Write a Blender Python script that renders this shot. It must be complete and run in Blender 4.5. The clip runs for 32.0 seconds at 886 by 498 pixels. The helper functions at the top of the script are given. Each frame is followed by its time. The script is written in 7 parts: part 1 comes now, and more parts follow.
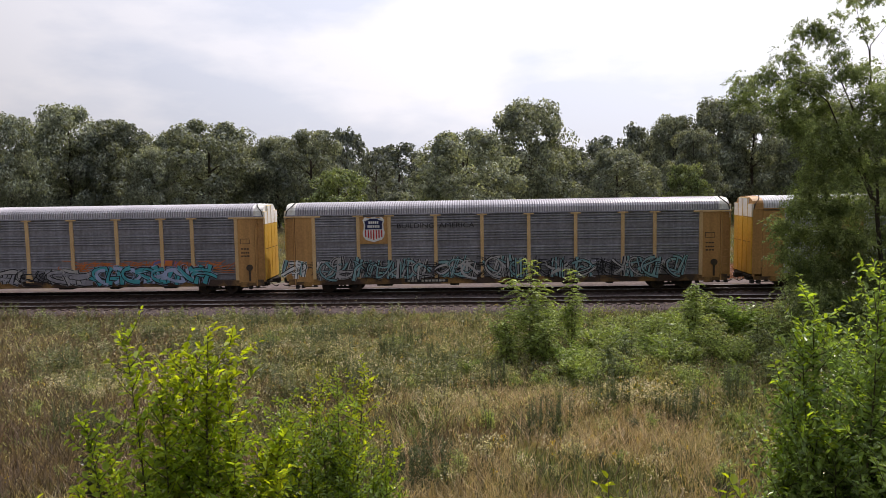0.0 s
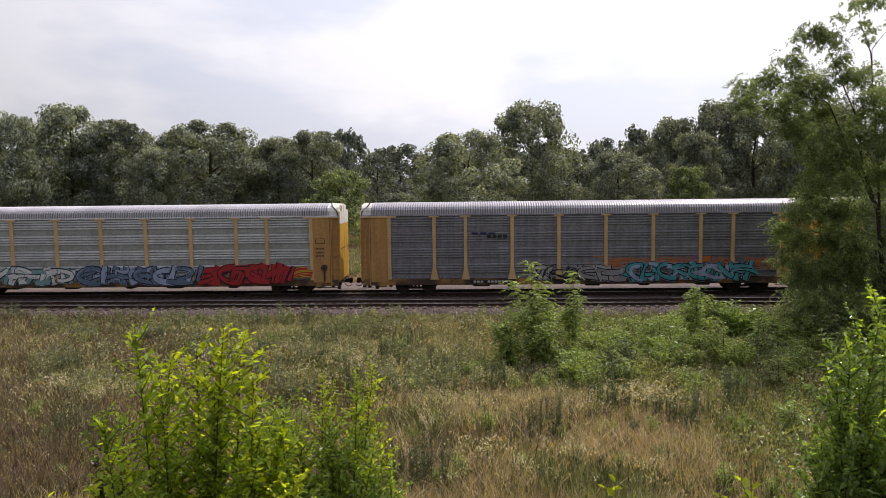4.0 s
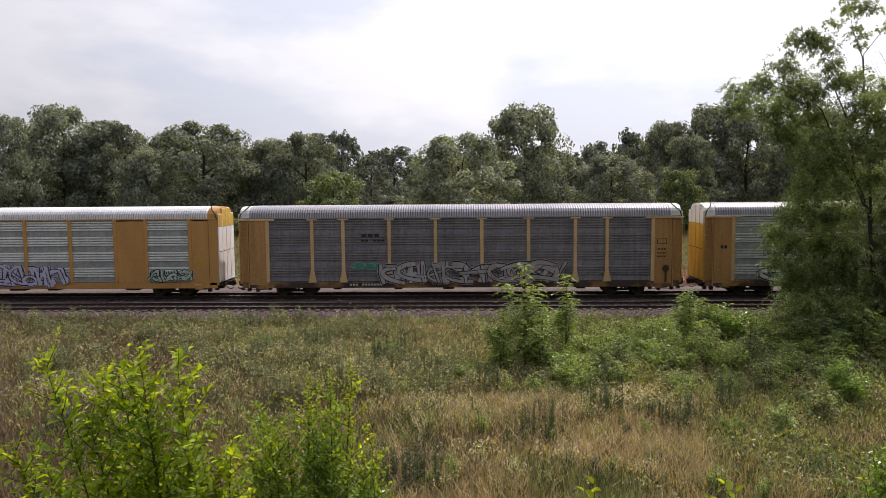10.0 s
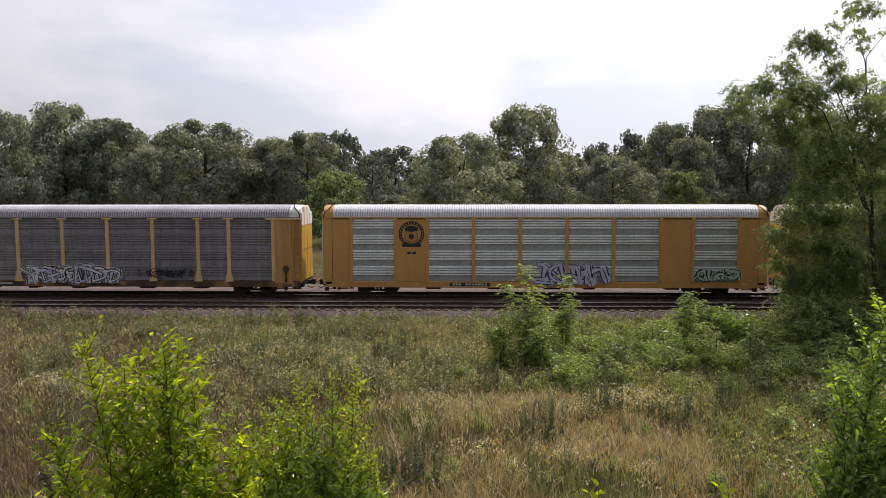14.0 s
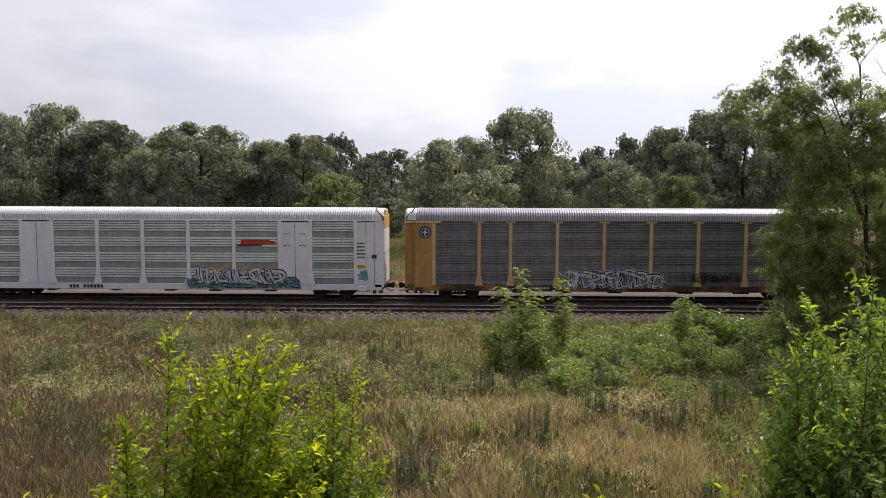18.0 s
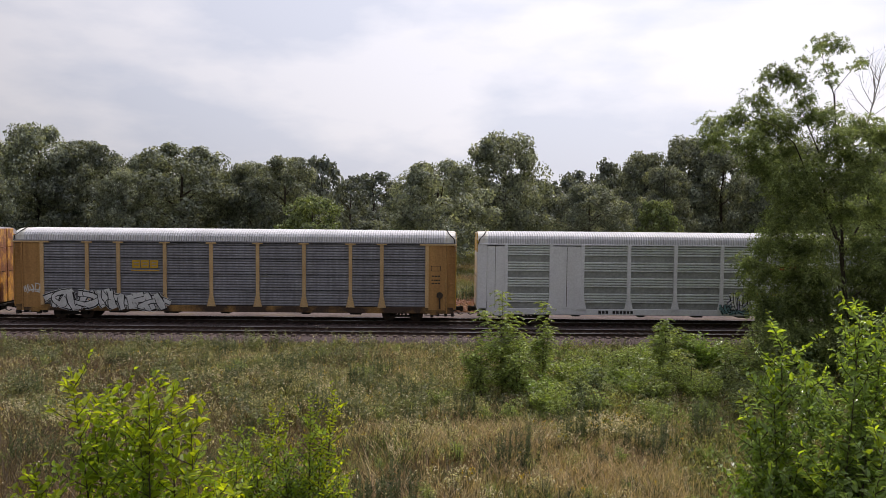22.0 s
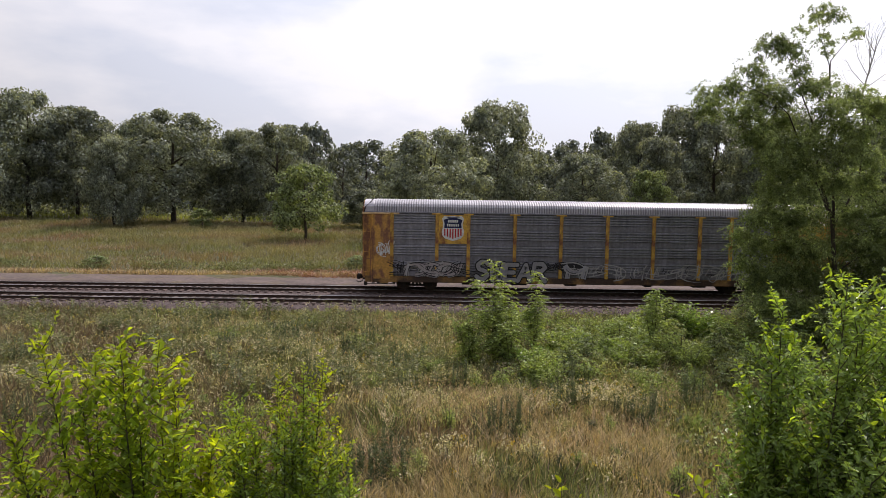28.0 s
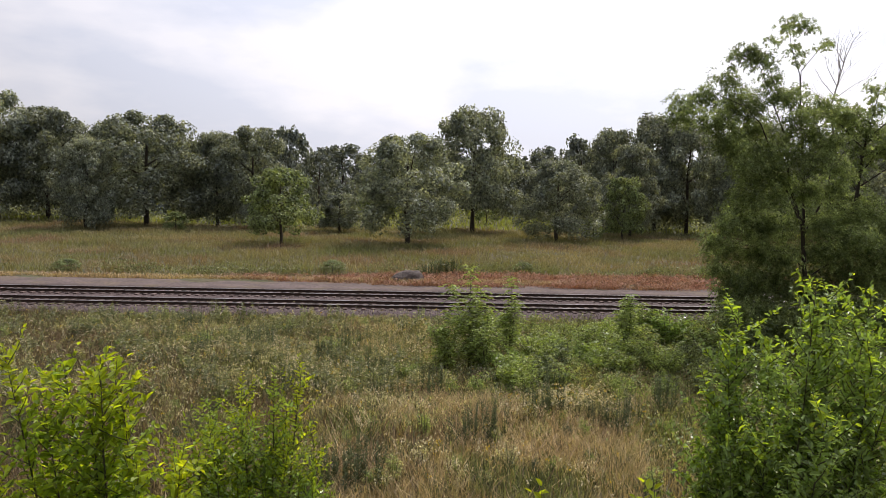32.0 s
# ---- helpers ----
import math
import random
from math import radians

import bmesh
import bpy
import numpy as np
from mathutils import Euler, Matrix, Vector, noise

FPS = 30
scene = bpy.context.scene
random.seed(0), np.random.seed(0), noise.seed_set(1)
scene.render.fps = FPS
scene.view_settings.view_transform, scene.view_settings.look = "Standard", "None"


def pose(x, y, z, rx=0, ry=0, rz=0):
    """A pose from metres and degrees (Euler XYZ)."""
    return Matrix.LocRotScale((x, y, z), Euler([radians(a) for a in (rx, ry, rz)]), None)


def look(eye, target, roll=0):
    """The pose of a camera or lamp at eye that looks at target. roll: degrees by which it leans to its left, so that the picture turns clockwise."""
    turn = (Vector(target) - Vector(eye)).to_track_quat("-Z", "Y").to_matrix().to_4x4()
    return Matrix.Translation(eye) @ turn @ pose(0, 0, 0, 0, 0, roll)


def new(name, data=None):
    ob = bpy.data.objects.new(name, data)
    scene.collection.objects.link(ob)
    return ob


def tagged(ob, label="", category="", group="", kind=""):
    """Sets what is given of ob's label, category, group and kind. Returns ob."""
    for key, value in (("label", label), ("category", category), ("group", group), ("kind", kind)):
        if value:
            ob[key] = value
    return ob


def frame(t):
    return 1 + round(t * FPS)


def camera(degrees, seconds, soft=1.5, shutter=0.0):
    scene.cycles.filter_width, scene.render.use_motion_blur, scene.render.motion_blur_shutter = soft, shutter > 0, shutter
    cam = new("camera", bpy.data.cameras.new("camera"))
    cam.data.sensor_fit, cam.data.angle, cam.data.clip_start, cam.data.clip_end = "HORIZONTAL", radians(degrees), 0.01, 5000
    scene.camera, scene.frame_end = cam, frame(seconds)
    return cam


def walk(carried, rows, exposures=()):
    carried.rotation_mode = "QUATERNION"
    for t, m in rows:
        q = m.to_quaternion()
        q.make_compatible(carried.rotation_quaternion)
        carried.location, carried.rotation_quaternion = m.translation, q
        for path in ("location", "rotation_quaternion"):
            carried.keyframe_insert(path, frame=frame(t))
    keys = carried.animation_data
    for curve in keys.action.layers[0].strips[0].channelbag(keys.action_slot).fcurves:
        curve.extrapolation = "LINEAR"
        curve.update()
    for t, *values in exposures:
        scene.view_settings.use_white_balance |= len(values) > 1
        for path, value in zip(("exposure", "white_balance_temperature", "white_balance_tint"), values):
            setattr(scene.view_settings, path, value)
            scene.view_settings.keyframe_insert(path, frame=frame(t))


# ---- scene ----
cam = camera(62.0, 32.0, soft=0.5)
PATH = [
    (0, pose(0, 0, 6.92, 84.80, 0.97, 2.08)),
    (0.5, pose(0, 0, 6.92, 84.65, 0.87, 2.00)),
    (1, pose(0, 0, 6.92, 84.85, 0.82, 1.89)),
    (1.5, pose(0, 0, 6.92, 84.93, 0.79, 1.98)),
    (2, pose(0, 0, 6.92, 84.85, 0.66, 1.92)),
    (2.5, pose(0, 0, 6.92, 84.75, 0.82, 2.13)),
    (3, pose(0, 0, 6.92, 84.73, 0.86, 2.24)),
    (3.5, pose(0, 0, 6.92, 84.81, 0.76, 2.25)),
    (5.5, pose(0, 0, 6.92, 85.06, 0.67, 1.96)),
    (6, pose(0, 0, 6.92, 84.90, 0.46, 2.19)),
    (6.5, pose(0, 0, 6.92, 84.83, 0.29, 2.35)),
    (7, pose(0, 0, 6.92, 84.91, 0.53, 2.10)),
    (7.5, pose(0, 0, 6.92, 84.97, 0.54, 1.80)),
    (8, pose(0, 0, 6.92, 85.03, 0.53, 1.93)),
    (8.5, pose(0, 0, 6.92, 84.74, 0.32, 1.95)),
    (9, pose(0, 0, 6.92, 84.67, 0.25, 1.92)),
    (9.5, pose(0, 0, 6.92, 84.85, 0.26, 1.90)),
    (10, pose(0, 0, 6.92, 85.10, 0.47, 1.69)),
    (10.5, pose(0, 0, 6.92, 85.24, 0.94, 1.36)),
    (11, pose(0, 0, 6.92, 85.28, 0.75, 1.62)),
    (11.5, pose(0, 0, 6.92, 85.00, 0.66, 1.65)),
    (12, pose(0, 0, 6.92, 84.84, 0.32, 1.54)),
    (12.5, pose(0, 0, 6.92, 84.87, 0.34, 1.62)),
    (13, pose(0, 0, 6.92, 84.90, 0.37, 1.50)),
    (13.5, pose(0, 0, 6.92, 85.05, 0.16, 1.60)),
    (14, pose(0, 0, 6.92, 85.11, 0.07, 1.79)),
    (14.5, pose(0, 0, 6.92, 85.14, 0.07, 1.61)),
    (16.5, pose(0, 0, 6.92, 85.25, -0.45, 1.46)),
    (17, pose(0, 0, 6.92, 85.25, -0.37, 1.48)),
    (17.5, pose(0, 0, 6.92, 85.29, 0.03, 1.37)),
    (18, pose(0, 0, 6.92, 85.36, -0.14, 1.48)),
    (18.5, pose(0, 0, 6.92, 85.15, -0.20, 1.73)),
    (19, pose(0, 0, 6.92, 85.22, -0.35, 1.58)),
    (19.5, pose(0, 0, 6.92, 85.24, -0.33, 1.49)),
    (20, pose(0, 0, 6.92, 85.38, -0.38, 1.50)),
    (20.5, pose(0, 0, 6.92, 85.33, -0.56, 1.78)),
    (21, pose(0, 0, 6.92, 85.77, -0.86, 1.40)),
    (21.5, pose(0, 0, 6.92, 86.37, -0.61, 0.98)),
    (22, pose(0, 0, 6.92, 87.13, -0.49, 0.08)),
    (22.5, pose(0, 0, 6.92, 86.84, -0.14, 0.53)),
    (23, pose(0, 0, 6.92, 86.17, 0.47, 1.31)),
    (23.5, pose(0, 0, 6.92, 85.92, 0.59, 1.02)),
    (24, pose(0, 0, 6.92, 85.81, 1.00, 0.52)),
    (24.5, pose(0, 0, 6.92, 86.09, 0.61, 0.30)),
    (26.5, pose(0, 0, 6.92, 85.58, -0.09, -0.31)),
    (27, pose(0, 0, 6.92, 84.62, 0.10, 0.13)),
    (27.5, pose(0, 0, 6.92, 84.61, -0.32, -0.09)),
    (28, pose(0, 0, 6.92, 84.73, -0.86, -0.46)),
    (28.5, pose(0, 0, 6.92, 84.73, -1.02, -0.89)),
    (29, pose(0, 0, 6.92, 84.93, -0.97, -1.52)),
    (29.5, pose(0, 0, 6.92, 85.01, -1.30, -1.69)),
    (30, pose(0, 0, 6.92, 84.97, -1.62, -1.65)),
    (30.5, pose(0, 0, 6.92, 85.07, -1.60, -1.73)),
    (31, pose(0, 0, 6.92, 85.15, -1.44, -2.25)),
    (31.5, pose(0, 0, 6.92, 85.41, -1.37, -2.24)),
    (32, pose(0, 0, 6.92, 85.14, -1.35, -2.27)),
]
walk(cam, PATH, ((0, 0.1), (20.5, 0.08), (22, -0.1), (23, -0.12), (24, -0.04), (24.5, 0.0), (27, 0.1), (32, 0.13)))

# ---- light ----
SUN_AZ, SUN_EL = radians(32), radians(52)
world = bpy.data.worlds.new("sky")
scene.world = world
world.use_nodes = True
wn, wl = world.node_tree.nodes, world.node_tree.links
wn.clear()
w_out = wn.new("ShaderNodeOutputWorld")
w_bg = wn.new("ShaderNodeBackground")
w_sky = wn.new("ShaderNodeTexSky")
w_sky.sky_type, w_sky.sun_disc = "NISHITA", False
w_sky.sun_elevation, w_sky.sun_rotation = SUN_EL, SUN_AZ
w_sky.air_density, w_sky.dust_density = 1.2, 3.0
w_dim = wn.new("ShaderNodeMixRGB")
w_dim.blend_type, w_dim.inputs[0].default_value, w_dim.inputs[2].default_value = "MULTIPLY", 1.0, (0.105, 0.11, 0.125, 1)
w_co = wn.new("ShaderNodeTexCoord")
w_map = wn.new("ShaderNodeMapping")
w_map.inputs["Scale"].default_value = (2.3, 2.3, 6.5)
w_map.inputs["Location"].default_value = (3.4, 1.2, 0.35)
w_cl = wn.new("ShaderNodeTexNoise")
w_cl.inputs["Scale"].default_value, w_cl.inputs["Detail"].default_value, w_cl.inputs["Roughness"].default_value = 1.5, 6.0, 0.5
w_ramp = wn.new("ShaderNodeValToRGB")
w_ramp.color_ramp.elements[0].position, w_ramp.color_ramp.elements[0].color = 0.42, (0.755, 0.79, 0.885, 1)
w_ramp.color_ramp.elements[1].position, w_ramp.color_ramp.elements[1].color = 0.57, (0.965, 0.96, 1.0, 1)
w_mix = wn.new("ShaderNodeMixRGB")
w_mix.inputs[0].default_value = 0.89
wl.new(w_sky.outputs[0], w_dim.inputs[1])
wl.new(w_co.outputs["Generated"], w_map.inputs[0])
wl.new(w_map.outputs[0], w_cl.inputs["Vector"])
wl.new(w_cl.outputs[0], w_ramp.inputs[0])
wl.new(w_dim.outputs[0], w_mix.inputs[1])
wl.new(w_ramp.outputs[0], w_mix.inputs[2])
# haze: the sky is brightest round the veiled sun and dims away from it
w_nrm = wn.new("ShaderNodeVectorMath")
w_nrm.operation = "NORMALIZE"
w_dot = wn.new("ShaderNodeVectorMath")
w_dot.operation = "DOT_PRODUCT"
w_dot.inputs[1].default_value = (math.sin(SUN_AZ) * math.cos(SUN_EL), math.cos(SUN_AZ) * math.cos(SUN_EL), math.sin(SUN_EL))
w_glow = wn.new("ShaderNodeMapRange")
w_glow.interpolation_type = "SMOOTHSTEP"
w_glow.inputs["From Min"].default_value, w_glow.inputs["From Max"].default_value = -0.18, 0.97
w_glow.inputs["To Min"].default_value, w_glow.inputs["To Max"].default_value = 0.30, 1.25
w_haze = wn.new("ShaderNodeVectorMath")
w_haze.operation = "SCALE"
wl.new(w_co.outputs["Generated"], w_nrm.inputs[0])
wl.new(w_nrm.outputs[0], w_dot.inputs[0])
wl.new(w_dot.outputs["Value"], w_glow.inputs["Value"])
wl.new(w_mix.outputs[0], w_haze.inputs[0])
wl.new(w_glow.outputs[0], w_haze.inputs["Scale"])
wl.new(w_haze.outputs[0], w_bg.inputs[0])
wl.new(w_bg.outputs[0], w_out.inputs[0])
w_bg.inputs[1].default_value = 1.0
sun = new("sun", bpy.data.lights.new("sun", "SUN"))
sun.data.energy, sun.data.angle, sun.data.color = 3.3, radians(1.5), (1.0, 0.93, 0.83)
sun.matrix_world = look((90 * math.sin(SUN_AZ) * math.cos(SUN_EL), 90 * math.cos(SUN_AZ) * math.cos(SUN_EL), 90 * math.sin(SUN_EL)), (0, 0, 0))
scene.view_settings.exposure = 0.0
scene.view_settings.use_white_balance = True
scene.view_settings.white_balance_temperature = 6500
scene.view_settings.white_balance_tint = 14.5


# ---- materials ----
def mat(name, col, col2=None, rough=0.7, scale=3.0, stretch=(1, 1, 1), lo=0.35, hi=0.7, fine=40.0, fine_amt=0.25, bump=0.0, metal=0.0,
        rand=0.0, island=0.0, trans=0.0, streak=0.0, world_co=False, spec=0.3, col3=None, scale3=1.0, glow=(1.5, 1.35, 0.5)):
    """Two-scale noise paint: broad patches of col2 over col, fine grain in value, optional spread per object or per piece."""
    m = bpy.data.materials.new(name)
    m.use_nodes = True
    n, l = m.node_tree.nodes, m.node_tree.links
    b = n["Principled BSDF"]
    b.inputs["Roughness"].default_value, b.inputs["Metallic"].default_value = rough, metal
    b.inputs["Specular IOR Level"].default_value = spec
    if world_co:
        co = n.new("ShaderNodeNewGeometry").outputs["Position"]
    else:
        co = n.new("ShaderNodeTexCoord").outputs["Object"]
    mp = n.new("ShaderNodeMapping")
    mp.inputs["Scale"].default_value = stretch
    l.new(co, mp.inputs[0])
    big = n.new("ShaderNodeTexNoise")
    big.inputs["Scale"].default_value, big.inputs["Detail"].default_value = scale, 5.0
    l.new(mp.outputs[0], big.inputs["Vector"])
    ramp = n.new("ShaderNodeMapRange")
    ramp.inputs["From Min"].default_value, ramp.inputs["From Max"].default_value = lo, hi
    l.new(big.outputs[0], ramp.inputs["Value"])
    mix = n.new("ShaderNodeMixRGB")
    mix.inputs[1].default_value, mix.inputs[2].default_value = (*col, 1), (*(col2 or col), 1)
    l.new(ramp.outputs[0], mix.inputs[0])
    base = mix.outputs[0]
    if col3:
        third = n.new("ShaderNodeTexNoise")
        third.inputs["Scale"].default_value, third.inputs["Detail"].default_value = scale3, 4.0
        l.new(co, third.inputs["Vector"])
        r3 = n.new("ShaderNodeMapRange")
        r3.inputs["From Min"].default_value, r3.inputs["From Max"].default_value = 0.5, 0.64
        l.new(third.outputs[0], r3.inputs["Value"])
        m3 = n.new("ShaderNodeMixRGB")
        m3.inputs[2].default_value = (*col3, 1)
        l.new(r3.outputs[0], m3.inputs[0])
        l.new(base, m3.inputs[1])
        base = m3.outputs[0]
    small = n.new("ShaderNodeTexNoise")
    small.inputs["Scale"].default_value, small.inputs["Detail"].default_value = fine, 3.0
    l.new(co, small.inputs["Vector"])
    val = n.new("ShaderNodeMapRange")
    val.inputs["From Min"].default_value, val.inputs["From Max"].default_value = 0.3, 0.7
    val.inputs["To Min"].default_value, val.inputs["To Max"].default_value = 1 - fine_amt, 1 + fine_amt
    l.new(small.outputs[0], val.inputs["Value"])
    hsv = n.new("ShaderNodeHueSaturation")
    l.new(base, hsv.inputs["Color"])
    last = val.outputs[0]
    for amount, socket in ((rand, "Random"), (island, "Random Per Island")):
        if amount:
            src = n.new("ShaderNodeObjectInfo" if socket == "Random" else "ShaderNodeNewGeometry")
            r = n.new("ShaderNodeMapRange")
            r.inputs["To Min"].default_value, r.inputs["To Max"].default_value = 1 - amount, 1 + amount
            l.new(src.outputs[socket], r.inputs["Value"])
            mul = n.new("ShaderNodeMath")
            mul.operation = "MULTIPLY"
            l.new(last, mul.inputs[0])
            l.new(r.outputs[0], mul.inputs[1])
            last = mul.outputs[0]
    if streak:
        info = n.new("ShaderNodeObjectInfo")
        push = n.new("ShaderNodeMath")
        push.operation, push.inputs[1].default_value = "MULTIPLY", 60.0
        l.new(info.outputs["Random"], push.inputs[0])
        moved = n.new("ShaderNodeVectorMath")
        l.new(co, moved.inputs[0])
        l.new(push.outputs[0], moved.inputs[1])
        run = n.new("ShaderNodeMapping")
        run.inputs["Scale"].default_value = (5.0, 5.0, 0.3)
        l.new(moved.outputs[0], run.inputs[0])
        drip = n.new("ShaderNodeTexNoise")
        drip.inputs["Scale"].default_value, drip.inputs["Detail"].default_value = 1.0, 4.0
        l.new(run.outputs[0], drip.inputs["Vector"])
        rr = n.new("ShaderNodeMapRange")
        rr.inputs["From Min"].default_value, rr.inputs["From Max"].default_value = 0.38, 0.66
        rr.inputs["To Min"].default_value, rr.inputs["To Max"].default_value = 1 - streak, 1 + streak * 0.5
        l.new(drip.outputs[0], rr.inputs["Value"])
        mul = n.new("ShaderNodeMath")
        mul.operation = "MULTIPLY"
        l.new(last, mul.inputs[0])
        l.new(rr.outputs[0], mul.inputs[1])
        last = mul.outputs[0]
    l.new(last, hsv.inputs["Value"])
    l.new(hsv.outputs[0], b.inputs["Base Color"])
    if bump:
        bp = n.new("ShaderNodeBump")
        bp.inputs["Strength"].default_value, bp.inputs["Distance"].default_value = bump, 0.02
        l.new(small.outputs[0], bp.inputs["Height"])
        l.new(bp.outputs[0], b.inputs["Normal"])
    if trans:
        tr = n.new("ShaderNodeBsdfTranslucent")
        bright = n.new("ShaderNodeMixRGB")
        bright.blend_type, bright.inputs[0].default_value, bright.inputs[2].default_value = "MULTIPLY", 1.0, (*glow, 1)
        l.new(hsv.outputs[0], bright.inputs[1])
        l.new(bright.outputs[0], tr.inputs[0])
        ms = n.new("ShaderNodeMixShader")
        ms.inputs[0].default_value = trans
        l.new(b.outputs[0], ms.inputs[1])
        l.new(tr.outputs[0], ms.inputs[2])
        l.new(ms.outputs[0], n["Material Output"].inputs[0])
    return m


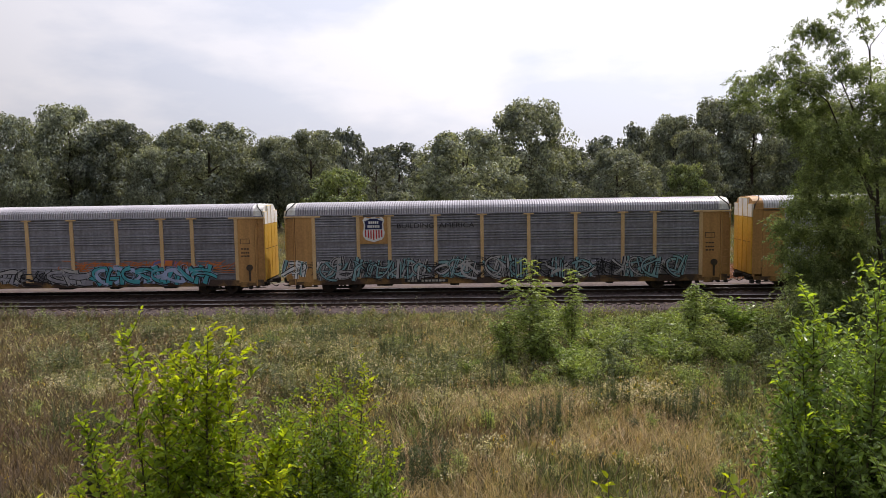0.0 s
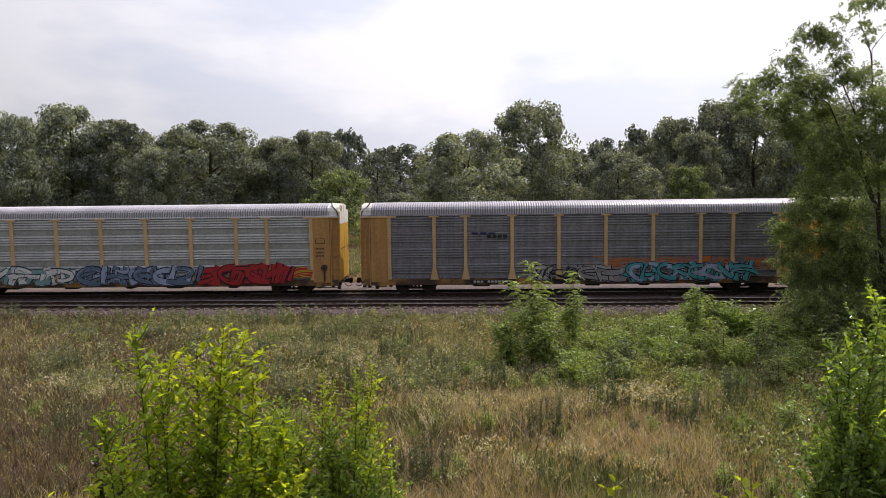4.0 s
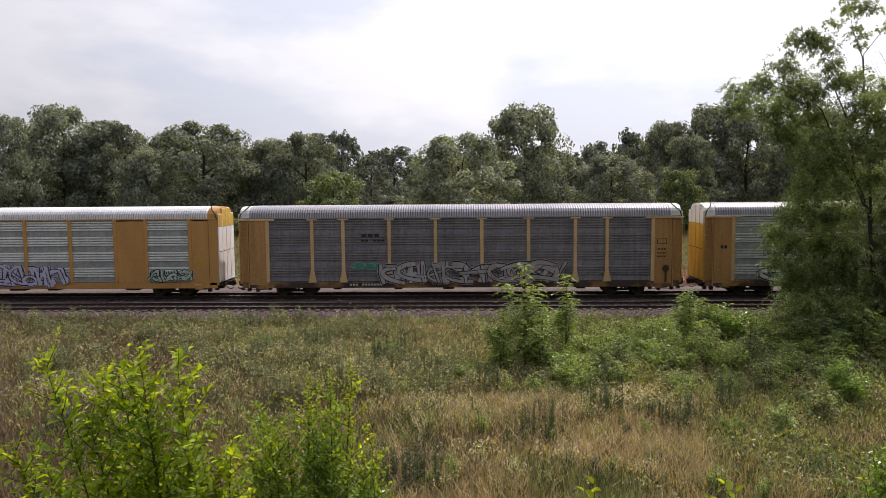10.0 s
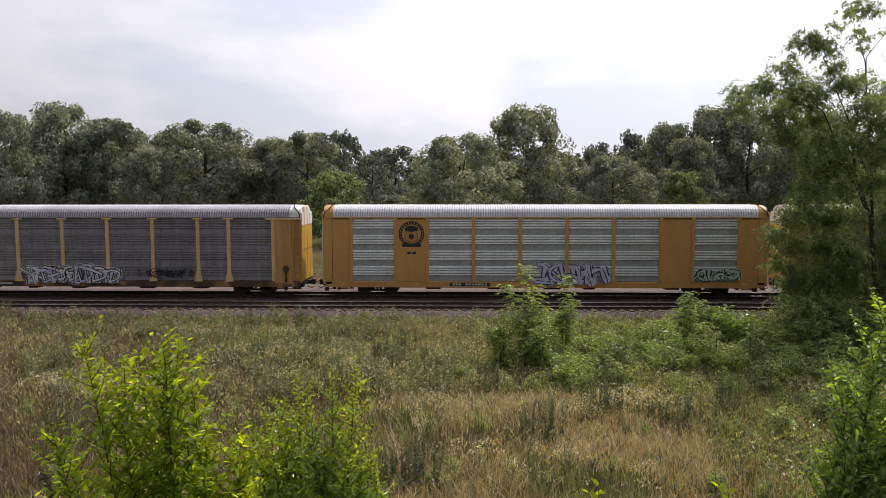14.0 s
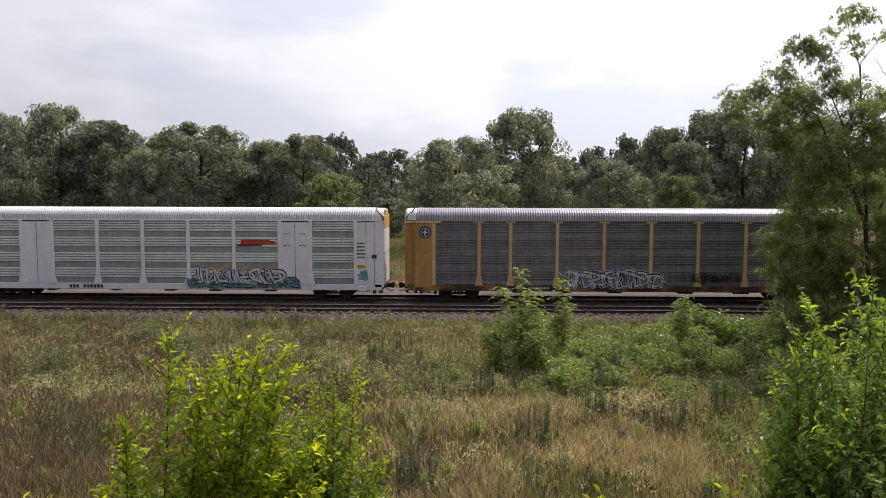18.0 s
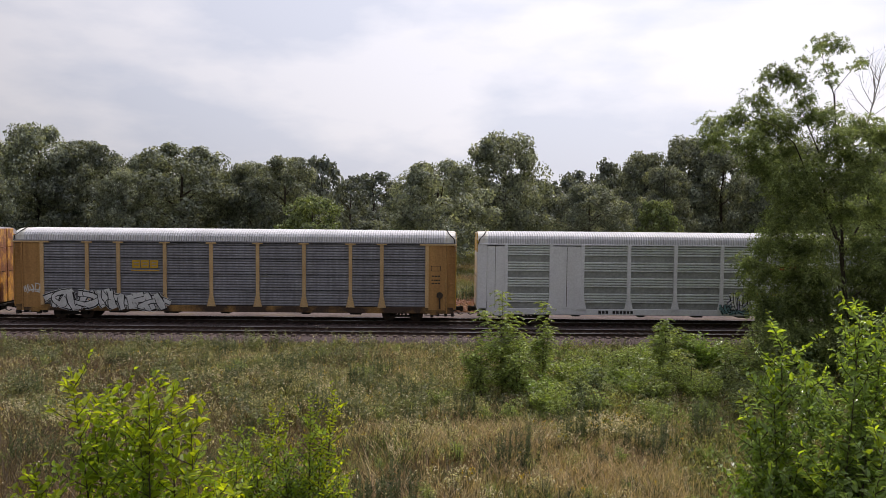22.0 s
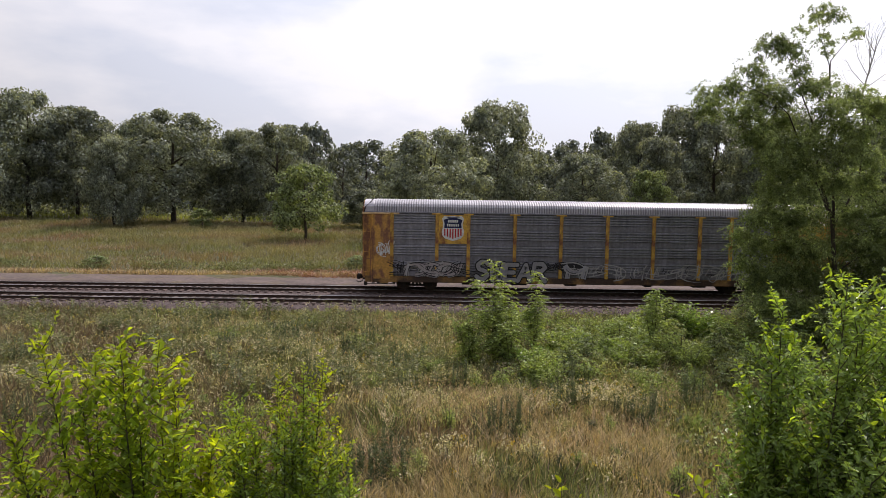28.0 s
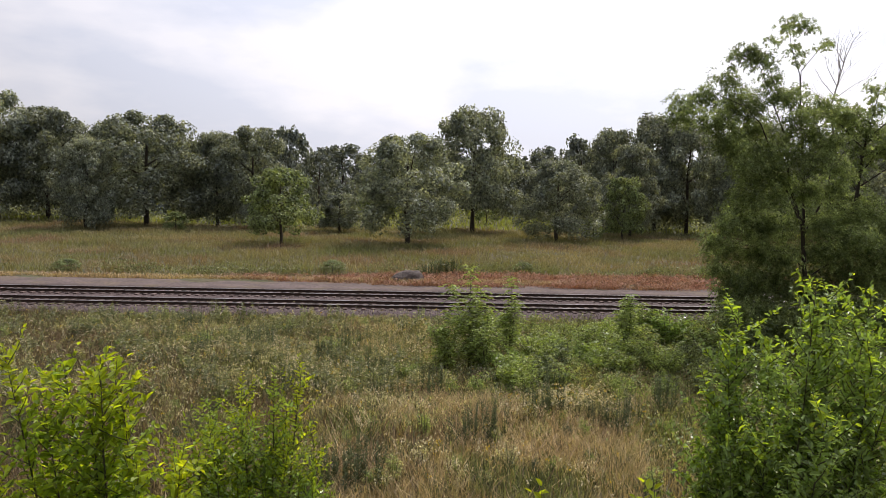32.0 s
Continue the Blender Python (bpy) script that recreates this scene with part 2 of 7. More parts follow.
M = dict(
    yellow=mat("weathered yellow paint", (0.50, 0.28, 0.105), (0.36, 0.185, 0.075), 0.55, 1.2, (1, 1, 0.25), 0.42, 0.8, 9, 0.14, rand=0.06, streak=0.12),
    clean_yellow=mat("clean yellow car paint", (0.56, 0.305, 0.10), (0.45, 0.235, 0.08), 0.5, 0.8, (1, 1, 0.3), 0.42, 0.8, 9, 0.08, streak=0.05),
    door_yellow=mat("bright yellow door paint", (0.62, 0.39, 0.06), (0.46, 0.26, 0.05), 0.5, 1.2, (1, 1, 0.25), 0.45, 0.8, 9, 0.12),
    yellow_rust=mat("rusty yellow paint", (0.60, 0.33, 0.085), (0.26, 0.125, 0.075), 0.7, 2.2, (1, 1, 0.5), 0.40, 0.55, 9, 0.2, rand=0.1),
    yellow_chipped=mat("chipped yellow paint", (0.60, 0.36, 0.07), (0.22, 0.09, 0.05), 0.65, 2.2, (1, 1, 0.5), 0.48, 0.62, 9, 0.2, rand=0.1),
    sill=mat("dirty yellow sill paint", (0.36, 0.205, 0.07), (0.075, 0.05, 0.038), 0.8, 0.9, (1, 1, 1), 0.36, 0.56, 12, 0.25),
    post=mat("faded yellow post paint", (0.64, 0.445, 0.235), (0.48, 0.29, 0.13), 0.6, 1.4, (1, 1, 0.5), 0.45, 0.75, 14, 0.15, rand=0.08),
    panel_dark=mat("sooty galvanised steel", (0.36, 0.36, 0.425), (0.26, 0.255, 0.29), 0.45, 0.7, (1, 1, 2.2), 0.35, 0.7, 6, 0.16, metal=0.25, rand=0.12, streak=0.16),
    panel_brown=mat("brown-grey stained steel", (0.30, 0.285, 0.305), (0.205, 0.19, 0.20), 0.5, 0.7, (1, 1, 2.2), 0.35, 0.7, 6, 0.16, metal=0.2, rand=0.1, streak=0.16),
    panel_silver=mat("bright galvanised steel", (0.76, 0.77, 0.81), (0.58, 0.60, 0.64), 0.4, 0.8, (1, 1, 2), 0.35, 0.7, 7, 0.12, metal=0.2, rand=0.08, streak=0.07),
    panel_pale=mat("pale green-grey steel", (0.85, 0.875, 0.885), (0.73, 0.765, 0.775), 0.42, 0.8, (1, 1, 2), 0.35, 0.7, 7, 0.08, metal=0.1, rand=0.06, streak=0.07),
    panel_mid=mat("blue-grey board steel", (0.30, 0.30, 0.335), (0.23, 0.225, 0.25), 0.45, 0.7, (1, 1, 2.2), 0.35, 0.7, 6, 0.14, metal=0.25, rand=0.08, streak=0.16),
    # strip steels paint the shade between boards and ridges, besides the perforated strips
    strip_mid=mat("board steel toned down as shade", (0.17, 0.165, 0.18), (0.12, 0.115, 0.125), 0.55, 0.7, (1, 1, 2.2), 0.35, 0.7, 6, 0.16),
    strip_dark=mat("sooty perforated and groove-shade steel", (0.25, 0.245, 0.285), (0.175, 0.17, 0.19), 0.55, 0.7, (1, 1, 2.2), 0.35, 0.7, 6, 0.2, rand=0.12, streak=0.16),
    strip_pale=mat("perforated and groove-shade grey-green steel", (0.37, 0.385, 0.38), (0.28, 0.29, 0.285), 0.55, 0.8, (1, 1, 2), 0.35, 0.7, 7, 0.16, streak=0.07),
    # valley tones darker than the ribs put the shade between them into colour
    roof_valley_shade=mat("roof valley darkened as shade", (0.30, 0.29, 0.32), (0.22, 0.215, 0.235), 0.7, 0.5, (1, 1, 1), 0.4, 0.7, 8, 0.15),
    roof_pale_valley=mat("pale roof valley toned down as shade", (0.56, 0.555, 0.58), (0.44, 0.435, 0.46), 0.6, 0.5, (1, 1, 1), 0.4, 0.7, 8, 0.12),
    roof=mat("galvanised roof steel", (0.55, 0.53, 0.58), (0.40, 0.385, 0.43), 0.42, 0.35, (1, 1, 1), 0.4, 0.7, 8, 0.1, metal=0.3),
    roof_white=mat("white roof paint", (0.78, 0.78, 0.82), (0.62, 0.62, 0.66), 0.5, 0.35, (1, 1, 1), 0.4, 0.7, 8, 0.08),
    white=mat("grey-white car paint", (0.83, 0.835, 0.88), (0.72, 0.715, 0.76), 0.5, 0.8, (1, 1, 0.4), 0.45, 0.75, 10, 0.08),
    white_edge=mat("white end paint", (0.78, 0.77, 0.74), (0.5, 0.45, 0.38), 0.5, 1.4, (1, 1, 0.3), 0.5, 0.75, 10, 0.1),
    seam=mat("dark seam shadow gap", (0.035, 0.033, 0.032), None, 0.8),
    black=mat("black sooty steel", (0.03, 0.028, 0.027), (0.05, 0.042, 0.035), 0.8, 3, fine_amt=0.3),
    wheel=mat("worn wheel steel", (0.06, 0.05, 0.045), (0.10, 0.07, 0.05), 0.6, 4, metal=0.5),
    tread=mat("polished rail steel", (0.5, 0.48, 0.46), (0.35, 0.33, 0.31), 0.3, 4, metal=0.8),
    rail=mat("rusty rail steel", (0.075, 0.045, 0.032), (0.05, 0.035, 0.03), 0.75, 3, metal=0.2, fine_amt=0.3),
    tie=mat("creosoted tie wood", (0.082, 0.055, 0.05), (0.135, 0.10, 0.09), 0.9, 5, (0.6, 4, 4), fine=60, fine_amt=0.35, rand=0.3),
    ballast=mat("grey-pink ballast", (0.108, 0.08, 0.078), (0.06, 0.045, 0.044), 0.95, 2.2, fine=9, fine_amt=0.6, bump=1.0, world_co=True),
    stone=mat("crushed ballast stone", (0.20, 0.155, 0.148), (0.11, 0.085, 0.082), 0.95, 6, island=0.6, world_co=True),
    gravel=mat("grey access gravel", (0.135, 0.103, 0.096), (0.092, 0.07, 0.066), 0.95, 0.8, fine=5, fine_amt=0.35, bump=0.6, world_co=True, col3=(0.13, 0.10, 0.075), scale3=0.6),
    soil=mat("dry field soil and thatch", (0.10, 0.082, 0.05), (0.075, 0.085, 0.038), 0.95, 0.2, fine=3, fine_amt=0.4, bump=0.8, world_co=True),
    bark=mat("dark furrowed bark", (0.055, 0.045, 0.038), (0.09, 0.075, 0.06), 0.95, 6, (1, 1, 0.2), fine=30, fine_amt=0.35, bump=0.8),
    bark_pale=mat("pale dead wood", (0.30, 0.27, 0.24), (0.2, 0.18, 0.16), 0.9, 6, (1, 1, 0.2), fine=30),
    # oak and far leaves are lightened to blue-grey, painting in the haze
    leaf_oak=mat("haze-greyed oak foliage", (0.16, 0.19, 0.168), (0.29, 0.325, 0.27), 0.55, 0.45, lo=0.38, hi=0.64, fine=1.3, fine_amt=0.3, island=0.55, rand=0.16, trans=0.34, world_co=True, spec=0.3),
    leaf_pale=mat("light green foliage", (0.16, 0.21, 0.10), (0.21, 0.26, 0.13), 0.5, 0.4, fine=2.5, fine_amt=0.25, island=0.7, trans=0.35, world_co=True, spec=0.3),
    leaf_far=mat("far haze-greyed foliage", (0.145, 0.17, 0.165), (0.175, 0.20, 0.185), 0.6, 0.2, fine=1.5, fine_amt=0.2, island=0.6, rand=0.15, trans=0.25, world_co=True, spec=0.2),
    leaf_willow=mat("feathery green foliage", (0.155, 0.198, 0.098), (0.30, 0.355, 0.17), 0.55, 0.8, lo=0.38, hi=0.62, fine=2, fine_amt=0.3, island=0.5, trans=0.48, world_co=True, spec=0.2, glow=(1.35, 1.35, 0.65)),
    # near, deep and mid tones grade the bank shrubs, holding light and shade
    leaf_near=mat("bright yellow-green elm leaf", (0.31, 0.38, 0.03), (0.16, 0.25, 0.035), 0.45, 1.6, fine=18, fine_amt=0.15, island=0.5, trans=0.6, world_co=True, spec=0.35, glow=(2.0, 1.75, 0.35)),
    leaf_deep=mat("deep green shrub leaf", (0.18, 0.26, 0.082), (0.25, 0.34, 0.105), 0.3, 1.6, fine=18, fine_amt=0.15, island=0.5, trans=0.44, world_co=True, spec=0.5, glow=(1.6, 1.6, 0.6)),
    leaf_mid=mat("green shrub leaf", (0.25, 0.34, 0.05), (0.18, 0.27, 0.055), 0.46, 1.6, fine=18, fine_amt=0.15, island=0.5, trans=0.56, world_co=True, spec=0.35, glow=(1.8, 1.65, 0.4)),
    leaf_dusk=mat("dark bronze leaf", (0.05, 0.05, 0.03), (0.08, 0.065, 0.035), 0.4, 1.6, fine=18, fine_amt=0.2, island=0.4, trans=0.2, world_co=True, spec=0.4),
    leaf_forb=mat("dull olive weed leaf", (0.15, 0.175, 0.092), (0.215, 0.235, 0.122), 0.5, 0.6, fine=4, fine_amt=0.3, island=0.55, trans=0.3, world_co=True, spec=0.4),
    leaf_spike=mat("dark spiky weed leaf", (0.075, 0.10, 0.052), (0.11, 0.14, 0.065), 0.5, 0.6, fine=4, fine_amt=0.3, island=0.6, trans=0.15, world_co=True, spec=0.3),
    leaf_bush=mat("field shrub leaf", (0.195, 0.275, 0.085), (0.31, 0.385, 0.12), 0.45, 0.5, fine=3, fine_amt=0.3, island=0.65, trans=0.38, world_co=True, spec=0.5),
    stem=mat("thin brown twig", (0.08, 0.06, 0.04), (0.06, 0.07, 0.03), 0.8, 6),
    stem_green=mat("green weed stem", (0.10, 0.13, 0.05), (0.14, 0.12, 0.06), 0.8, 6),
    grass=mat("mixed dry and green grass", (0.455, 0.388, 0.25), (0.17, 0.192, 0.09), 0.75, 0.3, lo=0.38, hi=0.58, fine=1.4, fine_amt=0.35, island=0.75, trans=0.3, world_co=True, col3=(0.235, 0.17, 0.135), scale3=0.35),
    grass_far=mat("far meadow grass", (0.305, 0.265, 0.155), (0.19, 0.205, 0.098), 0.8, 0.09, lo=0.38, hi=0.6, fine=0.7, fine_amt=0.25, island=0.3, trans=0.25, world_co=True, col3=(0.265, 0.185, 0.135), scale3=0.1),
    weed_pale=mat("pale flowering weed", (0.34, 0.35, 0.18), (0.52, 0.49, 0.30), 0.7, 0.5, fine=4, fine_amt=0.3, island=0.65, trans=0.3, world_co=True),
    cover=mat("low green ground cover", (0.19, 0.235, 0.098), (0.29, 0.315, 0.135), 0.5, 0.45, fine=3, fine_amt=0.3, island=0.7, trans=0.35, world_co=True, spec=0.45, col3=(0.11, 0.16, 0.075), scale3=0.4),
    grass_green=mat("sunlit green grass", (0.24, 0.30, 0.085), (0.31, 0.33, 0.12), 0.8, 0.05, fine=0.5, fine_amt=0.25, island=0.35, trans=0.3, world_co=True),
    mauve_grass=mat("mauve-brown seeding grass", (0.175, 0.13, 0.105), (0.13, 0.11, 0.075), 0.85, 0.4, island=0.5, trans=0.25, world_co=True),
    straw=mat("pale straw seed heads", (0.52, 0.43, 0.29), (0.38, 0.29, 0.2), 0.85, 0.5, island=0.5, trans=0.25, world_co=True),
    red_weed=mat("reddish dead weeds", (0.30, 0.15, 0.115), (0.37, 0.255, 0.205), 0.9, 0.7, island=0.6, trans=0.2, world_co=True),
    flower=mat("cream wild flower", (0.68, 0.64, 0.53), (0.56, 0.51, 0.41), 0.8, 2, island=0.25, trans=0.3, world_co=True),
    flower_yellow=mat("yellow wild flower", (0.6, 0.45, 0.05), (0.5, 0.35, 0.05), 0.8, 2, island=0.25, trans=0.3, world_co=True),
    rock=mat("speckled field stone", (0.15, 0.125, 0.115), (0.075, 0.062, 0.058), 0.95, 5, fine=9, fine_amt=0.6, bump=1.0),
)


def paint(name, col, rough=0.6):
    return mat(name, col, tuple(c * 0.75 for c in col), rough, 2.0, lo=0.45, hi=0.75, fine=14, fine_amt=0.12)


P = dict(
    p_white=paint("white spray paint", (0.72, 0.73, 0.74)), p_black=paint("black spray paint", (0.02, 0.02, 0.025)),
    p_cyan=paint("cyan spray paint", (0.07, 0.36, 0.42)), p_teal=paint("teal spray paint", (0.21, 0.37, 0.40)),
    p_red=paint("red spray paint", (0.42, 0.03, 0.035)), p_blue=paint("slate blue spray paint", (0.13, 0.19, 0.29)),
    p_orange=paint("orange spray paint", (0.55, 0.17, 0.05)), p_violet=paint("violet spray paint", (0.17, 0.15, 0.36)),
    p_green=paint("green spray paint", (0.06, 0.25, 0.15)), p_grey=paint("grey spray paint", (0.42, 0.41, 0.42)),
    p_mauve=paint("faded mauve-grey spray paint", (0.38, 0.34, 0.345)), p_soot=paint("sooty silver spray paint", (0.30, 0.295, 0.31)), p_lilac=paint("pale lilac spray paint", (0.56, 0.55, 0.70)), p_mint=paint("pale green spray paint", (0.45, 0.58, 0.50)),
    p_sky=paint("pale blue spray paint", (0.36, 0.43, 0.62)), p_navy=paint("navy enamel", (0.02, 0.025, 0.09)),
    p_sign_red=paint("red enamel", (0.5, 0.025, 0.03)), p_sign_white=paint("white enamel", (0.72, 0.72, 0.72)),
    p_gold=paint("gold enamel", (0.58, 0.36, 0.04)), p_dark=paint("dark stencil paint", (0.03, 0.03, 0.035)), p_mark=paint("pale stencil paint", (0.5, 0.48, 0.42)),
)
M.update(P)


# ---- mesh helpers ----
def mesh_from(name, verts, faces, materials, indices=None, smooth=False):
    me = bpy.data.meshes.new(name)
    me.from_pydata([tuple(v) for v in verts], [], faces)
    for m in materials:
        me.materials.append(m)
    if indices is not None:
        me.polygons.foreach_set("material_index", np.asarray(indices, dtype=np.int32))
    if smooth:
        me.polygons.foreach_set("use_smooth", [True] * len(me.polygons))
    me.update()
    return me


def quads(name, v, materials, indices=None, per=4):
    """A mesh of loose faces of per corners each, from an (n * per, 3) array."""
    v = np.asarray(v, dtype=np.float32).reshape(-1, 3)
    n = len(v) // per
    me = bpy.data.meshes.new(name)
    me.vertices.add(len(v))
    me.vertices.foreach_set("co", v.ravel())
    me.loops.add(n * per)
    me.loops.foreach_set("vertex_index", np.arange(n * per, dtype=np.int32))
    me.polygons.add(n)
    me.polygons.foreach_set("loop_start", np.arange(0, n * per, per, dtype=np.int32))
    me.polygons.foreach_set("loop_total", np.full(n, per, dtype=np.int32))
    for m in materials:
        me.materials.append(m)
    if indices is not None:
        me.polygons.foreach_set("material_index", np.asarray(indices, dtype=np.int32))
    me.update(calc_edges=True)
    return me


def child(name, me, parent, m=None, label=""):
    ob = new(name, me)
    ob.parent = parent
    if m is not None:
        ob.matrix_basis = m
    if label:
        tagged(ob, label)
    return ob


def part(name, bm, material, parent, label=""):
    """One mesh object out of a bmesh, under its thing."""
    me = bpy.data.meshes.new(name)
    bm.to_mesh(me)
    bm.free()
    for m in (material if isinstance(material, (list, tuple)) else [material]):
        me.materials.append(m)
    return child(name, me, parent, None, label)


def thing(name, label, category, m=None, group="", kind=""):
    ob = new(name)
    ob.empty_display_size = 0.3
    if m is not None:
        ob.matrix_basis = m
    return tagged(ob, label, category, group, kind)


def box(bm, x0, x1, y0, y1, z0, z1, index=0, bevel=0.0):
    r = bmesh.ops.create_cube(bm, size=1, matrix=Matrix.LocRotScale(((x0 + x1) / 2, (y0 + y1) / 2, (z0 + z1) / 2), None, (abs(x1 - x0), abs(y1 - y0), abs(z1 - z0))))
    faces = {f for v in r["verts"] for f in v.link_faces}
    for f in faces:
        f.material_index = index
    if bevel:
        bmesh.ops.bevel(bm, geom=list({e for f in faces for e in f.edges}), offset=bevel, segments=1, affect="EDGES")
    return bm


def boxed(*args, bevel=0.0):
    return box(bmesh.new(), *args, bevel=bevel)


def cyl(bm, p, q, r, r2=None, seg=8):
    p, q = Vector(p), Vector(q)
    m = Matrix.Translation((p + q) / 2) @ (q - p).to_track_quat("Z", "Y").to_matrix().to_4x4()
    bmesh.ops.create_cone(bm, cap_ends=True, segments=seg, radius1=r, radius2=r if r2 is None else r2, depth=(q - p).length, matrix=m)
    return bm


def tube(verts, faces, pts, radii, seg=6):
    """Adds a bent tapered tube through pts."""
    base = len(verts)
    pts = [Vector(p) for p in pts]
    for i, p in enumerate(pts):
        d = (pts[min(i + 1, len(pts) - 1)] - pts[max(i - 1, 0)]).normalized()
        a = d.orthogonal().normalized()
        b = d.cross(a)
        for k in range(seg):
            t = 2 * math.pi * k / seg
            verts.append(p + (a * math.cos(t) + b * math.sin(t)) * radii[i])
    for i in range(len(pts) - 1):
        for k in range(seg):
            a, b = base + i * seg + k, base + i * seg + (k + 1) % seg
            faces.append((a, b, b + seg, a + seg))
    faces.append(tuple(base + (len(pts) - 1) * seg + k for k in range(seg)))


def rand_dirs(rng, n):
    v = rng.normal(size=(n, 3))
    return v / np.linalg.norm(v, axis=1, keepdims=True)


def leaf_quads(rng, pts, length, width, dirs=None, droop=0.0):
    """Pointed leaf cards (rhombs) at pts, of random or given direction."""
    n = len(pts)
    d = rand_dirs(rng, n) if dirs is None else dirs
    d = d + np.array([0, 0, -droop])
    d /= np.linalg.norm(d, axis=1, keepdims=True)
    s = np.cross(d, rand_dirs(rng, n))
    s /= np.linalg.norm(s, axis=1, keepdims=True) + 1e-9
    L = (np.asarray(length) * rng.uniform(0.65, 1.3, n))[:, None]
    W = (np.asarray(width) * rng.uniform(0.65, 1.3, n))[:, None]
    out = np.empty((n, 4, 3))
    out[:, 0] = pts
    out[:, 1] = pts + d * L * 0.45 + s * W * 0.5
    out[:, 2] = pts + d * L
    out[:, 3] = pts + d * L * 0.45 - s * W * 0.5
    return out


def facing_leaves(rng, pts, normals, length, width, rough=0.5):
    """Leaf cards whose faces lie roughly along the given normals, as on the skin of a bough."""
    n = len(pts)
    u = normals + rand_dirs(rng, n) * rough
    u /= np.linalg.norm(u, axis=1, keepdims=True)
    d = np.cross(u, rand_dirs(rng, n))
    d /= np.linalg.norm(d, axis=1, keepdims=True) + 1e-9
    s = np.cross(u, d)
    L = (length * rng.uniform(0.65, 1.3, n))[:, None]
    W = (width * rng.uniform(0.65, 1.3, n))[:, None]
    out = np.empty((n, 4, 3))
    out[:, 0] = pts - d * L * 0.5
    out[:, 1] = pts + s * W * 0.5
    out[:, 2] = pts + d * L * 0.5
    out[:, 3] = pts - s * W * 0.5
    return out


def folded_leaves(rng, pts, dirs, length, ratio):
    """Leaves of two halves folded along the midrib: two quads each."""
    n = len(pts)
    d = dirs / np.linalg.norm(dirs, axis=1, keepdims=True)
    up = rand_dirs(rng, n) * 0.55 + np.array([0, 0, 1.0])
    s = np.cross(d, up)
    s /= np.linalg.norm(s, axis=1, keepdims=True) + 1e-9
    u = np.cross(s, d)
    L = (length * rng.uniform(0.6, 1.25, n))[:, None]
    W = L * ratio
    tip = pts + d * L - u * L * 0.12
    out = np.empty((n, 2, 4, 3))
    # a wider, rounder blade than a lozenge: shoulders at a fifth and at two thirds
    for k, sg in enumerate((1, -1)):
        out[:, k, 0] = pts
        out[:, k, 1] = pts + d * L * 0.28 + sg * s * W * 0.5 + u * W * 0.2
        out[:, k, 2] = pts + d * L * 0.7 + sg * s * W * 0.4 + u * W * 0.15
        out[:, k, 3] = tip
    return out.reshape(-1, 4, 3)


# ---- ground ----
TRAIN_Y, NEAR_Y = 47.18, 42.98
FIELD_Z, FAR_Z = -0.9, -0.45


def ground_z(x, y):
    """Height of the land: the bank that the camera stands on, the field, the track bed and the far meadow."""
    x, y = np.asarray(x, float), np.asarray(y, float)
    z = np.interp(y, [-60, -14, -8, 0.4, 12.8, 38.9, 40.6, 49.7, 50.6, 56, 120, 260], [-1, -1, 5.25, 5.25, FIELD_Z, FIELD_Z, -0.34, -0.34, -0.5, FAR_Z, -0.3, 0.3])
    lump = 0.10 * np.sin(x * 0.43 + 1.3) * np.sin(y * 0.37) + 0.06 * np.sin(x * 1.1 + y * 0.7) + 0.05 * np.sin(x * 0.21 - y * 1.3)
    flat = np.clip(np.minimum(np.abs(y - 39.5), np.abs(y - 50.6)) / 3, 0, 1) * ((y < 39.5) | (y > 52))
    return z + lump * flat


def axis(parts):
    return np.concatenate([np.linspace(a, b, n, endpoint=False) for a, b, n in parts] + [[parts[-1][1]]])


def build_ground():
    xs = axis([(-2500, -200, 12), (-200, -60, 28), (-60, 60, 120), (60, 200, 28), (200, 2500, 12)])
    ys = axis([(-600, -60, 6), (-60, -16, 6), (-16, 14, 40), (14, 38, 48), (38, 58, 60), (58, 130, 48), (130, 300, 14), (300, 3500, 8)])
    gx, gy = np.meshgrid(xs, ys)
    v = np.stack([gx, gy, ground_z(gx, gy)], -1).reshape(-1, 3)
    nx = len(xs)
    f = [(j * nx + i, j * nx + i + 1, (j + 1) * nx + i + 1, (j + 1) * nx + i) for j in range(len(ys) - 1) for i in range(nx - 1)]
    tagged(new("ground", mesh_from("ground", v, f, [M["soil"]], smooth=True)), "dry weedy field soil sloping down from the bank to the tracks", "ground", kind="structure")


def strip(name, x0, x1, profile, step, material, jitter, rng):
    """A long bed of one cross-section of (y, z) corners, with a rough surface."""
    xs = np.arange(x0, x1 + step, step)
    prof = np.array(profile)
    v = np.zeros((len(xs), len(prof), 3))
    v[:, :, 0] = xs[:, None]
    v[:, :, 1:] = prof[None]
    v[:, 1:-1, 2] += rng.uniform(-jitter, jitter, (len(xs), len(prof) - 2))
    n = len(prof)
    f = [(i * n + k, (i + 1) * n + k, (i + 1) * n + k + 1, i * n + k + 1) for i in range(len(xs) - 1) for k in range(n - 1)]
    return new(name, mesh_from(name, v.reshape(-1, 3), f, [M[material]], smooth=True))


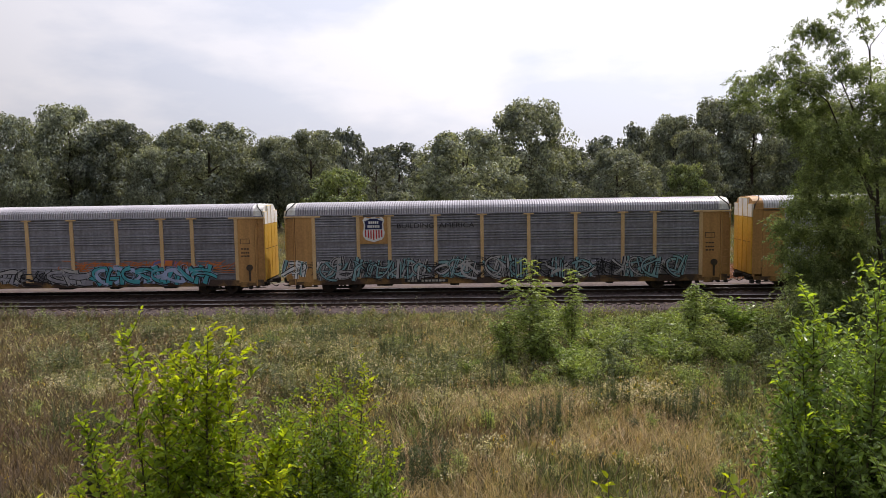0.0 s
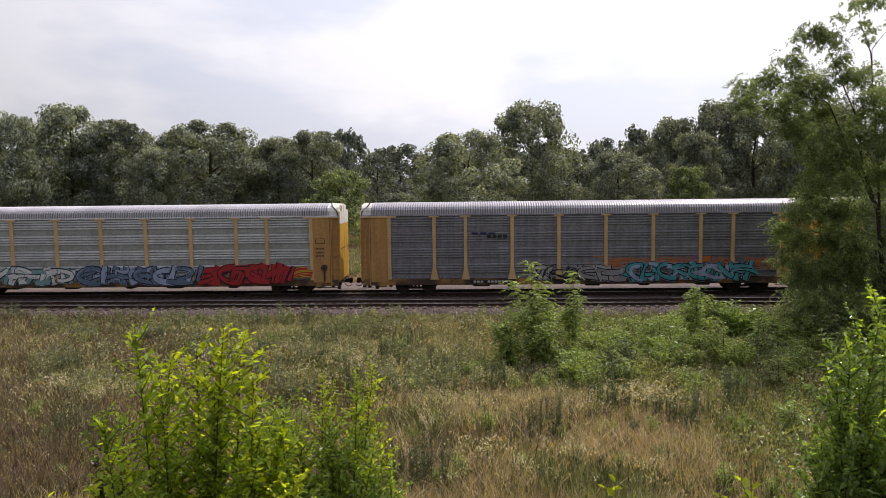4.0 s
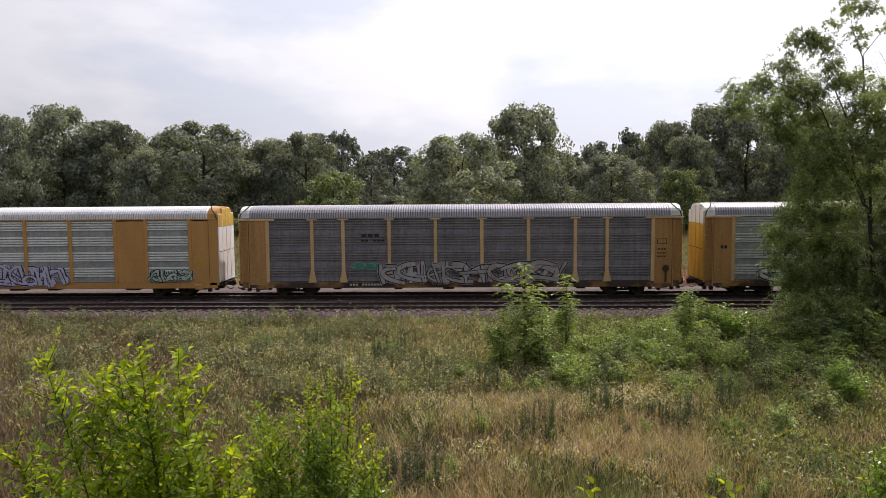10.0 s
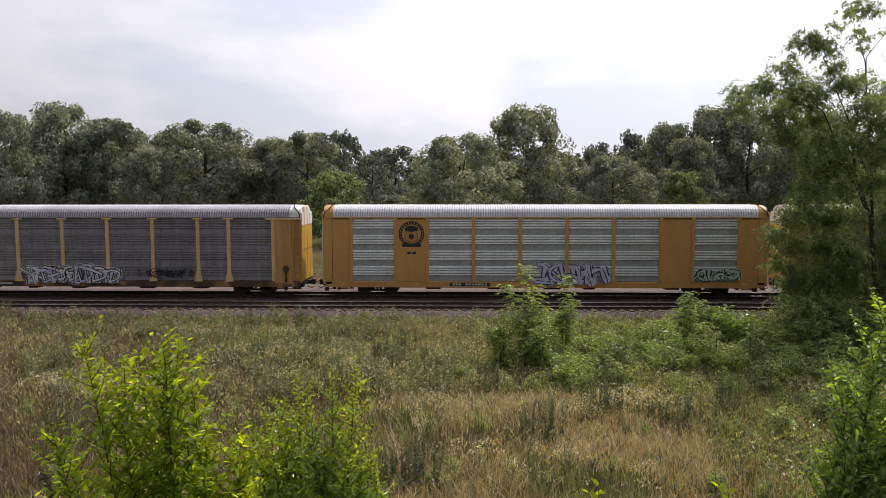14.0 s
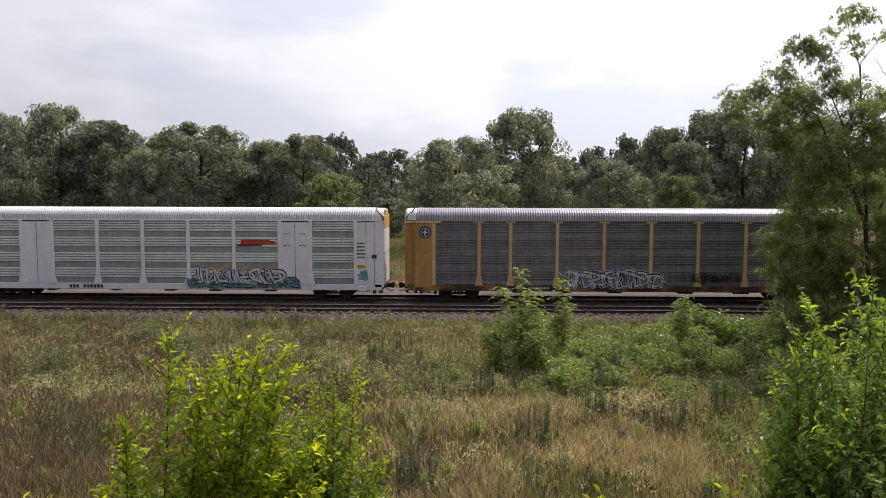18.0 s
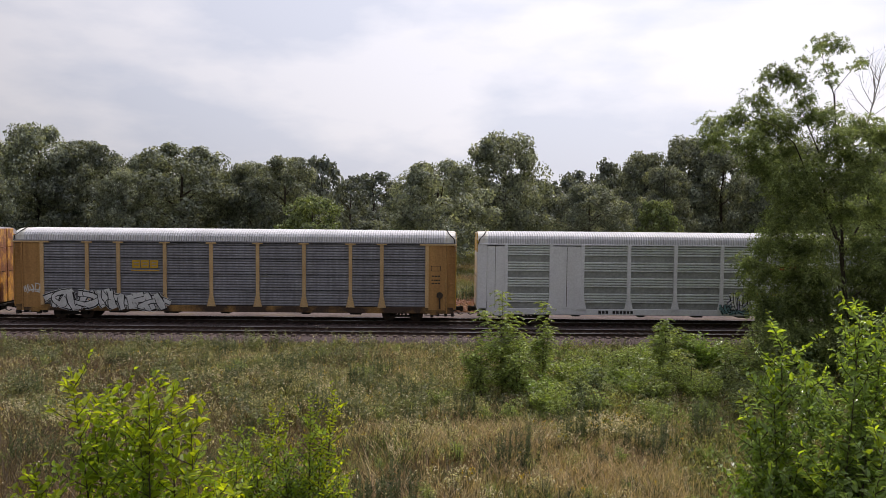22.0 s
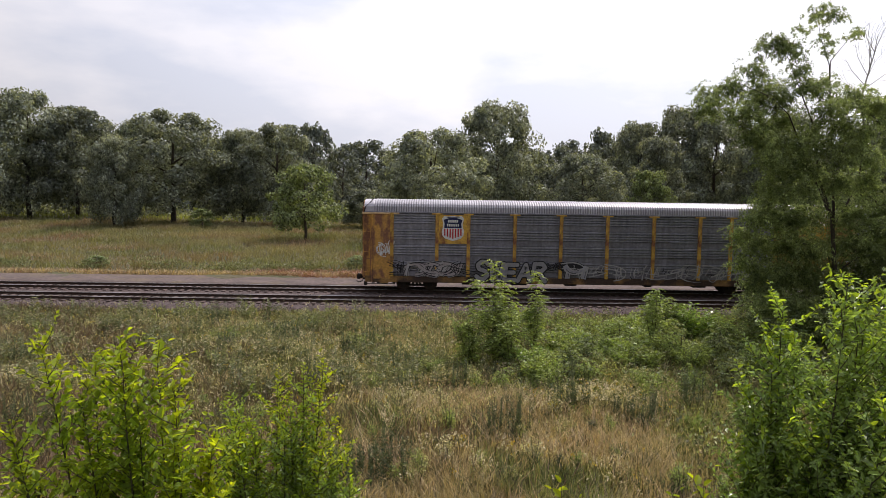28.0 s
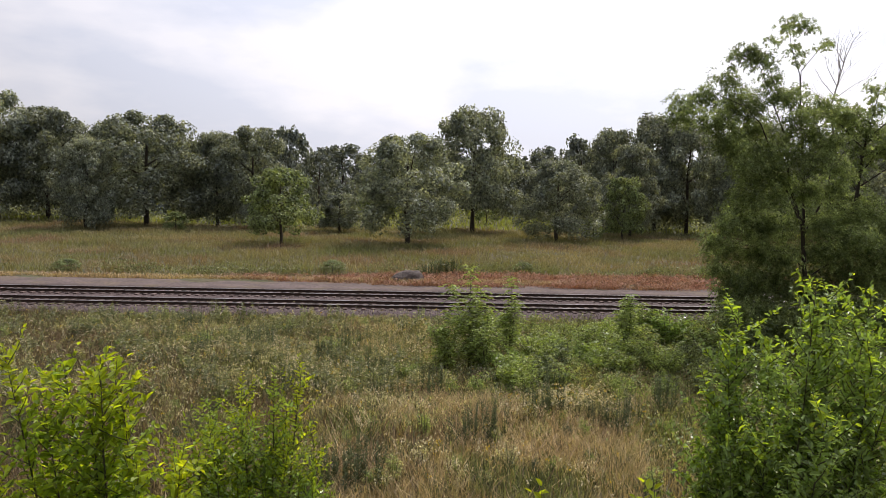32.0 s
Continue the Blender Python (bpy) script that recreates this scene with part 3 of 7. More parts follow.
def build_beds():
    rng = np.random.default_rng(3)
    bed = [(39.2, -1.1), (39.8, -0.72), (40.5, -0.36), (41.0, -0.22)] + [(41.0 + 0.4 * k, -0.21) for k in range(1, 21)] + [(49.5, -0.24), (50.3, -0.42), (50.9, -0.75)]
    tagged(strip("ballast_bed", -330, 330, bed, 0.5, "ballast", 0.03, rng), "raised bed of grey-pink crushed stone under two tracks", "ballast", kind="structure")
    road = [(50.2, -0.8), (50.4, -0.40), (51.5, -0.36), (52.6, -0.37), (53.8, -0.36), (55.0, -0.40), (56.0, -0.8)]
    tagged(strip("gravel_road", -330, 330, road, 1.0, "gravel", 0.015, rng), "pale grey gravel access track beside the rails", "road", kind="structure")
    n = 9000
    px = rng.uniform(-36, 42, n)
    py = np.where(rng.random(n) < 0.55, rng.uniform(39.6, 41.6, n), rng.uniform(41.6, 50.2, n))
    pz = np.interp(py, [39.8, 40.5, 41.0, 49.5, 50.3], [-0.72, -0.36, -0.22, -0.24, -0.42])
    s = rng.uniform(0.03, 0.085, n)
    tet = np.array([[1, 0.2, -0.5], [-0.6, 0.9, -0.5], [-0.5, -0.9, -0.5], [0.1, 0.1, 0.8]])
    tri = [(0, 2, 1), (0, 1, 3), (1, 2, 3), (2, 0, 3)]
    ang = rng.uniform(0, 6.28, n)
    c, sn = np.cos(ang), np.sin(ang)
    base = tet[None] * (s[:, None, None] * rng.uniform(0.6, 1.4, (n, 4, 3)))
    vx = base[..., 0] * c[:, None] - base[..., 1] * sn[:, None] + px[:, None]
    vy = base[..., 0] * sn[:, None] + base[..., 1] * c[:, None] + py[:, None]
    vz = base[..., 2] + pz[:, None]
    v = np.stack([vx, vy, vz], -1)
    tris = np.stack([v[:, list(t)] for t in tri], 1).reshape(-1, 3)
    tagged(new("ballast_stones", quads("ballast_stones", tris, [M["stone"]], per=3)), "loose angular grey and pink track stones", "stones", kind="stuff")


def rail_mesh(x0, x1):
    """A flat-bottomed rail: foot, web and a worn bright head."""
    prof = [(-0.075, -0.18), (0.075, -0.18), (0.07, -0.165), (0.012, -0.15), (0.012, -0.045), (0.036, -0.035), (0.036, -0.006), (0.028, 0), (-0.028, 0), (-0.036, -0.006), (-0.036, -0.035), (-0.012, -0.045), (-0.012, -0.15), (-0.07, -0.165)]
    n = len(prof)
    v = [(x, y, z) for x in (x0, x1) for y, z in prof]
    f = [(k, (k + 1) % n, n + (k + 1) % n, n + k) for k in range(n)] + [tuple(reversed(range(n))), tuple(range(n, 2 * n))]
    return mesh_from("rail", v, f, [M["rail"], M["tread"]], [1 if k in (6, 7, 8) else 0 for k in range(n)] + [0, 0])


def build_tracks():
    rail = rail_mesh(-330, 330)
    tie_bm = boxed(-0.115, 0.115, -1.3, 1.3, -0.37, -0.185, bevel=0.012)
    tie = bpy.data.meshes.new("tie")
    tie_bm.to_mesh(tie)
    tie_bm.free()
    tie.materials.append(M["tie"])
    rng = np.random.default_rng(5)
    for name, y in (("track_1", NEAR_Y), ("track_2", TRAIN_Y)):
        t = thing(name, "railway track of rusty rails on dark wooden ties", "railway track", pose(0, y, 0), kind="structure")
        for s in (-0.755, 0.755):
            child("rail", rail, t, pose(0, s, 0), "rusty steel rail with a bright worn head")
        for i in range(140):
            x = -34.0 + i * 0.53
            child("tie", tie, t, pose(x + rng.normal(0, 0.012), rng.normal(0, 0.03), 0.035, 0, 0, rng.normal(0, 0.8)))
        x = np.concatenate([np.arange(-330, -34.3, 0.53), np.arange(40.5, 330, 0.53)])
        v = np.array([(-0.115, -1.3, -0.15), (0.115, -1.3, -0.15), (0.115, 1.3, -0.15), (-0.115, 1.3, -0.15)])
        allv = v[None] + np.stack([x, np.zeros_like(x), np.zeros_like(x)], -1)[:, None]
        far = child("far_ties", quads("far_ties", allv, [M["tie"]]), t)
        tagged(far, kind="stuff")


build_ground()
build_beds()
build_tracks()


# ---- the train ----
HALF, SIDE, SILL0, SILL1, EAVE, APEX = 13.8, 1.55, 0.60, 0.98, 4.95, 5.72
POSTS = (-9.15, -7.2, -4.32, -1.44, 1.44, 4.32, 7.2, 9.15)
DOOR = 11.95
BAYS = [(-DOOR, POSTS[0])] + list(zip(POSTS, POSTS[1:])) + [(POSTS[-1], DOOR)]


def panel_mesh(width, style, material, strip):
    """A pressed steel side screen: bands of level ridges between perforated strips, the grooves darkened as shade."""
    z, prof, idx = SILL1 + 0.03, [], []
    top = EAVE - 0.04
    if style == "boards":
        step = (top - z) / 24
        for i in range(24):
            zz = z + i * step
            deep = 0.05 if i % 6 == 5 else 0.0
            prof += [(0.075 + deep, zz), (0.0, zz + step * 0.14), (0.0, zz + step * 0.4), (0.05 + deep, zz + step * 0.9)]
            # board undersides take darker strip steel as shade lines, deep joints the seam
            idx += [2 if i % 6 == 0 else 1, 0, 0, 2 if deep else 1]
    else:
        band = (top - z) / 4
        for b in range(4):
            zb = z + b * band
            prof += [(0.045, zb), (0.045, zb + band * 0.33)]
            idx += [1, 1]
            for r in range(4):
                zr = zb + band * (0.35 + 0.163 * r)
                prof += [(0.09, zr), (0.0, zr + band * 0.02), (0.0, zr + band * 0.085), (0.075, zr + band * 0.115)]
                # groove bottoms take the darker strip steel, their shade put into the colour
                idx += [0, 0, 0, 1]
    prof.append((0.02, top))
    n = len(prof)
    v = [(x, y, zz) for x in (-width / 2, width / 2) for y, zz in prof]
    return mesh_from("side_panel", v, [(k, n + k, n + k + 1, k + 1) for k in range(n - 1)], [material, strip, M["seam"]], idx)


def roof_mesh(material, end_material):
    """An arched roof of pressed cross ribs, with smooth end bays."""
    arch = []
    for k in range(13):
        a = math.pi * k / 12
        y = -math.copysign(abs(math.cos(a)) ** 0.72, math.cos(a)) * (SIDE - 0.03)
        arch.append((y, EAVE + 0.02 + (APEX - EAVE - 0.02) * math.sin(a) ** 0.62))
    n, xs = len(arch), []
    x = -HALF + 0.75
    xs += [(-HALF + 0.12, 0.02), (-HALF + 0.72, 0.02)]
    while x < HALF - 0.76:
        xs += [(x, 0.0), (x + 0.055, 0.0), (x + 0.065, 0.055), (x + 0.135, 0.055)]
        x += 0.15
    xs += [(HALF - 0.72, 0.02), (HALF - 0.12, 0.02)]
    v = []
    for px, lift in xs:
        for y, z in arch:
            k = (z - EAVE) / (APEX - EAVE)
            end = max(0.0, (abs(px) - (HALF - 0.72)) / 0.6)
            v.append((px, y * (1 + 0.04 * (lift > 0.03)) * (1 - 0.05 * end), z + lift * (0.55 - 0.2 * k) - 0.02 * end))
    f, idx = [], []
    m = len(xs)
    for i in range(m - 1):
        for k in range(n - 1):
            f.append((i * n + k, (i + 1) * n + k, (i + 1) * n + k + 1, i * n + k + 1))
            # low faces between ribs get the darker tone that stands for shade
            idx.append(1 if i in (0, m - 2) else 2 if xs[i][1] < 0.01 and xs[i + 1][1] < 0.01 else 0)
    f += [tuple(range(n)), tuple(reversed(range((m - 1) * n, m * n)))]
    idx += [1, 1]
    return mesh_from("roof", v, f, [material, end_material, M["roof_pale_valley" if material == M["roof_white"] else "roof_valley_shade"]], idx)


def graffiti(parent, x0, x1, z0, z1, seed, fill, line, glow=None, count=6, label="", y=-SIDE - 0.012, strokes=3, filled=1.0, wild=False):
    """Interlocking bars and bows with edge lines over one merged silhouette, sprayed flat on the side; shapes only, no letters."""
    rng = np.random.default_rng(seed)
    v, f, idx, depth = [], [], [], [0.0]

    def band(pts, wd, i):
        b, n = len(v), len(pts)
        depth[0] += 0.00025
        for k, p in enumerate(pts):
            q, r = pts[min(k + 1, n - 1)], pts[max(k - 1, 0)]
            d = np.array([q[0] - r[0], q[1] - r[1]])
            d = d / (np.linalg.norm(d) + 1e-9)
            w = wd[k] if isinstance(wd, (list, np.ndarray)) else wd
            for sg in (-1, 1):
                v.append((p[0] + sg * d[1] * w / 2, y - depth[0], min(max(p[1] - sg * d[0] * w / 2, z0 - 0.06), z1 + 0.1)))
        for k in range(n - 1):
            a = b + 2 * k
            f.append((a, a + 1, a + 3, a + 2))
            idx.append(i)

    def edge(pts, wd, sg):
        d = np.gradient(pts, axis=0)
        d /= np.linalg.norm(d, axis=1, keepdims=True) + 1e-9
        return pts + np.stack([d[:, 1], -d[:, 0]], -1) * (sg * wd / 2)[:, None]

    def curve(pts, m=9):
        p = np.array(pts)
        t = np.linspace(0, 1, m)[:, None]
        if len(p) == 2:
            return (1 - t) * p[0] + t * p[1]
        if len(p) == 3:
            return (1 - t) ** 2 * p[0] + 2 * t * (1 - t) * p[1] + t * t * p[2]
        return (1 - t) ** 3 * p[0] + 3 * t * (1 - t) ** 2 * p[1] + 3 * t * t * (1 - t) * p[2] + t ** 3 * p[3]

    w, h = (x1 - x0) / count, z1 - z0
    laid = []
    for k in range(count):
        cx = x0 + w * (k + 0.5)
        solid = rng.random() < filled
        slant = rng.uniform(-0.25, 0.3)
        top = rng.uniform(0.8, 1.0)
        for s in range(6 if wild else 5):
            g = lambda a, b: (cx + 1.55 * w * rng.uniform(*sorted(a)), z0 + h * top * rng.uniform(*b))
            kind = s % 3 if s < 3 else rng.integers(0, 5)
            if kind == 0:
                u = rng.uniform(-0.5, 0.25)
                pts = curve([g((u, u + 0.1), (0.0, 0.15)), g((u + slant * 0.5, u + slant * 0.6), (0.4, 0.6)), g((u + slant, u + slant + 0.15), (0.9, 1.0))])
            elif kind == 1:
                pts = curve([g((-0.6, -0.3), (0.1, 0.9)), g((-0.2, 0.2), (0.0, 1.1)), g((0.3, 0.65), (0.1, 0.9))])
            elif kind == 2:
                u = rng.uniform(0.0, 0.45)
                pts = curve([g((u, u + 0.1), (0.05, 0.2)), g((u + slant, u + slant + 0.15), (0.8, 1.0))])
            elif kind == 3:
                pts = curve([g((-0.3, 0.0), (0.8, 0.95)), g((0.5, 0.8), (0.8, 1.0)), g((0.4, 0.7), (0.1, 0.4)), g((-0.2, 0.1), (0.1, 0.3))])
            else:
                pts = curve([g((0.0, 0.4), (0.75, 0.95)), g((-0.8, -0.4), (0.8, 1.0)), g((-0.7, -0.3), (0.0, 0.3)), g((0.2, 0.6), (0.0, 0.2))])
            fat = min(w, h) * (rng.uniform(0.13, 0.22) if wild else rng.uniform(0.2, 0.32)) * (1 + 0.18 * np.sin(np.linspace(0, 6, 9) + rng.uniform(0, 6)))
            laid.append((pts, fat, solid, rng.random()))
    hard = 0.05 if wild else 0.065
    for pts, fat, solid, q in laid:
        if solid and glow:
            band(pts, fat + 0.15, 2)
    for pts, fat, solid, q in laid:
        if solid:
            band(pts, fat + 0.085, 1)
    for pts, fat, solid, q in laid:
        if solid:
            band(pts, fat, 2 if glow and q < 0.3 else 0)
        if q > 0.12:
            band(edge(pts, fat, 1)[int(q * 4):], hard * (0.5 + q * 0.6), 1)
            band(edge(pts, fat, -1)[:9 - int(q * 3)], hard * (1.1 - q * 0.5), 1)
        if solid and glow and q > 0.6:
            band(edge(pts, fat * 0.45, 1)[1:6], 0.03, 2)
    for k in range(count):
        cx = x0 + w * (k + 0.5)
        for s in range(strokes):
            c = np.array([cx + rng.normal(0, 0.3) * w, z0 + h * rng.uniform(0.15, 0.8)])
            a0, ln, rad = rng.uniform(0, 6.28), rng.uniform(1.0, 4.0), rng.uniform(0.08, 0.28) * min(w, h)
            arc = np.array([c + rad * np.array([math.cos(a0 + ln * q / 8), math.sin(a0 + ln * q / 8)]) for q in range(9)])
            band(arc, rng.uniform(0.02, 0.045), 1 if s % 2 == 0 else 2)
    mats = [M[fill], M[line], M[glow or line]]
    return tagged(child("graffiti", mesh_from("graffiti", v, f, mats, idx), parent), label or "sprayed graffiti on the car side", kind="stuff")


GLYPHS = {
    "S": [[(0.95, 0.82), (0.7, 1), (0.3, 1), (0.05, 0.8), (0.2, 0.58), (0.75, 0.45), (0.95, 0.22), (0.7, 0), (0.3, 0), (0.05, 0.16)]],
    "W": [[(0, 1), (0.22, 0), (0.5, 0.7), (0.78, 0), (1, 1)]],
    "E": [[(0.95, 1), (0.05, 1), (0.05, 0), (0.95, 0)], [(0.05, 0.5), (0.75, 0.5)]],
    "A": [[(0, 0), (0.5, 1), (1, 0)], [(0.22, 0.36), (0.78, 0.36)]],
    "R": [[(0.05, 0), (0.05, 1), (0.7, 1), (0.95, 0.78), (0.7, 0.52), (0.05, 0.52)], [(0.45, 0.52), (1.1, -0.14)]],
}


def letter_piece(parent, text, x0, x1, z0, z1, fill, line, label, y, fat=0.26, lean=0.12):
    """Sprayed block letters: a dark body line round a paler filling, each letter tipped and sized a little differently."""
    rng = np.random.default_rng(len(text))
    v, f, idx = [], [], []

    def stroke(pts, w, d, i):
        for (ax, az), (bx, bz) in zip(pts, pts[1:]):
            ln = math.hypot(bx - ax, bz - az)
            nx, nz = -(bz - az) / ln * w / 2, (bx - ax) / ln * w / 2
            b = len(v)
            v.extend([(ax - nx, y - d, az - nz), (bx - nx, y - d, bz - nz), (bx + nx, y - d, bz + nz), (ax + nx, y - d, az + nz)])
            f.append((b, b + 1, b + 2, b + 3))
            idx.append(i)
        for k, (px, pz) in enumerate(pts):
            b = len(v)
            v.extend([(px + w / 2 * math.cos(q * 0.785), y - d - 0.0006 * (k + 1), pz + w / 2 * math.sin(q * 0.785)) for q in range(8)])
            f.append(tuple(range(b, b + 8)))
            idx.append(i)

    w = (x1 - x0) / len(text)
    for layer, (grow, i, d) in enumerate(((0.13, 1, 0.0), (0.0, 0, 0.012))):
        rng = np.random.default_rng(len(text))
        for k, c in enumerate(text):
            tall, drop = rng.uniform(0.86, 1.0), rng.uniform(-0.06, 0.06)
            for path in GLYPHS[c]:
                stroke([(x0 + w * (k + 0.08 + 0.86 * px) + lean * pz, z0 + drop + (z1 - z0) * tall * pz) for px, pz in path], fat + grow, d + 0.0003 * k, i)
    return tagged(child("graffiti", mesh_from("graffiti", v, f, [M[fill], M[line]], idx), parent), label, kind="stuff")


def bars(parent, x0, x1, z0, z1, count, material, label="", y=-SIDE - 0.03, seed=1, name="marking"):
    """A row of short bars in place of small lettering."""
    rng = np.random.default_rng(seed)
    v, f = [], []
    w = (x1 - x0) / count
    for k in range(count):
        if count > 5 and k == count // 3:
            continue
        a, b = x0 + w * k + w * 0.12, x0 + w * (k + 1) - w * 0.12
        i = len(v)
        v += [(a, y, z0), (b, y, z0), (b, y, z1 - rng.uniform(0, 0.1) * (z1 - z0)), (a, y, z1)]
        f.append((i, i + 1, i + 2, i + 3))
    return tagged(child(name, mesh_from(name, v, f, [M[material]]), parent), label, kind="stuff")


def flat_shape(parent, name, layers, label, y):
    """A painted sign: layers of (outline, material), each a hair proud of the one before."""
    v, f, idx, mats = [], [], [], []
    for k, (pts, m) in enumerate(layers):
        b = len(v)
        v += [(p[0], y - 0.002 * k, p[1]) for p in pts]
        f.append(tuple(range(b, b + len(pts))))
        if M[m] not in mats:
            mats.append(M[m])
        idx.append(mats.index(M[m]))
    return child(name, mesh_from(name, v, f, mats, idx), parent, None, label)


def rect(x0, x1, z0, z1):
    return [(x0, z0), (x1, z0), (x1, z1), (x0, z1)]


def disc(cx, cz, r, n=28, s=1.0):
    return [(cx + r * math.cos(2 * math.pi * k / n), cz + s * r * math.sin(2 * math.pi * k / n)) for k in range(n)]


def shield_outline(cx, cz, w, h):
    half = [(0.0, 0.5), (0.22, 0.46), (0.38, 0.5), (0.5, 0.38), (0.44, 0.2), (0.46, 0.0), (0.5, -0.12), (0.47, -0.3), (0.36, -0.42), (0.18, -0.47), (0.0, -0.52)]
    pts = half + [(-x, z) for x, z in reversed(half[1:-1])]
    return [(cx + x * w, cz + z * h) for x, z in reversed(pts)]


def rail_shield(car, cx, cz, w, h, y):
    """The striped shield: white rim, blue head with two pale bars, red and white stripes."""
    lay = [(shield_outline(cx, cz, w * 1.1, h * 1.08), "p_sign_white"), (shield_outline(cx, cz, w, h), "p_sign_white")]
    body = shield_outline(cx, cz, w * 0.94, h * 0.95)
    top = [p for p in body if p[1] >= cz - 0.02 * h]
    top = sorted([p for p in top if p[0] >= cx], key=lambda p: p[1]) + sorted([p for p in top if p[0] < cx], key=lambda p: -p[1])
    lay.append((top, "p_navy"))
    for k in range(7):
        x = cx - w * 0.40 + k * w * 0.8 / 6
        drop = 0.46 - 0.13 * abs(k - 3) / 3
        lay.append((rect(x - w * 0.032, x + w * 0.032, cz - h * drop, cz - h * 0.03), "p_sign_red"))
    for row, (hw, n) in enumerate(((0.26, 5), (0.31, 7))):
        zt = cz + h * (0.30 - 0.17 * row)
        for k in range(n):
            x = cx - w * hw + (k + 0.5) * 2 * w * hw / n
            lay.append((rect(x - w * hw / n * 0.75, x + w * hw / n * 0.75, zt - h * 0.055, zt + h * 0.055), "p_sign_white"))
    flat_shape(car, "shield_emblem", lay, "striped red, white and blue shield emblem", y)


def lettering(parent, text, x, z, size, material, y, label):
    """Painted letters from the built-in font, turned into a mesh."""
    cu = bpy.data.curves.new("lettering", "FONT")
    cu.body, cu.size, cu.extrude = text, size, 0.0005
    tmp = bpy.data.objects.new("lettering_tmp", cu)
    scene.collection.objects.link(tmp)
    me = bpy.data.meshes.new_from_object(tmp.evaluated_get(bpy.context.evaluated_depsgraph_get()))
    bpy.data.objects.remove(tmp)
    me.materials.clear()
    me.materials.append(M[material])
    me.transform(Matrix.Diagonal((1.25, 1, 1, 1)))
    ob = child("lettering", me, parent, pose(x, y, z, 90, 0, 0), label)
    return ob


def shared(bm, name, *materials):
    me = bpy.data.meshes.new(name)
    bm.to_mesh(me)
    bm.free()
    for m in materials:
        me.materials.append(m)
    return me


def post_mesh(material, flare):
    bm = boxed(-0.105, 0.105, -0.075, 0.05, SILL1 - 0.02, EAVE - 0.02, bevel=0.012)
    if flare:
        v = [(-0.09, -0.085, 1.75), (0.09, -0.085, 1.75), (0.27, -0.085, SILL1 - 0.03), (-0.27, -0.085, SILL1 - 0.03)]
        vs = [bm.verts.new(p) for p in v] + [bm.verts.new((p[0], p[1] + 0.05, p[2])) for p in v]
        for q in ((3, 2, 1, 0), (4, 5, 6, 7), (0, 1, 5, 4), (1, 2, 6, 5), (2, 3, 7, 6), (3, 0, 4, 7)):
            bm.faces.new([vs[i] for i in q])
    return shared(bm, "post", material)


def build_wheel():
    bm = bmesh.new()
    for s in (-0.755, 0.755):
        cyl(bm, (0, s - 0.06, 0), (0, s + 0.06, 0), 0.42, seg=20)
        cyl(bm, (0, s * 0.88 - 0.02, 0), (0, s * 0.88 + 0.02, 0), 0.45, seg=20)
        cyl(bm, (0, s * 1.1 - 0.03, 0), (0, s * 1.1 + 0.03, 0), 0.13, seg=8)
        for k in range(3):
            a = k * 2.094
            cyl(bm, (0.26 * math.cos(a), s * 1.09 - 0.01, 0.26 * math.sin(a)), (0.26 * math.cos(a), s * 1.09 + 0.01, 0.26 * math.sin(a)), 0.05, seg=6)
    cyl(bm, (0, -0.75, 0), (0, 0.75, 0), 0.075, seg=8)
    return shared(bm, "wheelset", M["wheel"])


def truck_mesh():
    bm = bmesh.new()
    for s in (-1, 1):
        y = s * 0.98
        box(bm, -0.55, 0.55, y - 0.07, y + 0.07, 0.30, 0.44, bevel=0.02)
        box(bm, -1.15, 1.15, y - 0.07, y + 0.07, 0.55, 0.70, bevel=0.02)
        for e in (-0.85, 0.85):
            box(bm, e - 0.16, e + 0.16, y - 0.11, y + 0.11, 0.30, 0.58, bevel=0.02)
        for e in (-0.22, 0, 0.22):
            cyl(bm, (e, y, 0.44), (e, y, 0.58), 0.075, seg=8)
    box(bm, -0.2, 0.2, -1.0, 1.0, 0.5, 0.72, bevel=0.02)
    return shared(bm, "truck_frame", M["black"])


def ladder_mesh(material):
    bm = bmesh.new()
    for x in (-0.22, 0.22):
        box(bm, x - 0.02, x + 0.02, -0.03, 0.03, 1.0, 4.8)
    for k in range(9):
        box(bm, -0.22, 0.22, -0.02, 0.02, 1.2 + k * 0.42, 1.235 + k * 0.42)
    return shared(bm, "ladder", material)


def end_door_mesh(material, edge):
    """The closed folding doors across the end: four upright leaves with hinge seams."""
    bm = bmesh.new()
    for k, y in enumerate((-1.15, -0.4, 0.4, 1.15)):
        box(bm, -0.05 - 0.05 * (k in (1, 2)), 0.05, y - 0.36, y + 0.36, 0.95, 4.44, 0, bevel=0.02)
        box(bm, -0.07, 0.06, y - 0.355, y + 0.355, 4.45, 5.62 - 0.35 * (k in (0, 3)), 1, bevel=0.02)
        box(bm, 0.05, 0.07, y - 0.2, y + 0.2, 2.9, 2.93, 2)
    return shared(bm, "end_door", material, edge, M["seam"])


TRUCK_X = 10.4
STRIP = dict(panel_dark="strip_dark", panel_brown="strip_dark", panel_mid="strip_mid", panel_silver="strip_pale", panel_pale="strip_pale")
LIB = {}


def lib(key, maker):
    if key not in LIB:
        LIB[key] = maker()
    return LIB[key]


WHEELS = []


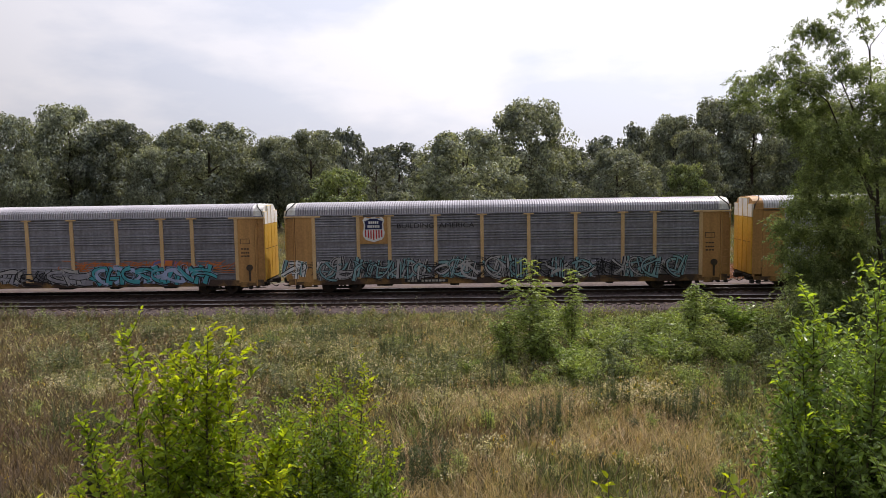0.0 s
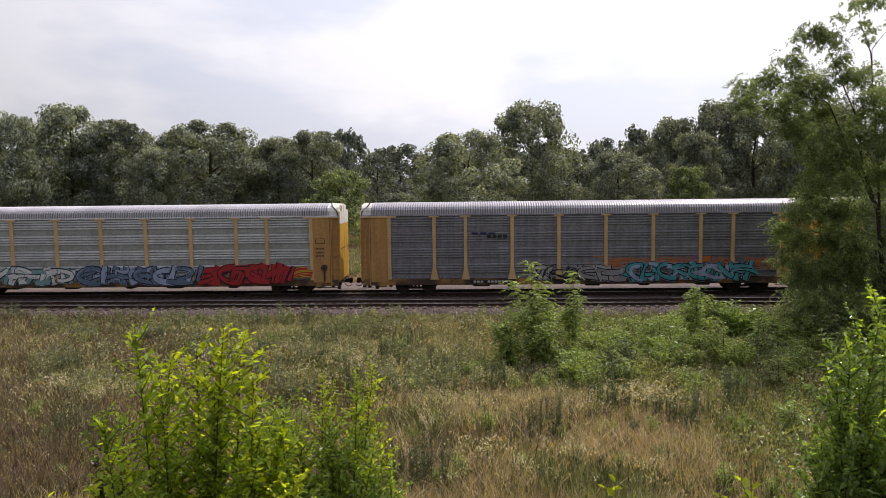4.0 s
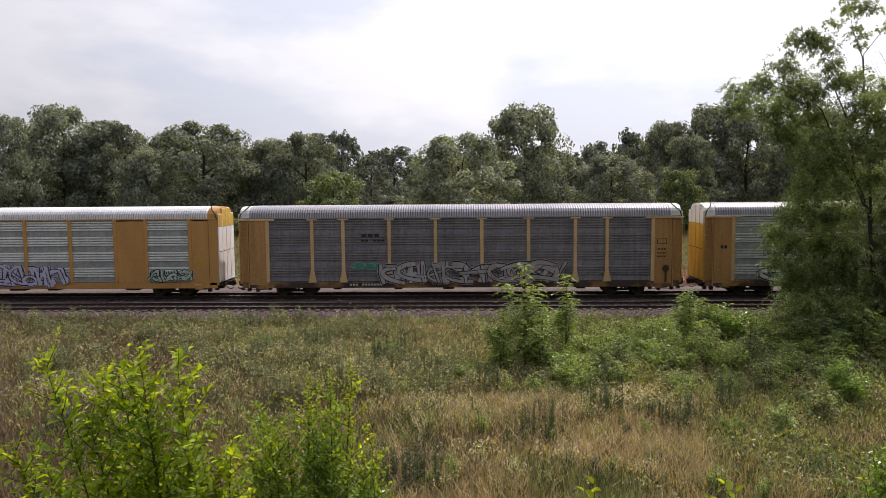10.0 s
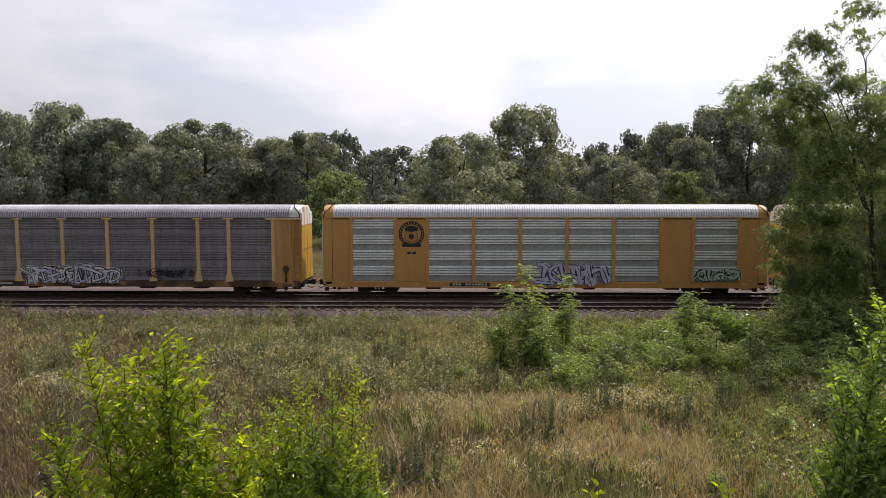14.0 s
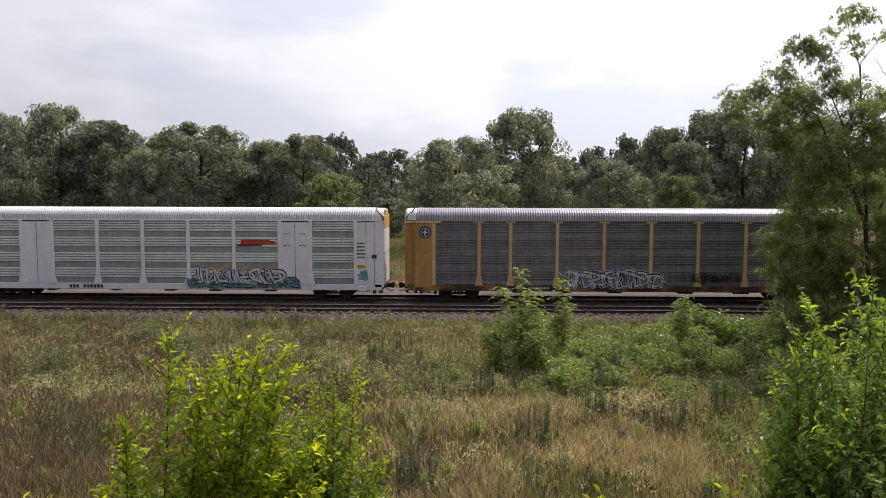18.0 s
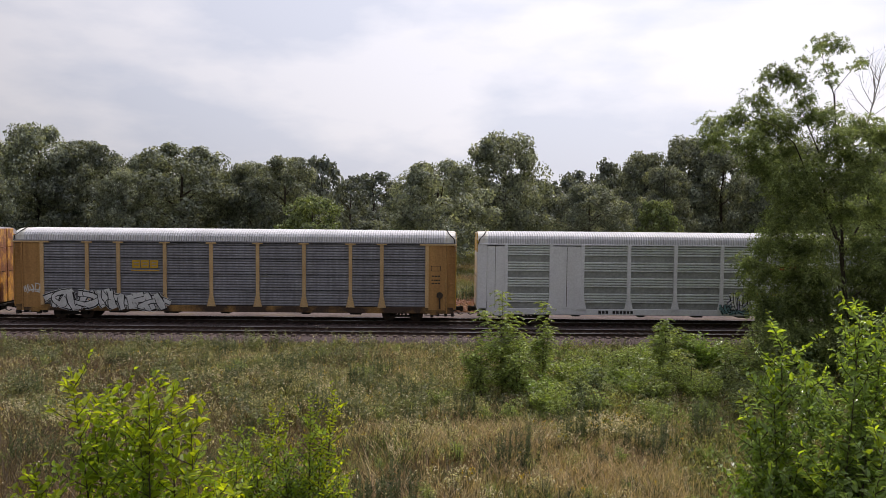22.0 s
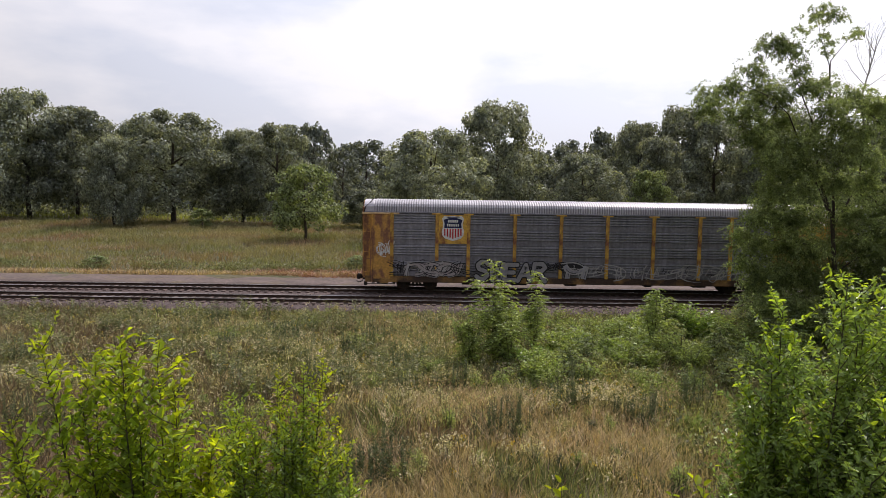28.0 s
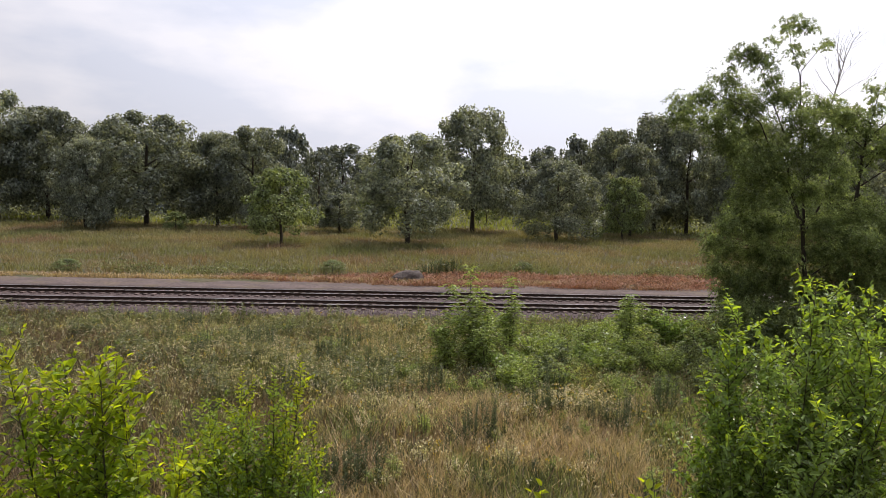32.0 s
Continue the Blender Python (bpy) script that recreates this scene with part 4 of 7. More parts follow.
def autorack(index, label, panel="panel_dark", style="bands", flare=False, body="yellow", post="post", roof="roof", roof_end="white_edge", solid=None, solid_mat="yellow", boxy_end=False, sill="sill", edge="white_edge", doors=None):
    """A covered car-carrier wagon: sill, trucks, ribbed side screens between posts, arched roof, end doors and ladders."""
    car = thing("autorack_car", label, "train car", group="cars of the freight train")
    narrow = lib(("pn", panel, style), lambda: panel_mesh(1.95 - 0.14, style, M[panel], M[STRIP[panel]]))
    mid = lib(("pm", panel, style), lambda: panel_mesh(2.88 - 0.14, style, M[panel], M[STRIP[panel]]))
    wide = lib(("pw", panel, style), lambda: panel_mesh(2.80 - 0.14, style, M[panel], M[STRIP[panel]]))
    pm = lib(("post", post, flare), lambda: post_mesh(M[post], flare))
    plain = lib(("post", post, False), lambda: post_mesh(M[post], False))
    cap = lib(("cap", post), lambda: shared(boxed(-0.32, 0.32, -0.08, 0.02, EAVE - 0.11, EAVE - 0.03, bevel=0.01), "post_cap", M[post]))
    # under-frame
    part("side_sill", boxed(-HALF + 0.2, HALF - 0.2, -SIDE - 0.02, -SIDE + 0.12, SILL0, SILL1, bevel=0.02), M[sill], car, "dirty painted side sill")
    part("side_sill", boxed(-HALF + 0.2, HALF - 0.2, SIDE - 0.12, SIDE + 0.02, SILL0, SILL1, bevel=0.02), M[sill], car)
    part("deck", boxed(-HALF + 0.1, HALF - 0.1, -SIDE + 0.14, SIDE - 0.14, 0.86, 1.0), M["black"], car, "sooty steel deck")
    part("centre_sill", boxed(-HALF + 0.3, HALF - 0.3, -0.3, 0.3, 0.42, 0.85), M["black"], car, "black centre sill")
    rng = random.Random(index)
    for k in range(5):
        x = -7.5 + k * 3.6 + rng.uniform(-0.8, 0.8)
        part("underframe_box", boxed(x, x + rng.uniform(0.4, 1.1), -1.3, -0.6, 0.46, 0.82, bevel=0.03), M["black"], car)
    # sides
    for sgn in (-1, 1):
        turn = 0 if sgn < 0 else 180
        for i, (a, b) in enumerate(BAYS):
            slim = i in (1, 7)
            if slim and solid and (i in solid):
                part("solid_panel", boxed(a + 0.09, b - 0.09, sgn * (SIDE + 0.005) - 0.02, sgn * (SIDE + 0.005) + 0.02, SILL1, EAVE - 0.1, bevel=0.01), M[solid_mat], car, "smooth painted side panel")
                continue
            me = narrow if slim else (wide if i in (0, 8) else mid)
            child("side_panel", me, car, pose((a + b) / 2, sgn * SIDE, 0, 0, 0, turn))
        for x in POSTS:
            child("post", pm, car, pose(x, sgn * SIDE, 0, 0, 0, turn))
            if not boxy_end:
                child("post_cap", cap, car, pose(x, sgn * SIDE, 0, 0, 0, turn))
        part("top_rail", boxed(-HALF + 0.15, HALF - 0.15, sgn * SIDE - 0.05, sgn * SIDE + 0.05, EAVE - 0.03, EAVE + 0.05, bevel=0.01), M[panel if not boxy_end else body], car, "top rail under the roof edge")
    # ends
    for e in (-1, 1):
        for sgn in (-1, 1):
            y0, turn = sgn * SIDE, 0 if sgn < 0 else 180
            child("post", plain, car, pose(e * DOOR, y0, 0, 0, 0, turn))
            xa, xb = sorted((e * (DOOR + 0.09), e * 13.12))
            part("end_panel", boxed(xa, xb, y0 - 0.03, y0 + 0.03, SILL0 + 0.2, EAVE - 0.1, bevel=0.015), M[body], car, "weathered painted end panel")
            if boxy_end:
                xa, xb = sorted((e * 13.14, e * 13.72))
                part("corner_panel", boxed(xa, xb, y0 - 0.02, y0 + 0.02, SILL0 + 0.2, EAVE - 0.02, bevel=0.015), M[body], car)
            else:
                xa, xb = sorted((e * 13.14, e * 13.22))
                part("corner_post", boxed(xa, xb, y0 - 0.05, y0 + 0.1, SILL0, EAVE - 0.05, bevel=0.01), M[body], car)
                xa, xb = sorted((e * 13.22, e * 13.74))
                part("corner_panel", boxed(xa, xb, y0 * 0.95 - 0.03, y0 * 0.95 + 0.03, SILL0 + 0.25, EAVE - 0.15, bevel=0.01), M[body], car)
                child("ladder", lib(("ladder", body), lambda: ladder_mesh(M[body])), car, pose(e * 13.48, y0 * 1.01, 0, 0, 0, turn))
                xa, xb = sorted((e * 11.5, e * 13.8))
                part("header_beam", boxed(xa, xb, y0 - 0.07, y0 + 0.06, EAVE - 0.12, EAVE - 0.02, bevel=0.012), M["post" if body != "white" else "white"], car)
            part("jack_pad", boxed(e * 12.4 - 0.25, e * 12.4 + 0.25, y0 - 0.06, y0 + 0.05, SILL0 - 0.08, SILL0 + 0.25, bevel=0.02), M[sill], car)
        child("end_door", lib(("enddoor", doors or body, edge), lambda: end_door_mesh(M[doors or ("door_yellow" if body == "yellow" else body)], M[edge])), car, pose(e * 13.72, 0, 0, 0, 0, 0 if e > 0 else 180), "folding end doors, sun-bleached at the top")
        if e > 0 and not boxy_end:
            hw = bmesh.new()
            cyl(hw, (12.75, -SIDE - 0.05, 1.75), (12.75, -SIDE - 0.13, 1.75), 0.2, seg=14)
            box(hw, 12.7, 12.8, -SIDE - 0.1, -SIDE - 0.03, 0.9, 1.7)
            part("brake_wheel", hw, M["wheel"], car, "dark hand brake wheel")
        for sgn in (-1, 1):
            bv, bf = [], []
            tube(bv, bf, [(e * (HALF - 0.62), sgn * 0.95, APEX + 0.02), (e * (HALF - 0.5), sgn * 1.32, APEX - 0.16), (e * (HALF - 0.2), sgn * 1.55, APEX - 0.45), (e * (HALF - 0.13), sgn * 1.56, EAVE)], [0.035] * 4, 5)
            child("roof_end_seam", mesh_from("roof_end_seam", bv, bf, [M["seam"]]), car, None, "dark seam at the roof end")
        bx = bmesh.new()
        for k in range(5):
            px = e * (11.9 + 0.42 * k + rng.uniform(-0.1, 0.1))
            box(bx, px - 0.09, px + 0.09, -SIDE + 0.05, -SIDE + 0.35, SILL0 - rng.uniform(0.05, 0.25), SILL0 + 0.02)
        box(bx, min(e * 11.8, e * 13.7), max(e * 11.8, e * 13.7), -SIDE + 0.12, -SIDE + 0.16, SILL0 - 0.14, SILL0 - 0.1)
        part("brake_rigging", bx, M["black"], car, "sooty brake rigging below the sill")
        cp = bmesh.new()
        box(cp, e * 13.5, e * 14.12, -0.12, 0.12, 0.62, 0.88, bevel=0.03)
        box(cp, e * 14.02, e * 14.26, -0.17, 0.17, 0.58, 0.92, bevel=0.05)
        part("coupler", cp, M["black"], car, "rusty black knuckle coupler")
        hv, hf = [], []
        tube(hv, hf, [(e * 13.7, -0.45, 0.75), (e * 13.9, -0.47, 0.5), (e * 14.1, -0.45, 0.42), (e * 14.25, -0.42, 0.5)], [0.03] * 4, 6)
        child("air_hose", mesh_from("air_hose", hv, hf, [M["black"]]), car)
        part("end_platform", boxed(e * 13.55 - 0.22, e * 13.55 + 0.22, -SIDE + 0.1, SIDE - 0.1, 0.72, 0.84, bevel=0.01), M["black"], car)
        tr = child("truck", lib("truck", truck_mesh), car, pose(e * TRUCK_X, 0, 0), "black cast two-axle truck")
        for a in (-0.85, 0.85):
            WHEELS.append((index, child("wheelset", lib("wheel", build_wheel), tr, pose(a, 0, 0.42)), a))
    child("roof", lib(("roof", roof, roof_end), lambda: roof_mesh(M[roof], M[roof_end])), car, None, "arched ribbed metal roof")
    return car


def plate(car, x0, x1, seed):
    part("number_plate", boxed(x0, x1, -SIDE - 0.03, -SIDE, SILL0 + 0.1, SILL0 + 0.31), M["p_dark"], car, "black stencil plate with pale bars")
    bars(car, x0 + 0.15, x1 - 0.15, SILL0 + 0.14, SILL0 + 0.27, 11, "p_mark", "pale bars of a stencilled number", -SIDE - 0.034, seed, "plate_marking")


def stencils(car, x, seed):
    for k, (dz, n) in enumerate(((2.0, 3), (1.75, 4), (1.55, 3))):
        bars(car, x - 0.28, x + 0.28, 0.9 + dz, 0.98 + dz, n, "p_dark", "small dark stencil bars", -SIDE - 0.036, seed + k)
    v = [rect(x - 0.3, x + 0.3, 3.25, 3.28), rect(x - 0.3, x + 0.3, 3.55, 3.58), rect(x - 0.3, x - 0.27, 3.25, 3.58), rect(x + 0.27, x + 0.3, 3.25, 3.58)]
    flat_shape(car, "stencil_frame", [(p, "p_dark") for p in v], "dark stencilled frame", -SIDE - 0.034)


def build_train():
    Y = -SIDE - 0.04
    cars = []
    # first car, mostly behind the tree
    a = autorack(0, "yellow car carrier with pale painted roof and solid side panels", "panel_silver", "bands", False, "yellow", "yellow", "roof_white", "yellow", (1, 7), "yellow", True)
    cars.append(a)
    b = autorack(1, "weathered yellow car carrier with sooty grey side screens and teal graffiti", "panel_dark")
    xa, xb = BAYS[1]
    part("emblem_panel", boxed(xa + 0.09, xb - 0.09, -SIDE - 0.03, -SIDE, 3.15, EAVE - 0.12), M["yellow"], b, "yellow emblem board")
    rail_shield(b, (xa + xb) / 2, 4.05, 1.25, 1.42, -SIDE - 0.034)
    lettering(b, "BUILDING", -6.75, 4.1, 0.42, "p_dark", -SIDE - 0.014, "dark painted slogan")
    lettering(b, "AMERICA", -4.1, 4.1, 0.42, "p_dark", -SIDE - 0.014, "dark painted slogan")
    graffiti(b, -13.7, -10.6, 1.0, 2.35, 11, "p_teal", "p_black", "p_white", 3, "teal outlined graffiti across the end panel", Y, 3, 0.25, True)
    graffiti(b, -11.6, -2.0, 0.85, 2.45, 12, "p_teal", "p_black", "p_grey", 13, "teal and white graffiti with black outlines", Y - 0.05, 4, 0.7, True)
    graffiti(b, -2.0, 10.8, 0.85, 2.4, 13, "p_teal", "p_black", "p_grey", 16, "teal and white graffiti with black outlines", Y - 0.05, 4, 0.7, True)
    plate(b, -6.3, -3.6, 3)
    stencils(b, 12.5, 21)
    c = autorack(2, "yellow car carrier with dark grey screens, flared posts and cyan graffiti", "panel_dark", "bands", True)
    graffiti(c, 2.8, 10.2, 0.72, 2.1, 31, "p_cyan", "p_black", "p_sky", 8, "cyan bubble graffiti with pale outline", Y - 0.05, 2)
    graffiti(c, -3.3, 2.3, 0.75, 1.95, 32, "panel_dark", "p_black", "p_grey", 5, "grey outlined graffiti", Y - 0.05, 2, 0.5)
    graffiti(c, 0.6, 11.4, 1.5, 2.35, 33, "p_orange", "p_orange", "p_violet", 9, "faded orange and violet spray", Y + 0.012, 1, 0.3, True)
    bars(c, -6.9, -5.3, 3.75, 3.87, 3, "p_navy", "dark faded emblem bars", -SIDE - 0.01, 4)
    bars(c, -5.9, -4.6, 3.5, 3.72, 4, "p_dark", "dark faded lettering bars", -SIDE - 0.01, 5)
    plate(c, -6.9, -4.2, 6)
    stencils(c, 12.5, 35)
    d = autorack(3, "yellow car carrier with bright silver screens and red graffiti", "panel_silver")
    graffiti(d, -10.2, -3.5, 0.75, 1.95, 41, "p_white", "p_black", "p_teal", 5, "white bubble graffiti with black outline", Y - 0.05, 3)
    graffiti(d, -2.9, 4.3, 0.75, 2.05, 42, "p_blue", "p_black", "p_sky", 6, "slate blue bubble graffiti", Y - 0.05, 3)
    graffiti(d, 4.9, 10.3, 0.72, 2.2, 43, "p_red", "p_black", "p_red", 5, "large red graffiti with black edges", Y - 0.05, 1)
    graffiti(d, 8.6, 11.7, 1.2, 1.8, 44, "p_red", "p_gold", "p_red", 4, "red and yellow spray tag", Y - 0.05, 1, 0.6)
    bars(d, -12.75, -12.3, 2.95, 3.15, 2, "p_dark", "dark stencil bars", -SIDE - 0.035, 7)
    stencils(d, 12.5, 45)
    e = autorack(4, "yellow car carrier with dark screens, flared posts and white graffiti", "panel_brown", "bands", True)
    bars(e, -6.1, -4.9, 3.78, 3.98, 3, "p_dark", "dark emblem bars", -SIDE - 0.01, 8)
    bars(e, -6.1, -4.6, 3.5, 3.62, 6, "p_dark", "small dark lettering bars", -SIDE - 0.01, 9)
    for x, w in ((-4.7, 1.0), (-1.8, 1.1), (1.7, 0.9), (4.5, 1.0)):
        flat_shape(e, "sprayed_spot", [(disc(x, 1.55, 0.5 * w, 14, 0.8), "p_green")], "green sprayed background spot", Y - 0.03)
    graffiti(e, -4.8, 5.8, 0.8, 2.35, 51, "p_mauve", "p_black", "p_grey", 8, "mauve-grey graffiti with black outline", Y - 0.05, 4, 1.0, True)
    graffiti(e, -6.6, -5.2, 1.75, 2.2, 53, "p_green", "p_green", "p_teal", 3, "small green tag", Y + 0.01, 1, 0.2, True)
    plate(e, -7.0, -4.6, 10)
    stencils(e, 12.5, 55)
    f = autorack(5, "clean yellow car carrier with silver screens and round emblem", "panel_pale", "bands", False, "clean_yellow", "clean_yellow", "roof_white", "clean_yellow", (1, 7), "clean_yellow", True, "clean_yellow", "door_yellow", "white")
    cx, cz = (BAYS[1][0] + BAYS[1][1]) / 2, 3.95
    flat_shape(f, "round_emblem", [(disc(cx, cz, 0.80), "p_dark"), (disc(cx, cz, 0.60), "yellow"), (shield_outline(cx, cz - 0.1, 0.78, 0.86), "p_dark"), (shield_outline(cx, cz - 0.1, 0.70, 0.78), "yellow"),
                                   (disc(cx, cz + 0.32, 0.42, 16, 0.45), "p_dark"), (rect(cx - 0.6, cx + 0.6, cz - 0.80, cz - 0.60), "p_dark")]
               + [(disc(cx + 0.70 * math.cos(q), cz + 0.70 * math.sin(q), 0.045, 8), "yellow") for q in [0.26 * k for k in range(-3, 16)]]
               + [(disc(cx, cz - 0.15, 0.19, 5), "p_dark")], "round dark heritage emblem on a yellow panel", -SIDE - 0.03)
    bars(f, cx - 0.3, cx + 0.3, 2.68, 2.84, 2, "p_dark", "dark initials bars", -SIDE - 0.032, 11)
    graffiti(f, -0.6, 3.9, 0.72, 2.3, 61, "p_lilac", "p_navy", "p_lilac", 5, "pale blue bubble graffiti", Y - 0.05, 2)
    graffiti(f, 9.4, 11.8, 1.05, 1.85, 62, "p_mint", "p_black", "p_mint", 4, "pale green bubble graffiti", Y - 0.05, 1)
    plate(f, -5.8, -3.3, 12)
    bars(f, 12.15, 12.75, 2.2, 2.42, 3, "p_gold", "yellow notice bars", -SIDE - 0.035, 13)
    g = autorack(6, "yellow car carrier with brown-grey screens and a round blue emblem", "panel_brown", "bands", True)
    flat_shape(g, "round_emblem", [(disc(-12.5, 4.25, 0.38), "p_dark"), (disc(-12.5, 4.25, 0.30), "p_sky"), (disc(-12.5, 4.25, 0.24), "p_navy"), (rect(-12.68, -12.32, 4.21, 4.29), "p_sign_white"), (rect(-12.54, -12.46, 4.07, 4.43), "p_sign_white")], "round blue and white cross emblem", -SIDE - 0.035)
    graffiti(g, -4.1, 2.1, 0.75, 2.05, 71, "p_lilac", "p_black", "p_white", 7, "pale violet graffiti with white edge", Y - 0.05, 3, 1.0, True)
    graffiti(g, 3.6, 6.8, 1.2, 1.8, 72, "p_black", "p_black", "p_red", 5, "thin dark tag", Y - 0.05, 1, 0.1)
    plate(g, -7.0, -4.6, 14)
    h = autorack(7, "grey-white car carrier with pale green-grey screens and flared posts", "panel_pale", "bands", True, "white", "white", "roof_white", "white_edge", (1, 7), "white", True, "white", "door_yellow")
    for x in (POSTS[0], POSTS[6]):
        part("door_seam", boxed(x + 0.96, x + 0.99, -SIDE - 0.03, -SIDE - 0.01, SILL1 + 0.1, EAVE - 0.15), M["seam"], h)
    for e_ in (-1, 1):
        part("door_seam", boxed(e_ * 12.62 - 0.012, e_ * 12.62 + 0.012, -SIDE - 0.036, -SIDE - 0.02, 1.0, EAVE - 0.1), M["seam"], h)
    flat_shape(h, "swoosh_emblem", [([(4.75, 3.45), (6.95, 3.5), (6.95, 3.62), (6.5, 3.72), (4.8, 3.72)], "p_sign_red"), (rect(4.5, 6.1, 3.36, 3.43), "p_dark"), (rect(5.0, 6.6, 3.55, 3.6), "p_orange")], "red and orange painted emblem stripe", -SIDE - 0.014)
    graffiti(h, 1.5, 8.3, 0.72, 1.4, 83, "p_teal", "p_dark", "p_teal", 8, "teal sprayed ground below white letters", Y - 0.03, 3, 1.0, True)
    graffiti(h, 1.8, 7.3, 0.95, 2.05, 81, "p_white", "p_black", "p_lilac", 6, "white and lilac graffiti letters with black lines", Y - 0.055, 3, 0.8, True)
    graffiti(h, 2.2, 7.1, 1.75, 2.1, 84, "p_gold", "p_gold", "p_gold", 5, "yellow sprayed flecks", Y + 0.01, 1, 0.2, True)
    for x in (POSTS[6] + 0.22, POSTS[6] + 1.18):
        bars(h, x, x + 0.5, 3.38, 3.42, 2, "p_dark", "small dark hinge marks on a door", -SIDE - 0.036, 25)
        bars(h, x, x + 0.5, 4.1, 4.14, 2, "p_dark", "small dark hinge marks on a door", -SIDE - 0.036, 26)
    bars(h, -6.2, -4.0, SILL0 + 0.08, SILL0 + 0.28, 10, "p_dark", "dark painted number bars", -SIDE - 0.026, 15)
    bars(h, 12.95, 13.3, 2.6, 2.82, 2, "p_dark", "dark painted mark", -SIDE - 0.036, 16)
    for k in range(5):
        bars(h, 12.05, 12.55, 3.5 - 0.22 * k, 3.6 - 0.22 * k, 3 + k % 2, "p_dark", "small grey stencil bars", -SIDE - 0.036, 17 + k)
    flat_shape(h, "notice_plate", [(rect(12.05, 12.55, 1.98, 2.18), "p_gold")], "yellow notice plate", -SIDE - 0.036)
    graffiti(h, 12.0, 12.6, 1.2, 1.9, 82, "p_cyan", "p_teal", "p_cyan", 2, "cyan tag", Y - 0.0, 2, 0.5)
    i = autorack(8, "yellow car carrier with blue-grey board screens and white graffiti", "panel_mid", "boards", True, "yellow", "post", "roof_white", "white_edge")
    # three block shapes and a rule stand for the painted initials
    lay = []
    for k in range(3):
        x = -6.35 + k * 0.56
        lay += [(rect(x, x + 0.5, 3.3, 3.78), "p_gold"), (rect(x + 0.1, x + 0.4, 3.42, 3.47), "panel_dark"), (rect(x + 0.1, x + 0.4, 3.6, 3.65), "panel_dark")]
    lay.append((rect(-6.4, -4.65, 3.1, 3.17), "p_gold"))
    flat_shape(i, "yellow_emblem", lay, "yellow block emblem with underline", -SIDE - 0.014)
    graffiti(i, -11.5, -4.4, 0.65, 2.0, 91, "p_white", "p_black", "p_white", 5, "white graffiti with thick black lines", Y - 0.05, 4)
    graffiti(i, -13.0, -12.1, 1.7, 2.3, 92, "p_white", "p_white", "p_white", 2, "white tag on the end panel", Y, 2, 0.2)
    stencils(i, 12.5, 95)
    plate(i, -6.6, -4.2, 17)
    j = autorack(9, "rusty yellow car carrier with grey screens and white outlined graffiti", "panel_dark", "bands", False, "yellow_rust", "yellow_chipped", "roof", "roof", edge="yellow_rust")
    part("emblem_panel", boxed(xa + 0.09, xb - 0.09, -SIDE - 0.03, -SIDE, 3.05, EAVE - 0.12), M["yellow_chipped"], j, "rusty yellow emblem board")
    rail_shield(j, (xa + xb) / 2, 4.02, 1.25, 1.42, -SIDE - 0.034)
    graffiti(j, -11.9, -7.1, 0.95, 2.05, 101, "p_mauve", "p_black", "p_grey", 5, "white outlined graffiti on sooty steel", Y - 0.05, 4, 0.8, True)
    letter_piece(j, "SWEAR", -6.8, -2.4, 0.85, 1.95, "p_soot", "p_black", "grey block letters with black edges", Y - 0.06)
    graffiti(j, -2.3, -1.4, 1.45, 2.0, 104, "p_grey", "p_black", "p_grey", 2, "small sprayed tag", Y - 0.05, 1, 0.3)
    graffiti(j, -1.2, 9.6, 0.9, 1.95, 102, "panel_dark", "p_grey", "p_black", 9, "pale outlined graffiti on sooty steel", Y - 0.05, 2, 0.25)
    graffiti(j, -13.0, -12.0, 2.2, 3.3, 103, "p_white", "p_white", "p_white", 2, "white tag on the rusty end panel", Y, 1, 0.0, True)
    plate(j, -7.2, -4.8, 18)
    cars += [b, c, d, e, f, g, h, i, j]
    return cars


CARS = build_train()
PITCH = 28.8


# distance that the train has run, by the gap between the first two cars
RUN = ((0, 16.55), (3, 41.65), (6, 66.8), (9, 91.97), (13, 125.85), (16, 151.5), (19, 177.2), (23, 211.6), (28, 254.0), (32, 287.9))


def run_at(t):
    ts, ss = zip(*RUN)
    return float(np.interp(t, ts, ss))


